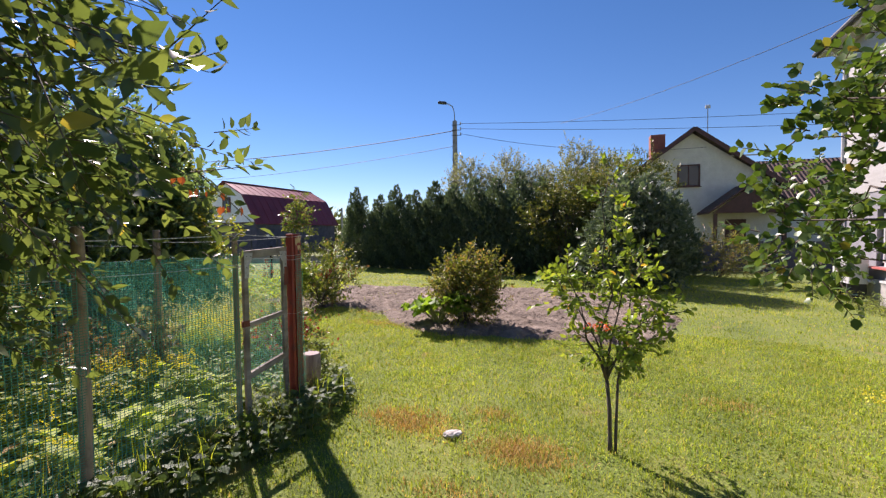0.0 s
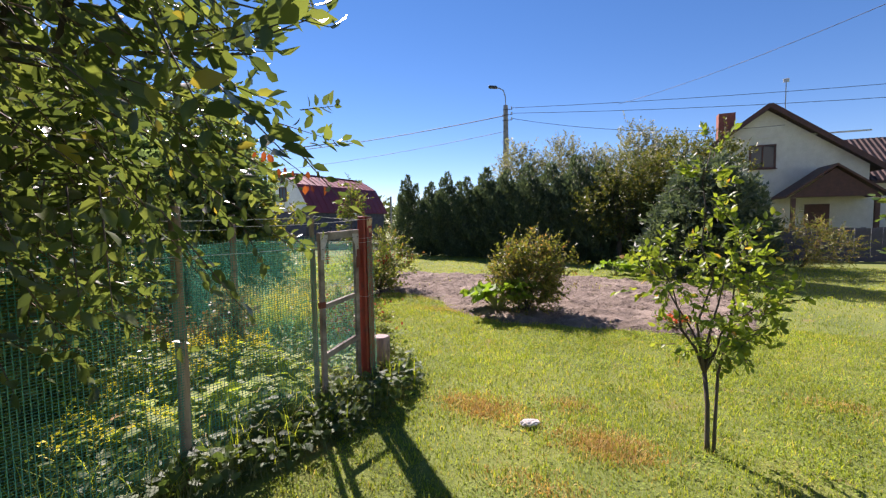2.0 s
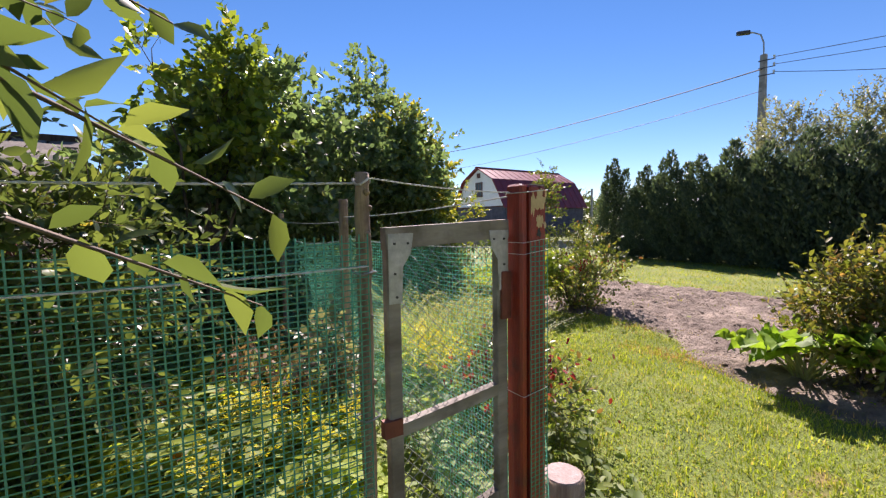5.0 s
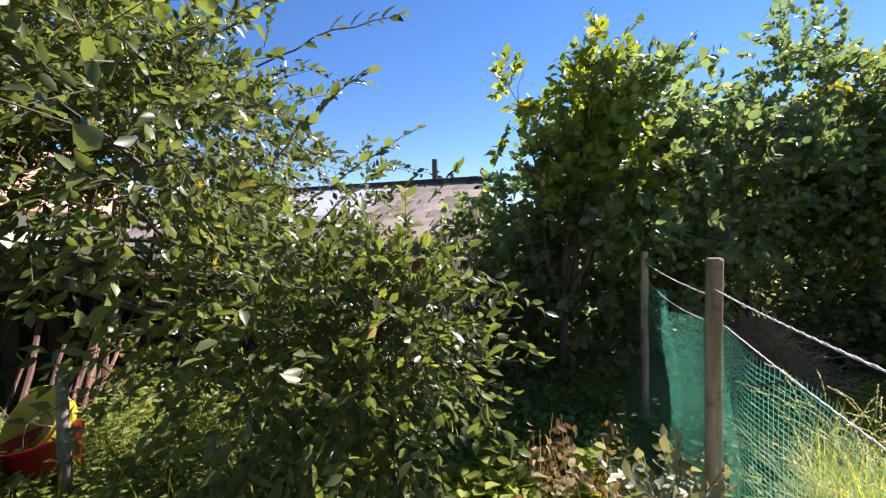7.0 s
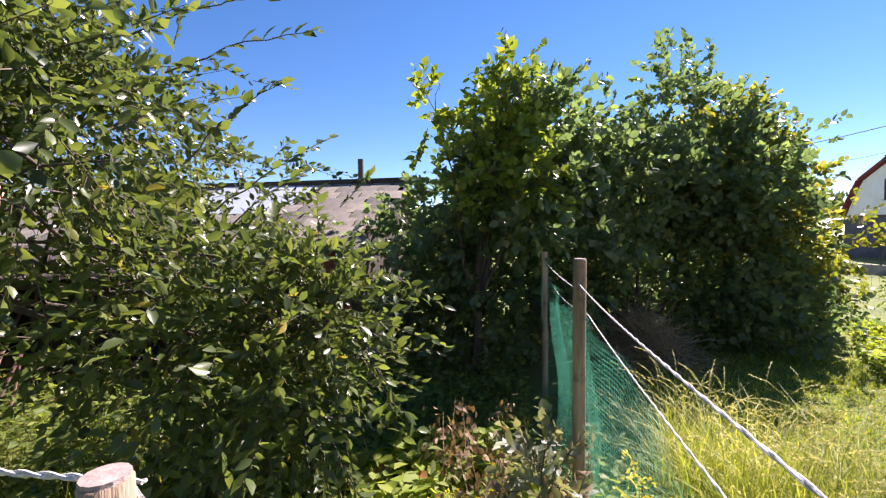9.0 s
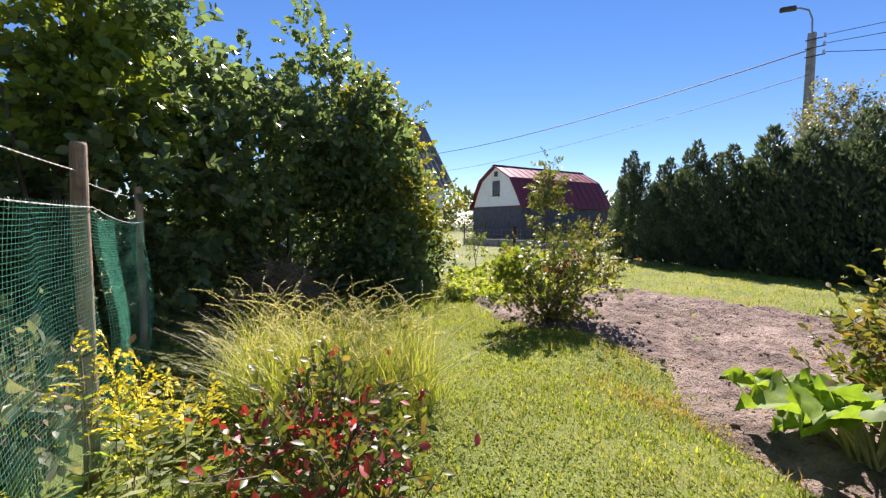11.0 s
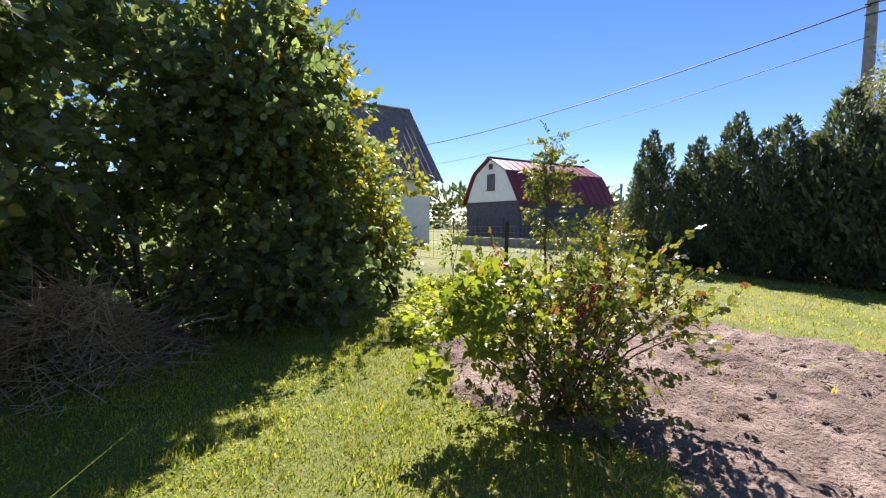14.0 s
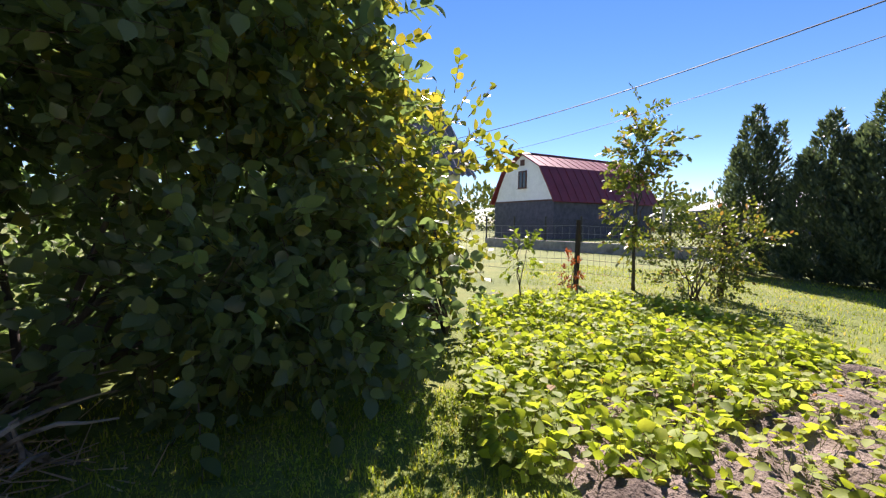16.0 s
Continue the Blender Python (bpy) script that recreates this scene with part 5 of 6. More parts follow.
sprig((-1.8, 0.35, 2.4), (-1.33, 0.5, 2.42), 14, 0.085, M_CHERRY)
for a, b, n in (((-4.5, 0.9, 2.75), (-5.0, 1.5, 3.15), 14), ((-4.4, 0.8, 2.9), (-4.85, 1.25, 3.3), 12), ((-4.6, 0.9, 2.3), (-4.95, 1.3, 2.85), 14), ((-4.7, 1.0, 2.05), (-5.02, 1.55, 2.5), 14), ((-4.8, 1.0, 1.95), (-5.0, 1.4, 2.3), 12),
                ((-4.9, 1.3, 1.55), (-5.2, 1.95, 1.55), 16), ((-4.9, 1.35, 1.5), (-5.15, 1.85, 1.35), 14), ((-4.9, 1.2, 1.7), (-5.1, 1.75, 1.75), 14), ((-5.0, 1.2, 1.1), (-5.12, 1.75, 0.85), 14), ((-4.9, 1.2, 1.0), (-5.05, 1.65, 0.65), 14), ((-5.0, 1.2, 1.3), (-5.15, 1.8, 1.1), 14)):
    sprig(a, b, n, 0.1, M_CHERRY, 0.03)
plant("apple_tree", "apple tree with broad dark leaves beside the lawn", "tree", (2.75, 1.35, 0),
      [(1.0, 2.43, 2.15, 0.18, 0.16, 0.14), (1.15, 2.5, 1.9, 0.2, 0.2, 0.2), (0.8, 2.42, 1.64, 0.1, 0.1, 0.13), (1.4, 2.6, 2.2, 0.3, 0.25, 0.22), (1.4, 2.7, 2.5, 0.25, 0.22, 0.2), (1.18, 2.56, 2.43, 0.25, 0.22, 0.2), (1.35, 2.73, 2.76, 0.25, 0.22, 0.2), (0.84, 2.3, 2.25, 0.06, 0.06, 0.05), (0.9, 2.42, 1.75, 0.08, 0.1, 0.08), (1.8, 2.1, 2.5, 0.5, 0.5, 0.35), (1.15, 3.35, 1.6, 0.2, 0.15, 0.2), (1.05, 3.2, 1.85, 0.2, 0.15, 0.15), (2.6, 1.4, 2.8, 1.0, 0.9, 0.7)],
      1550, 9, 0.047, LEAF_ROUND, M_APPLE, 0.17, 3, 0.09, 1.2, droop=0.15, shell=0.3, clump=(260, 0.085), tips=[(0.9, 2.3, 2.25), (1.0, 2.4, 1.55), (1.1, 2.5, 1.9)])

# the hazel thicket
HAZEL = [(-8.6, 2.7, 1.6, 1.0, 1.0, 1.5), (-8.4, 3.0, 2.9, 0.8, 0.8, 0.8), (-10.2, 4.0, 2.35, 1.25, 1.25, 1.5), (-10.6, 5.6, 3.2, 1.2, 1.0, 1.5), (-10.7, 6.3, 1.7, 1.1, 1.0, 1.5), (-9.6, 2.5, 2.7, 0.9, 1.0, 0.9), (-8.3, 1.55, 1.0, 0.5, 0.55, 0.95), (-8.65, 1.9, 2.1, 0.45, 0.5, 0.75), (-11.8, 7.5, 1.4, 0.9, 0.9, 1.2), (-9.4, 1.3, 0.9, 0.5, 0.7, 0.8), (-11.5, 4.4, 2.5, 0.9, 1.0, 1.4), (-10.0, 6.2, 2.8, 0.7, 0.7, 0.9),
         (-10.0, 5.9, 0.6, 0.6, 0.55, 0.5), (-9.9, 6.5, 0.55, 0.6, 0.7, 0.5), (-11.2, 7.9, 0.6, 0.5, 0.5, 0.5), (-12.6, 6.6, 0.9, 0.8, 1.6, 0.9), (-10.5, 3.1, 0.75, 0.7, 0.9, 0.75), (-9.5, 2.4, 0.7, 0.6, 0.8, 0.7), (-12.4, 4.3, 0.85, 0.6, 1.4, 0.85), (-11.6, 5.4, 0.6, 0.5, 0.7, 0.6), (-9.5, 3.5, 3.1, 0.7, 0.7, 0.7), (-8.85, 1.05, 1.85, 0.3, 0.3, 0.4)]
plant("hazel_thicket", "tall dark thicket of hazel bushes", "bush", (-10.4, 4.9, 0), HAZEL, 8200, 8, 0.105, LEAF_HAZEL, M_HAZEL, 0.32, 16, 0.05, 0.1, droop=0.2, shell=0.6, up=0.5, rough=0.6, clump=(800, 0.17), rise=0.15)
plant("hazel_bush", "hazel bush at the thicket's edge, sunlight put into its yellow-green leaves", "bush", (-10.9, 8.2, 0), [(-10.9, 7.3, 1.9, 0.6, 0.55, 0.9), (-11.3, 8.0, 1.1, 0.55, 0.5, 0.7), (-10.5, 6.8, 2.8, 0.55, 0.55, 0.6), (-10.3, 7.85, 1.7, 0.28, 0.28, 0.45), (-10.7, 6.4, 3.7, 0.6, 0.5, 0.6), (-10.2, 6.5, 2.1, 0.3, 0.5, 0.6)], 1300, 8, 0.09, LEAF_HAZEL, M_HAZEL_LIT, 0.3, 7, 0.04, 0.1, droop=0.15, shell=0.4, rough=0.5, clump=(170, 0.14))
plant("plum_tree", "slender tree with bright upright shoots", "tree", (-8.0, 2.2, 0), [(-7.95, 2.45, 2.8, 0.42, 0.45, 0.55), (-8.0, 2.55, 3.45, 0.3, 0.35, 0.35), (-7.55, 1.65, 3.35, 0.09, 0.09, 0.5), (-8.1, 2.7, 3.9, 0.08, 0.08, 0.35), (-7.7, 2.9, 2.6, 0.2, 0.25, 0.3)], 300, 8, 0.12, LEAF_BROAD, M_PLUM, 0.4, 6, 0.05, 0.9, droop=0.1, shell=0.35, rough=0.4)

# bushes on the lawn
plant("bush", "rounded yellowing shrub beside the soil bed", "bush", (-2.72, 6.95, 0),
      [(-2.75, 6.95, 0.45, 0.5, 0.5, 0.42), (-2.75, 7.0, 0.9, 0.36, 0.35, 0.3), (-2.65, 7.0, 1.15, 0.2, 0.2, 0.12), (-2.2, 7.2, 0.9, 0.22, 0.22, 0.14), (-2.98, 6.85, 0.85, 0.24, 0.24, 0.25), (-2.45, 7.05, 0.55, 0.35, 0.35, 0.35)],
      900, 8, 0.062, LEAF_OVAL, M_BUSH, 0.25, 14, 0.016, 0.08, shell=0.35, rise=0.8, clump=(200, 0.08))
currant = plant("currant_bush", "red currant bush with hanging red berries", "bush", (-6.55, 7.6, 0),
      [(-6.6, 7.65, 0.5, 0.4, 0.45, 0.32), (-6.72, 7.2, 0.72, 0.2, 0.28, 0.2), (-6.3, 8.05, 0.6, 0.34, 0.34, 0.26), (-6.45, 7.85, 0.82, 0.32, 0.32, 0.15), (-6.35, 7.5, 0.22, 0.35, 0.35, 0.14), (-6.55, 7.7, 0.35, 0.35, 0.35, 0.25)],
      460, 6, 0.052, LEAF_LOBED, M_CURRANT, 0.22, 30, 0.014, 0.06, shell=0.4, clump=(85, 0.09),
      tips=[(-6.85, 6.6, 0.8), (-6.8, 6.95, 0.95), (-6.05, 8.2, 0.85), (-6.1, 8.35, 0.7), (-6.0, 8.0, 0.6), (-6.75, 7.5, 1.0)])
CP, CD = in_blobs([(-6.62, 6.9, 0.72, 0.22, 0.28, 0.22), (-6.52, 6.8, 0.55, 0.18, 0.2, 0.2), (-6.6, 7.2, 0.85, 0.22, 0.3, 0.12)], 84, 0.3, 0.4)
CQ, CE, ctip = twigs_of(CP, CD + np.array([0, 0, 0.2]), 0.18, 6, 0.1)
tagged(part("foliage", leaf_mesh(CQ, CE, 0.066, LEAF_LOBED, 0.9, 0.6), M_SAPLING, currant, "broad bright green lobed leaves"), kind="stuff")
plant("young_tree", "slender young fruit tree by the wire fence", "tree", (-12.0, 12.6, 0), [(-12.05, 12.65, 1.5, 0.45, 0.45, 0.7), (-12.05, 12.7, 2.4, 0.4, 0.4, 0.5), (-12.08, 12.75, 3.1, 0.14, 0.14, 0.4), (-11.7, 12.6, 2.5, 0.3, 0.3, 0.4)], 170, 9, 0.11, LEAF_OVAL, M_CURRANT, 0.35, 5, 0.03, 0.8, droop=0.2, shell=0.3)
plant("bush", "small leafy shrub at the young tree's foot", "bush", (-11.0, 12.7, 0), [(-11.0, 12.7, 0.6, 0.6, 0.6, 0.6), (-10.7, 13.1, 0.9, 0.5, 0.5, 0.5)], 260, 8, 0.075, LEAF_OVAL, M_CURRANT, 0.3, 8, 0.016, 0.08, shell=0.4)


def thuja(at, h, r, n, group):
    """A columnar thuja: flat upright sprays from the ground to a ragged pointed top."""
    t = thing("thuja", "dark green clipped thuja in a hedge row", "conifer", at, group)
    s = RNG.random(n) ** 1.15
    prof = np.where(s < 0.12, 0.8 + s * 1.7, np.minimum(1.0, 1.02 - (np.maximum(s - 0.12, 0) / 0.9) ** 2.7 * 0.92))
    ang = RNG.uniform(0, 2 * np.pi, n)
    lump = 1 + 0.22 * np.sin(ang * 5 + s * 17) + 0.14 * np.sin(ang * 9 - s * 29)
    rad = r * prof * (0.55 + 0.45 * RNG.random(n) ** 0.4) * lump
    top = RNG.integers(0, 6, n)
    tip = np.array([(0, 0, 1.0), (0.62, 0.2, 0.88), (-0.6, 0.3, 0.8), (0.05, -0.62, 0.92), (-0.4, -0.5, 0.74), (0.45, -0.5, 0.82)])[top]
    grow = np.clip((s - 0.35) / 0.65, 0, 1)
    rad = rad * (1 - 0.6 * grow ** 1.4)
    P = np.stack([at[0] + rad * np.cos(ang) + tip[:, 0] * r * grow, at[1] + rad * np.sin(ang) + tip[:, 1] * r * grow, at[2] + 0.05 + s * h * tip[:, 2]], 1)
    D = np.stack([np.cos(ang) * 0.6, np.sin(ang) * 0.6, np.full(n, 0.9)], 1) + RNG.normal(size=(n, 3)) * 0.3
    part("crown", leaf_mesh(P, D, 0.17 if n < 10000 else 0.12, SPRAY, 0.0, 1.0), M_THUJA, t)
    part("trunk", Geo().tube([(at[0], at[1], -0.03), (at[0], at[1], h * 0.5), (at[0], at[1], h * 0.97)], [0.1, 0.07, 0.01], 8), M_BARK, t)
    return t


hedge = [(-12.55, 17.4, 3.95, 0.7), (-11.1, 17.35, 3.5, 0.8), (-10.1, 17.2, 3.9, 0.85), (-9.0, 17.1, 3.6, 0.9), (-8.0, 17.1, 3.9, 0.95), (-7.0, 16.9, 3.7, 0.95), (-6.0, 16.8, 3.9, 1.0), (-5.0, 16.7, 3.8, 1.0), (-4.0, 16.6, 4.0, 1.0), (-3.0, 16.4, 3.7, 1.0), (-1.9, 16.9, 3.4, 1.0), (-0.8, 17.0, 3.3, 1.0), (0.3, 17.1, 3.2, 1.0), (1.3, 17.2, 2.9, 0.9)]
for x, y, h, r in hedge:
    thuja((x, y, 0), h, r, 15000 if x < -8.5 else 8600, "thuja hedge")
plant("juniper", "broad dark evergreen bush beside the lawn", "conifer", (0.1, 13.3, 0),
      [(0.1, 13.3, 1.3, 1.15, 1.1, 1.2), (0.2, 13.4, 2.25, 0.85, 0.8, 0.85), (-0.6, 13.2, 0.9, 0.7, 0.8, 0.85), (0.8, 13.2, 1.1, 0.6, 0.7, 1.05)],
      3000, 6, 0.17, SPRAY, M_THUJA, 0.26, 4, 0.08, 0.3, shell=0.6, rough=0.3, stems=False, clump=(420, 0.13), rise=0.5)
plant("apple_tree", "yellowing apple tree in front of the hedge", "tree", (-2.3, 15.6, 0),
      [(-2.4, 15.6, 2.2, 1.0, 0.9, 1.2), (-1.8, 15.7, 3.0, 0.9, 0.8, 0.8), (-3.0, 15.6, 1.9, 0.7, 0.7, 0.7)],
      1150, 8, 0.085, LEAF_OVAL, M_OLIVE, 0.35, 7, 0.08, 0.9, shell=0.4, clump=(150, 0.16))
plant("tree", "leafy garden tree behind the evergreen bush", "tree", (-0.2, 16.6, 0),
      [(-0.3, 16.6, 3.0, 1.3, 1.1, 1.3), (0.6, 16.8, 3.1, 1.0, 0.9, 1.2)], 1100, 8, 0.09, LEAF_OVAL, M_OLIVE, 0.35, 7, 0.09, 1.0, shell=0.4, clump=(150, 0.17))
for k, (x, y, h) in enumerate(((-8.2, 21.0, 5.6), (-6.2, 22.0, 5.9), (-4.6, 21.5, 5.0), (-2.6, 21.5, 6.0), (-1.2, 22.3, 5.4))):
    plant("birch_tree", "thin pale-leaved tree behind the hedge", "tree", (x, y, 0), [(x, y, h * 0.62, 1.3, 1.1, h * 0.36), (x + 0.5, y, h * 0.78, 0.8, 0.8, h * 0.22)], 800, 8, 0.12, LEAF_KITE, M_SILVER, 0.5, 8, 0.06, 1.2, shell=0.2, group="trees behind the hedge")
plant("bush", "yellow-green flowering shrub by the grey fence", "bush", (2.9, 17.3, 0), [(2.9, 17.3, 0.8, 1.1, 0.6, 0.75), (3.6, 17.0, 0.6, 0.6, 0.5, 0.55)], 420, 8, 0.1, LEAF_STRIP, M_BUSH, 0.35, 8, 0.015, 0.06, shell=0.35)

def far_trees():
    t = thing("distant_trees", "distant green tree line on the horizon", "trees", (-60, 60, 0), kind="stuff")
    blobs = []
    rnd = random.Random(4)
    for k in range(80):
        a = radians(rnd.uniform(80, 190))
        d = rnd.uniform(70, 105)
        blobs.append((d * math.cos(a), d * math.sin(a), rnd.uniform(1.5, 3.0), rnd.uniform(3, 6), rnd.uniform(3, 6), rnd.uniform(2.5, 4.5)))
    P, D = in_blobs(blobs, 32000, 0.8, 0.5)
    part("canopy", leaf_mesh(P, D, 0.9, LEAF_KITE, 0.3), M_BIRCH, t)


far_trees()

# ---- rhubarb, strawberries, tall grass, weeds, lawn ----
def big_leaf_plant(name, label, at, n, size, mat, h=0.35, spread=0.35):
    t = thing(name, label, "plant", (at[0], at[1], 0))
    g = Geo()
    P, D = [], []
    for k in range(n):
        a = random.uniform(0, 2 * math.pi)
        q = Vector((at[0] + math.cos(a) * spread * random.uniform(0.3, 1), at[1] + math.sin(a) * spread * random.uniform(0.3, 1), h * random.uniform(0.5, 1.1)))
        g.tube(bent((at[0] + random.uniform(-0.05, 0.05), at[1] + random.uniform(-0.05, 0.05), -0.01), q, -0.04, 4), [0.012, 0.011, 0.01, 0.008, 0.006], 6)
        P.append(q)
        D.append((math.cos(a), math.sin(a), random.uniform(-0.2, 0.9)))
    part("stalk_cluster", g, M_STEM, t)
    nu, nv = 15, 11
    V, F = [], []
    for p, d in zip(P, D):
        d = Vector(d).normalized()
        y = Vector((0, 0, 1)).cross(d).normalized()
        z = d.cross(y)
        s = size * random.uniform(0.7, 1.2)
        o = len(V)
        ph = random.uniform(0, 6)
        for i in range(nu):
            u = i / (nu - 1)
            w = 0.5 * math.sin(math.pi * min(1, (u * 0.92 + 0.1))) ** 0.8 * (1 - 0.35 * u) * (1 + 0.2 * math.sin(u * 24 + ph))
            for j in range(nv):
                v = j / (nv - 1) * 2 - 1
                ruff = 0.12 * math.sin(u * 19 + ph + v * 4) * v * v + 0.02 * math.sin(u * 30 + v * 9) - 0.03 * (abs(v) < 0.1)
                V.append(p + d * (u * s) + y * (v * w * s) + z * (s * (ruff - 0.35 * u * u + 0.12 * v * v)))
        for i in range(nu - 1):
            for j in range(nv - 1):
                q = o + i * nv + j
                F.append((q, q + 1, q + nv + 1, q + nv))
    part("foliage", ([tuple(v) for v in V], F), mat, t, smooth=True)
    return t


big_leaf_plant("rhubarb", "rhubarb clump with broad crinkled bright leaves", (-3.1, 6.66), 28, 0.4, M_RHUB, 0.45, 0.36)
big_leaf_plant("rhubarb", "rhubarb clump with broad crinkled bright leaves", (-2.0, 12.7), 14, 0.36, M_RHUB, 0.35, 0.5)
big_leaf_plant("rhubarb", "rhubarb clump with broad crinkled bright leaves", (-1.2, 12.9), 12, 0.34, M_RHUB, 0.35, 0.45)


def scatter(poly, density, seed):
    q = np.random.default_rng(seed)
    A = np.array(poly)
    lo, hi = A.min(0), A.max(0)
    n = int((hi[0] - lo[0]) * (hi[1] - lo[1]) * density)
    P = lo + q.random((n, 2)) * (hi - lo)
    return P[inside(P, poly)]


def low_leaves(name, label, category, poly, density, size, shape, mat, h0, h1, kind="stuff", stems=None, up=1.2, flutter=0.5, patches=None):
    P2 = scatter(poly, density, len(name) + int(density))
    if patches:
        P2 = P2[np.array([noise.noise(Vector((x * patches, y * patches, 12))) + 0.5 * noise.noise(Vector((x * 4.1, y * 4.1, 3))) for x, y in P2]) + RNG.normal(size=len(P2)) * 0.15 > 0.0]
    n = len(P2)
    hump = np.array([0.65 + 0.6 * noise.noise(Vector((x * 2.2, y * 2.2, 1))) for x, y in P2])
    P = np.column_stack([P2, (h0 + (h1 - h0) * RNG.random(n)) * hump])
    a = RNG.uniform(0, 2 * np.pi, n)
    D = np.column_stack([np.cos(a), np.sin(a), RNG.uniform(-0.2, 0.4, n)])
    t = thing(name, label, category, (float(P[0, 0]), float(P[0, 1]), 0), kind=kind)
    part("foliage", leaf_mesh(P, D, size, shape, up, flutter), mat, t)
    if stems:
        B = P.copy()
        B[:, :2] -= D[:, :2] * 0.05
        B[:, 2] = -0.01
        part("stem_cluster", stick_mesh(B, P, 0.002, 0.0015), stems, t)
    return t


STRAWB = [(-12.0, 9.2), (-9.5, 7.65), (-8.55, 7.2), (-8.0, 7.85), (-8.2, 8.7), (-8.25, 9.7), (-8.5, 11.2), (-10.4, 11.7), (-11.6, 11.0)]
low_leaves("strawberry_plants", "dense strawberry patch with bright green leaves", "plants", STRAWB, 760, 0.082, LEAF_BROAD, M_STRAW, 0.04, 0.26, stems=M_STEM, up=0.8, flutter=0.8)
plant("young_plant", "thin green seedling tree beside the strawberries", "tree", (-11.6, 9.8, 0), [(-11.6, 9.8, 0.75, 0.2, 0.2, 0.4), (-11.6, 9.8, 1.0, 0.12, 0.12, 0.2)], 26, 7, 0.08, LEAF_OVAL, M_SAPLING, 0.18, 3, 0.012, 0.3, shell=0.2)
plant("young_plant", "slim shrub with orange autumn leaves", "bush", (-12.1, 11.2, 0), [(-12.1, 11.2, 0.4, 0.12, 0.12, 0.3)], 22, 7, 0.06, LEAF_OVAL, M_DEADRED, 0.14, 4, 0.01, 0.06, shell=0.2)
low_leaves("strawberry_plants", "scattered young strawberry plants on bare soil", "plants", [(-8.5, 7.7), (-7.6, 7.6), (-7.3, 8.6), (-7.7, 10.2), (-8.6, 10.8)], 230, 0.07, LEAF_BROAD, M_STRAW, 0.05, 0.16, stems=M_STEM, up=0.8, flutter=0.8)
YARD = [(-3.05, 2.3), (-3.35, 1.3), (-3.7, 0.0), (-4.0, -1.4), (-3.6, -3.6), (-6.4, -2.8), (-8.0, -2.2), (-8.0, 2.8), (-3.0, 2.85)]
low_leaves("weeds", "thick low weeds covering the yard", "plants", YARD, 620, 0.085, LEAF_OVAL, M_WEED, 0.05, 0.42, stems=M_STEM)
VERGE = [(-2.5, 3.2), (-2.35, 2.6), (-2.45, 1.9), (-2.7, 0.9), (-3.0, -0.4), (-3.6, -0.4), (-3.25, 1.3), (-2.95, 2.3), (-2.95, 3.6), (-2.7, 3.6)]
low_leaves("ground_elder", "leafy weeds along the fence foot, leaf colour darkened for shade", "plants", VERGE, 1150, 0.078, LEAF_BROAD, M_ELDER_SHADED, 0.04, 0.38, stems=M_STEM, up=0.9, flutter=0.8)
# Uses the brighter strawberry leaf colour, so sunlight is painted into this patch.
low_leaves("broad_weeds", "broad-leaved weeds behind the netting, sunlight put into their leaf colour", "plants", [(-3.2, 2.2), (-3.3, 1.2), (-4.2, 0.9), (-5.6, 1.4), (-6.2, 2.4), (-5.2, 2.8), (-3.2, 2.75)], 620, 0.115, LEAF_BROAD, M_STRAW, 0.22, 0.46, stems=M_STEM, up=1.5, flutter=0.45)
BACK = [(-2.95, 3.05), (-2.9, 3.9), (-4.6, 4.6), (-6.3, 4.2), (-7.4, 3.4), (-7.4, 3.0)]
low_leaves("weeds", "mixed weeds behind the green netting", "plants", BACK, 450, 0.08, LEAF_OVAL, M_WEED, 0.03, 0.35, stems=M_STEM)


def blades(name, label, category, P2, h0, h1, width, mat, lean=0.5, seg=3, seed=1, kind="stuff", lump=0.0):
    """Grass blades: tapered bent strips."""
    q = np.random.default_rng(seed)
    n = len(P2)
    h = q.uniform(h0, h1, n)
    if lump:
        h *= np.array([0.8 + 0.75 * noise.noise(Vector((x * lump, y * lump, 21))) + 0.35 * noise.noise(Vector((x * lump * 3.1, y * lump * 3.1, 5))) for x, y in P2]).clip(0.3, 1.9)
    a = q.uniform(0, 2 * np.pi, n)
    w = width * q.uniform(0.6, 1.3, n)
    b = q.uniform(0.1, 1.0, n) * lean
    side = np.column_stack([-np.sin(a), np.cos(a), np.zeros(n)])
    fw = np.column_stack([np.cos(a), np.sin(a), np.zeros(n)])
    base = np.column_stack([P2, np.full(n, -0.003)])
    rows = []
    for k in range(seg):
        s = k / seg
        c = base + fw * (b * h * s * s)[:, None] + np.column_stack([np.zeros(n), np.zeros(n), h * s * (1 - 0.25 * b * s)])
        ww = (w * (1 - 0.6 * s) / 2)[:, None]
        rows += [c - side * ww, c + side * ww]
    rows.append(base + fw * (b * h)[:, None] + np.column_stack([np.zeros(n), np.zeros(n), h * (1 - 0.25 * b)]))
    V = np.stack(rows, 1).reshape(-1, 3)
    k = 2 * seg + 1
    F = []
    for s in range(seg - 1):
        o = 2 * s
        F += [(o, o + 1, o + 3), (o, o + 3, o + 2)]
    o = 2 * (seg - 1)
    F.append((o, o + 1, o + 2))
    F = np.array(F)
    F = (F[None] + (np.arange(n) * k)[:, None, None]).reshape(-1, 3)
    return solo(name, (V, F), mat, label, category, kind=kind)


def lawn_points(poly, density, seed):
    P = scatter(poly, density, seed)
    f = np.array([noise.noise(Vector((x * 1.1, y * 1.1, 2))) for x, y in P])
    keep = ~inside(P, BED) & ~inside(P, STRAWB) & (RNG.random(len(P)) < 0.75 + 0.4 * f)
    return P[keep]


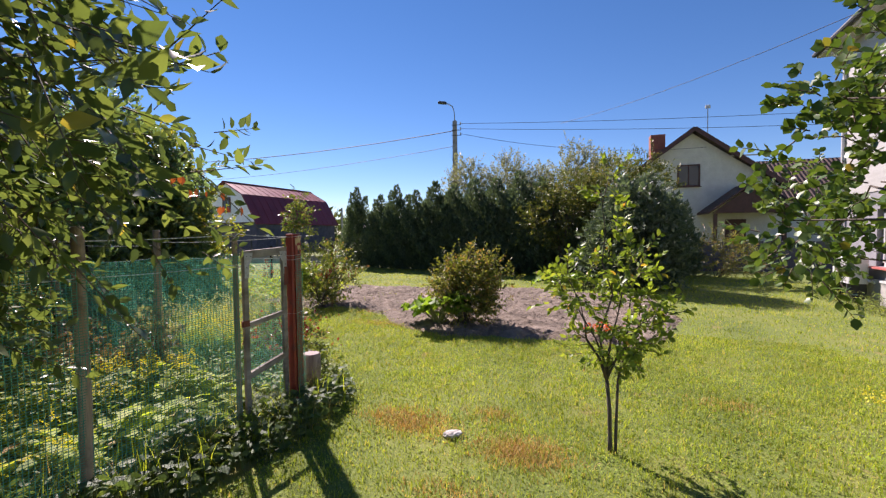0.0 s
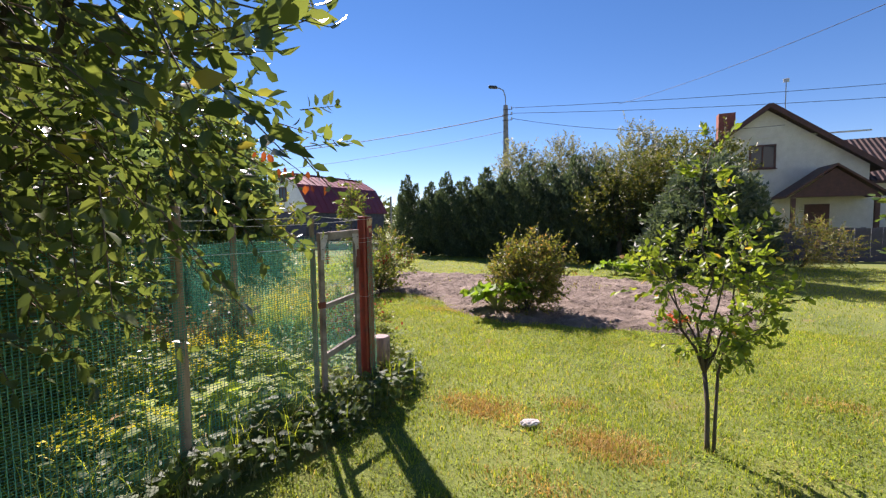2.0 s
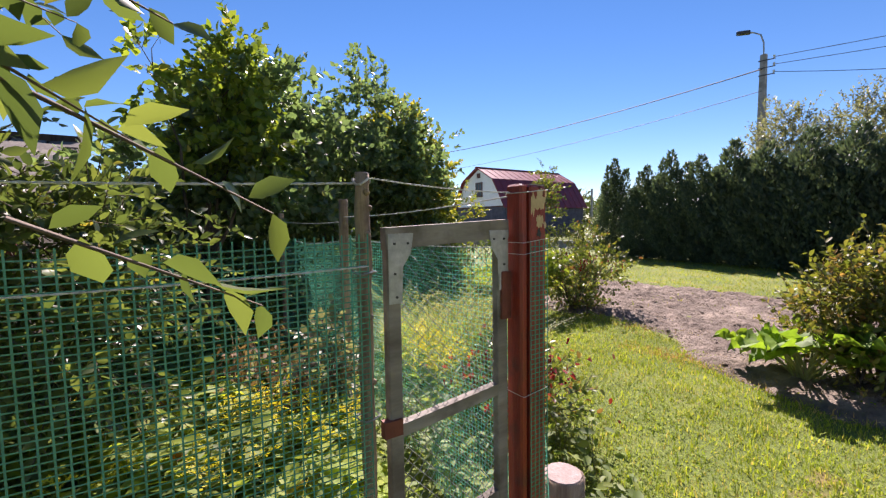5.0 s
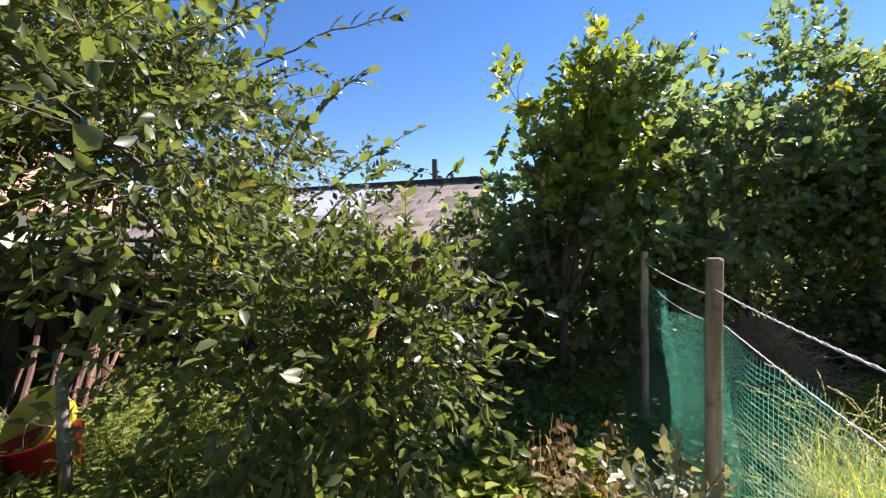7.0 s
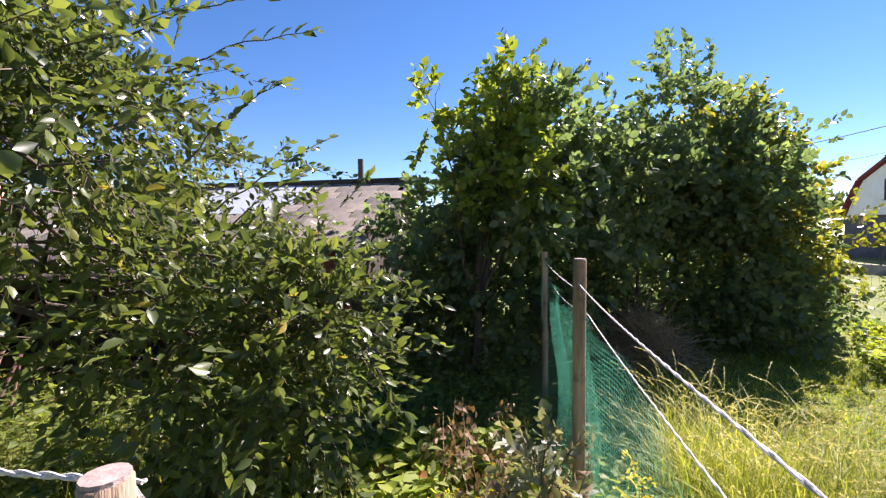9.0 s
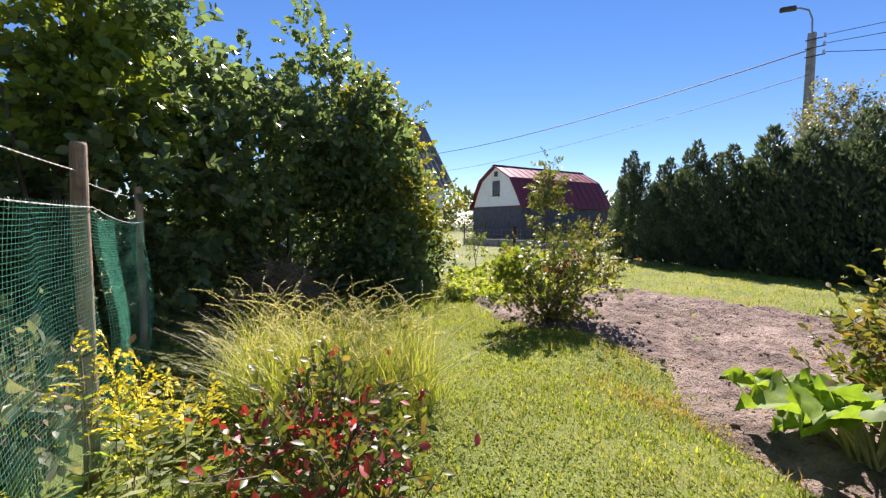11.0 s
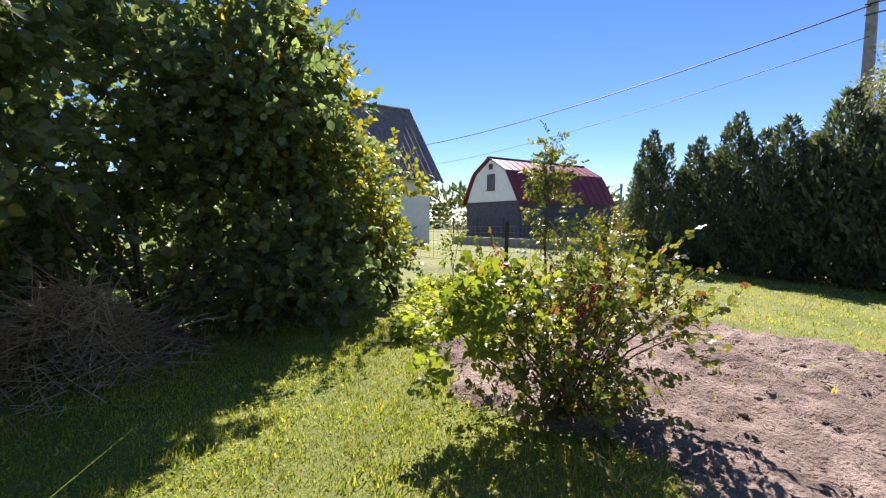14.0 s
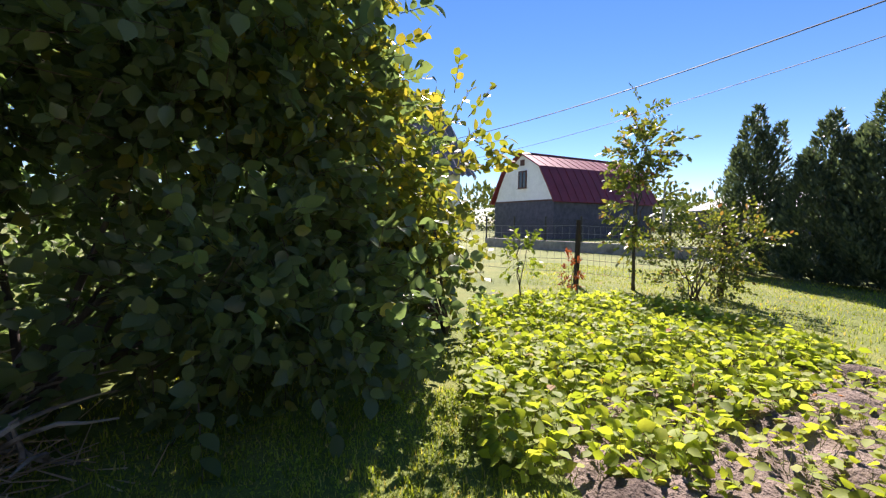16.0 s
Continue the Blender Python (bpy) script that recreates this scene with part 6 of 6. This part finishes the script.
NEAR = [(-7.5, 4.2), (-5.0, 3.8), (-3.2, 3.6), (-2.4, 2.0), (-2.6, 0.3), (-1.5, -1.0), (3.0, -1.0), (4.0, 5.0), (2.5, 7.5), (-7.0, 7.6), (-9.5, 7.6), (-9.8, 4.8)]
MID = [(-10, 4.2), (-7, 3.5), (4.9, 3.0), (4.9, 17.5), (-12.5, 17.0), (-17, 14), (-12, 10)]
blades("lawn_grass", "short bright green mown lawn grass", "grass", lawn_points(NEAR, 4300, 1), 0.022, 0.062, 0.006, M_GRASS, 1.0, 2, 3, lump=5.5)
blades("lawn_grass", "short mown lawn grass further off", "grass", lawn_points(MID, 560, 2), 0.03, 0.07, 0.011, M_GRASS, 0.9, 2, 4, lump=3.0)
low_leaves("clover", "clover and small weeds in the lawn", "plants", NEAR, 1300, 0.017, LEAF_ROUND, M_CLOVER, 0.012, 0.055, patches=0.9)

TALL = [(-4.75, 3.9), (-4.8, 4.8), (-5.1, 5.12), (-5.5, 5.05), (-6.0, 4.5), (-6.4, 3.9), (-5.6, 3.6)]
blades("tall_grass", "unmown clump of tall yellow-green grass", "grass", scatter(TALL, 2000, 8), 0.2, 0.85, 0.007, M_TALLGRASS, 1.15, 4, 5)
blades("tall_grass", "long grass growing along the fence foot", "grass", np.concatenate([scatter(VERGE, 160, 9), scatter(YARD, 60, 10)]), 0.2, 0.5, 0.008, M_GRASS, 0.8, 4, 6)

# ---- small plants with flowers, berries and dry stalks ----
def goldenrod(at, n, h, spread, label="goldenrod with yellow feathery flower heads"):
    """Upright stems with narrow leaves and arching yellow plumes."""
    t = thing("goldenrod", label, "flowers", (at[0], at[1], 0), "goldenrod clumps")
    A, B, LP, LD, FP, FD = [], [], [], [], [], []
    for k in range(n):
        a = np.array([at[0] + random.gauss(0, spread), at[1] + random.gauss(0, spread), -0.01])
        hh = h * random.uniform(0.7, 1.1)
        b = a + np.array([random.gauss(0, 0.08), random.gauss(0, 0.08), hh])
        A.append(a)
        B.append(b)
        for q in range(14):
            s = q / 14 * 0.85
            w = random.uniform(0, 6.3)
            LP.append(a + (b - a) * s)
            LD.append((math.cos(w), math.sin(w), 0.3))
        for q in range(7):
            w = random.uniform(0, 6.3)
            p = a + (b - a) * (0.72 + 0.28 * q / 7)
            for m in range(12):
                s = m / 12 * 0.11 * (1.2 - q / 8)
                FP.append(p + np.array([math.cos(w) * s, math.sin(w) * s, 0.04 * math.sin(m / 12 * 3) + random.uniform(0, 0.01)]))
                FD.append((math.cos(w), math.sin(w), random.uniform(0.2, 1.0)))
    tagged(part("stem_cluster", stick_mesh(np.array(A), np.array(B), 0.003, 0.0015), M_STEM, t), kind="stuff")
    tagged(part("foliage", leaf_mesh(np.array(LP), np.array(LD), 0.085, LEAF_STRIP, 0.8), M_WEED, t), kind="stuff")
    tagged(part("blossom", leaf_mesh(np.array(FP), np.array(FD), 0.021, LEAF_KITE, 0.5), M_GOLD, t), kind="stuff")


goldenrod((-4.3, 3.32), 16, 0.85, 0.1)
goldenrod((-4.1, 2.35), 10, 0.55, 0.2)
goldenrod((-3.35, 1.0), 6, 0.55, 0.15)
goldenrod((-4.7, 2.3), 11, 0.5, 0.22)
goldenrod((-4.3, 1.5), 6, 0.4, 0.25)
goldenrod((-2.55, -0.1), 7, 0.6, 0.18)

# a broken goldenrod stem leaning over the lawn
gr = thing("goldenrod", "bent goldenrod stem drooping over the lawn", "flowers", (2.35, 3.3, 0))
stem = bent((2.45, 2.55, 0.0), (1.55, 3.4, 0.62), -0.12, 8)
part("stem", Geo().tube(stem, [0.004 - 0.0003 * k for k in range(9)], 5), M_STEM, gr)
fp = np.array([tuple(stem[8] + Vector((random.gauss(-0.03, 0.07), random.gauss(0.05, 0.07), random.gauss(-0.01, 0.015)))) for k in range(150)])
part("blossom", leaf_mesh(fp, RNG.normal(size=(150, 3)), 0.018, LEAF_KITE, 0.5), M_GOLD, gr)
lp = np.array([tuple(stem[random.randint(1, 6)].lerp(stem[random.randint(2, 7)], 0.5)) for k in range(26)])
part("foliage", leaf_mesh(lp, RNG.normal(size=(26, 3)), 0.06, LEAF_STRIP, 0.5), M_WEED, gr)

plant("rose_bush", "low shrub with reddish leaves and dark red berries", "bush", (-4.05, 3.95, 0), [(-4.05, 3.95, 0.35, 0.42, 0.38, 0.28), (-4.4, 4.15, 0.4, 0.35, 0.3, 0.25), (-3.8, 4.05, 0.3, 0.25, 0.25, 0.2)], 260, 7, 0.05, LEAF_OVAL, M_CURRANT, 0.18, 9, 0.01, 0.05, shell=0.35)


rl = np.array([(-4.05 + random.gauss(0, 0.28), 3.95 + random.gauss(0, 0.22), random.uniform(0.25, 0.62)) for k in range(170)])
tagged(part("red_foliage", leaf_mesh(rl, RNG.normal(size=rl.shape), 0.055, LEAF_OVAL, 0.4), M_RED), "dark red leaf tips in the low shrub", "leaves", kind="stuff")


def berries(name, label, at, spots, n, size, mat):
    """Hanging strings of round berries."""
    t = thing(name, label, "berries", at)
    sph = bmesh.new()
    bmesh.ops.create_icosphere(sph, subdivisions=1, radius=size)
    me = bpy.data.meshes.new("berry")
    for f in sph.faces:
        f.smooth = True
    sph.to_mesh(me)
    sph.free()
    me.materials.append(mat)
    for x, y, z in spots:
        for k in range(n):
            o = new("berry", me)
            o.parent = t
            o.matrix_parent_inverse = Matrix.Translation(-t.location)
            o.location = (x + random.gauss(0, size * 0.7), y + random.gauss(0, size * 0.7), z - k * size * 1.3)
    return t


M_BERRY = surface("red_berries", [(0.3, (0.22, 0.01, 0.012)), (0.7, (0.38, 0.022, 0.022))], 20, 0.25, 0.0)
spots = []
for k in range(44):
    u = random.uniform(-0.5, 0.55)
    spots.append((-6.55 + 0.57 * u + random.gauss(0, 0.17), 7.7 + 0.82 * u + random.gauss(0, 0.17), random.uniform(0.68, 1.0)))
berries("currants", "hanging strings of ripe red currants", (-6.6, 7.85, 0.5), spots, 7, 0.0105, M_BERRY)
spots = [(-4.05 + random.gauss(0, 0.3), 4.0 + random.gauss(0, 0.22), random.uniform(0.35, 0.65)) for k in range(16)]
berries("rose_hips", "dark red berries in the low shrub", (-4.05, 4.0, 0.3), spots, 3, 0.011, M_BERRY)

# withered red leaves hanging from a cherry twig over the fence
wl = thing("withered_twig", "dry twig with withered red-brown leaves", "twig", (-2.2, 1.6, 1.9))
tw = bent((-2.2, 1.0, 2.2), (-2.22, 1.75, 1.88), -0.03, 5)
part("stem", Geo().tube(tw, [0.004, 0.0035, 0.003, 0.0028, 0.0025, 0.002], 5), M_TWIG, wl)
wp = np.array([tuple(tw[k % 3 + 3] + Vector((random.gauss(0, 0.03), random.gauss(0, 0.05), -0.01))) for k in range(16)])
part("foliage", leaf_mesh(wp, np.array([(random.gauss(0, 0.2), random.gauss(0, 0.2), -1) for k in range(16)]), 0.055, LEAF_OVAL, 0.0, 1.0), M_DEADRED, wl)


def dry_stalks(at, n, h, spread, label):
    t = thing("dry_plant", label, "dry plant", (at[0], at[1], 0))
    A = np.array([(at[0] + random.gauss(0, spread), at[1] + random.gauss(0, spread), -0.01) for k in range(n)])
    B = A + np.array([(random.gauss(0, 0.12), random.gauss(0, 0.12), h * random.uniform(0.6, 1.1)) for k in range(n)])
    part("stalk_cluster", stick_mesh(A, B, 0.004, 0.002), M_DRY, t)
    P = np.concatenate([A + (B - A) * RNG.uniform(0.45, 1.0, (n, 1)) + RNG.normal(size=(n, 3)) * 0.04 for k in range(16)])
    part("foliage", leaf_mesh(P, RNG.normal(size=P.shape) + np.array([0, 0, -0.5]), 0.06, LEAF_OVAL, 0.1, 1.0), M_DRY, t)


dry_stalks((-4.95, 2.65), 22, 0.75, 0.17, "brown dried-out weeds beside the fence post")
dry_stalks((-5.3, 2.3), 14, 0.7, 0.2, "brown dried-out weeds in the yard")
plant("weed", "pale leafy weed against the green netting", "plant", (-4.85, 2.8, 0), [(-4.85, 2.8, 0.55, 0.22, 0.14, 0.3)], 60, 7, 0.08, LEAF_OVAL, M_SILVER, 0.18, 5, 0.008, 0.05, shell=0.2)

# heap of dry cuttings and bare branches under the thicket
hp = thing("brush_pile", "heap of dry grass and bare grey branches", "brush pile", (-9.2, 4.5, 0))
n = 2200
q = RNG.normal(size=(n, 2)) * np.array([0.36, 0.38]) + np.array([-9.15, 4.5])
z = 0.78 * np.exp(-(((q - np.array([-9.15, 4.5])) / np.array([0.55, 0.6])) ** 2).sum(1)) * RNG.random(n) ** 0.4
A = np.column_stack([q, z])
d = RNG.normal(size=(n, 3)) * np.array([0.16, 0.16, 0.12])
part("straw", stick_mesh(A, np.maximum(A + d, np.array([-99, -99, 0.0])), 0.005, 0.003), M_DRYSTRAW, hp)
for k in range(34):
    a = Vector((-9.6 + random.gauss(0, 0.3), 4.95 + random.gauss(0, 0.3), random.uniform(0.0, 0.25)))
    b = a + Vector((random.gauss(0, 0.45), random.gauss(0, 0.45), random.uniform(0.0, 0.45)))
    part("branch", Geo().tube(bent(a, b, -0.04, 4, 0.03), [0.014, 0.012, 0.01, 0.007, 0.004], 5), M_GREYWOOD, hp)


# ---- tubs and the stake in the yard ----
def tub(name, label, at, r0, r1, h, mat, tilt=0.0, cat="tub"):
    t = thing(name, label, cat, (at[0], at[1], at[2]))
    M = pose(at[0], at[1], at[2], tilt, 0, random.uniform(0, 90))
    g = Geo()
    n = 28
    prof = [(0.0, 0.012), (r0, 0.012), (r1, h), (r1 + 0.018, h), (r1 + 0.02, h - 0.03), (r1 + 0.004, h - 0.035), (r0 + 0.008, 0.0), (0.0, 0.0)]
    for rr, z in prof:
        for k in range(n):
            a = 2 * math.pi * k / n
            g.v.append(tuple(M @ Vector((rr * math.cos(a), rr * math.sin(a), z))))
    for i in range(len(prof) - 1):
        for k in range(n):
            g.f.append((i * n + k, i * n + (k + 1) % n, (i + 1) * n + (k + 1) % n, (i + 1) * n + k))
    part("body", g, mat, t, smooth=True)
    hd = [M @ Vector(((r1 + 0.01) * math.cos(a), 0.0, h + (r1 * 0.75) * math.sin(a))) for a in np.linspace(0.0, math.pi, 15)]
    part("handle", Geo().tube(hd, 0.004, 6), M_WIRE, t)
    return t


tub("tub", "green plastic tub standing in the weeds", (-4.2, -1.62, 0), 0.25, 0.32, 0.56, M_GREENPLASTIC)
tub("bucket", "red plastic bucket leaning by the stake", (-4.88, -1.62, 0.0), 0.18, 0.25, 0.36, M_REDPLASTIC, 8, "bucket")
tub("basin", "yellow plastic basin tipped on its side", (-5.0, -1.75, 0.36), 0.2, 0.27, 0.2, M_YELLOWPLASTIC, 58, "basin")
solo("stake", Geo().tube([(-4.71, -1.12, -0.03), (-4.73, -1.15, 0.45), (-4.75, -1.18, 0.92)], [0.045, 0.042, 0.038], 8), M_GREYWOOD, "short weathered grey stake in the ground", "stake", smooth=True)

# ---- flowers and dry patches on the lawn ----
big_leaf_plant("geranium", "low clump of orange-red flowers by the bed", (-0.35, 6.7), 10, 0.09, M_WEED, 0.16, 0.16)
ofp = np.array([(-0.35 + random.gauss(0, 0.1), 6.7 + random.gauss(0, 0.1), random.uniform(0.14, 0.26)) for k in range(90)])
tagged(part("flower_heads", leaf_mesh(ofp, RNG.normal(size=(90, 3)), 0.045, LEAF_ROUND, 0.6), M_ORANGE), "orange-red flower heads over green leaves", "flowers", kind="stuff")
low_leaves("flower_border", "green border plants along the house wall", "plants", [(4.2, 10.5), (4.95, 10.3), (4.9, 14.0), (4.1, 14.0)], 260, 0.09, LEAF_STRIP, M_WEED, 0.05, 0.4, stems=M_STEM)

M_DRYGRASS = foliage("dry_grass", [(0.0, (0.34, 0.20, 0.075)), (0.6, (0.48, 0.32, 0.13)), (1.0, (0.60, 0.46, 0.22))], 0.3, 0.7)
dry_p = []
for cx, cy, rx, ry, n in ((-1.75, 3.15, 0.4, 0.22, 2600), (-0.7, 3.0, 0.35, 0.22, 2200), (-1.1, 3.55, 0.25, 0.15, 500), (0.9, 4.6, 0.3, 0.15, 400), (-0.9, 2.3, 0.4, 0.2, 600), (-4.3, 6.5, 0.6, 0.2, 900)):
    dry_p.append(np.column_stack([RNG.normal(cx, rx * 0.55, n), RNG.normal(cy, ry * 0.55, n)]))
blades("dry_grass", "brown dried-out patches in the lawn", "grass", np.concatenate(dry_p), 0.02, 0.055, 0.007, M_DRYGRASS, 1.0, 2, 12)


# ---- clods and straws on the dug bed ----
clods = scatter(BED, 150, 21)
cl = bmesh.new()
bmesh.ops.create_icosphere(cl, subdivisions=1, radius=1)
cv = np.array([tuple(v.co * (1 + 0.35 * noise.noise(v.co * 2))) for v in cl.verts])
cf = np.array([[v.index for v in f.verts] for f in cl.faces])
cl.free()
m = len(clods)
sz = RNG.uniform(0.004, 0.017, m) * (1 + 1.3 * (RNG.random(m) > 0.94))
ang = RNG.uniform(0, 6.3, m)
cx = cv[None, :, 0] * np.cos(ang)[:, None] - cv[None, :, 1] * np.sin(ang)[:, None]
cy = cv[None, :, 0] * np.sin(ang)[:, None] + cv[None, :, 1] * np.cos(ang)[:, None]
CV = np.stack([clods[:, 0:1] + cx * sz[:, None], clods[:, 1:2] + cy * sz[:, None] * 0.8, 0.042 + cv[None, :, 2] * sz[:, None] * 0.5], 2).reshape(-1, 3)
CF = (cf[None] + (np.arange(m) * len(cv))[:, None, None]).reshape(-1, 3)
solo("soil_clods", (CV, CF), M_SOIL, "loose clods of brown soil on the bed", "soil", kind="stuff")
rim = scatter([(-6.4, 7.2), (-5.0, 6.9), (-4.0, 6.5), (-3.2, 5.95), (-2.4, 6.1), (-3.2, 7.0), (-4.6, 7.9), (-5.8, 8.3)], 420, 25)
rim = rim[np.array([noise.noise(Vector((x * 2.1, y * 2.1, 7))) for x, y in rim]) + RNG.normal(size=len(rim)) * 0.15 > 0.08]
blades("straw_litter", "dry straw and cut grass along the bed's edge", "grass", rim, 0.035, 0.1, 0.008, M_DRYGRASS, 1.6, 2, 15)
rim = scatter([(-7.0, 8.4), (-4.5, 8.6), (-1.0, 9.0), (-1.0, 10.8), (-4.0, 10.9), (-7.0, 10.4)], 60, 26)
rim = rim[np.array([noise.noise(Vector((x * 1.6, y * 1.6, 17))) for x, y in rim]) > 0.12]
blades("bed_weeds", "patches of seedling weeds on the dug soil", "grass", rim, 0.05, 0.13, 0.014, M_GRASS, 0.9, 2, 16)
blades("bed_weeds", "sparse weeds and straw on the dug soil", "grass", scatter(BED, 18, 22), 0.03, 0.09, 0.009, M_GRASS, 1.0, 2, 13)

# ---- seed heads over the tall grass ----
P2 = scatter(TALL, 110, 23)
t = thing("grass_seed_heads", "arching pale seed heads above the tall grass", "grass", (float(P2[0, 0]), float(P2[0, 1]), 0), kind="stuff")
A, B, SP, SD = [], [], [], []
for x, y in P2:
    h = random.uniform(0.75, 1.2)
    w = random.uniform(0, 6.3)
    pts = [np.array((x, y, -0.01))]
    for k in range(1, 9):
        s = k / 8
        lean = 0.36 * h * s ** 2.6
        pts.append(np.array((x + math.cos(w) * lean, y + math.sin(w) * lean, h * (s - 0.26 * s ** 4))))
    for a, b in zip(pts[:-1], pts[1:]):
        A.append(a)
        B.append(b)
    for k in range(46):
        s = 0.7 + 0.3 * k / 46
        i = min(7, int(s * 8))
        p = pts[i] + (pts[i + 1] - pts[i]) * (s * 8 - i)
        SP.append(p)
        SD.append(pts[i + 1] - pts[i] + RNG.normal(size=3) * 0.03)
part("stem_cluster", stick_mesh(np.array(A), np.array(B), 0.0018, 0.0015), M_TALLGRASS, t)
part("seed_spray", leaf_mesh(np.array(SP), np.array(SD), 0.015, LEAF_KITE, 0.3), M_SEED, t)
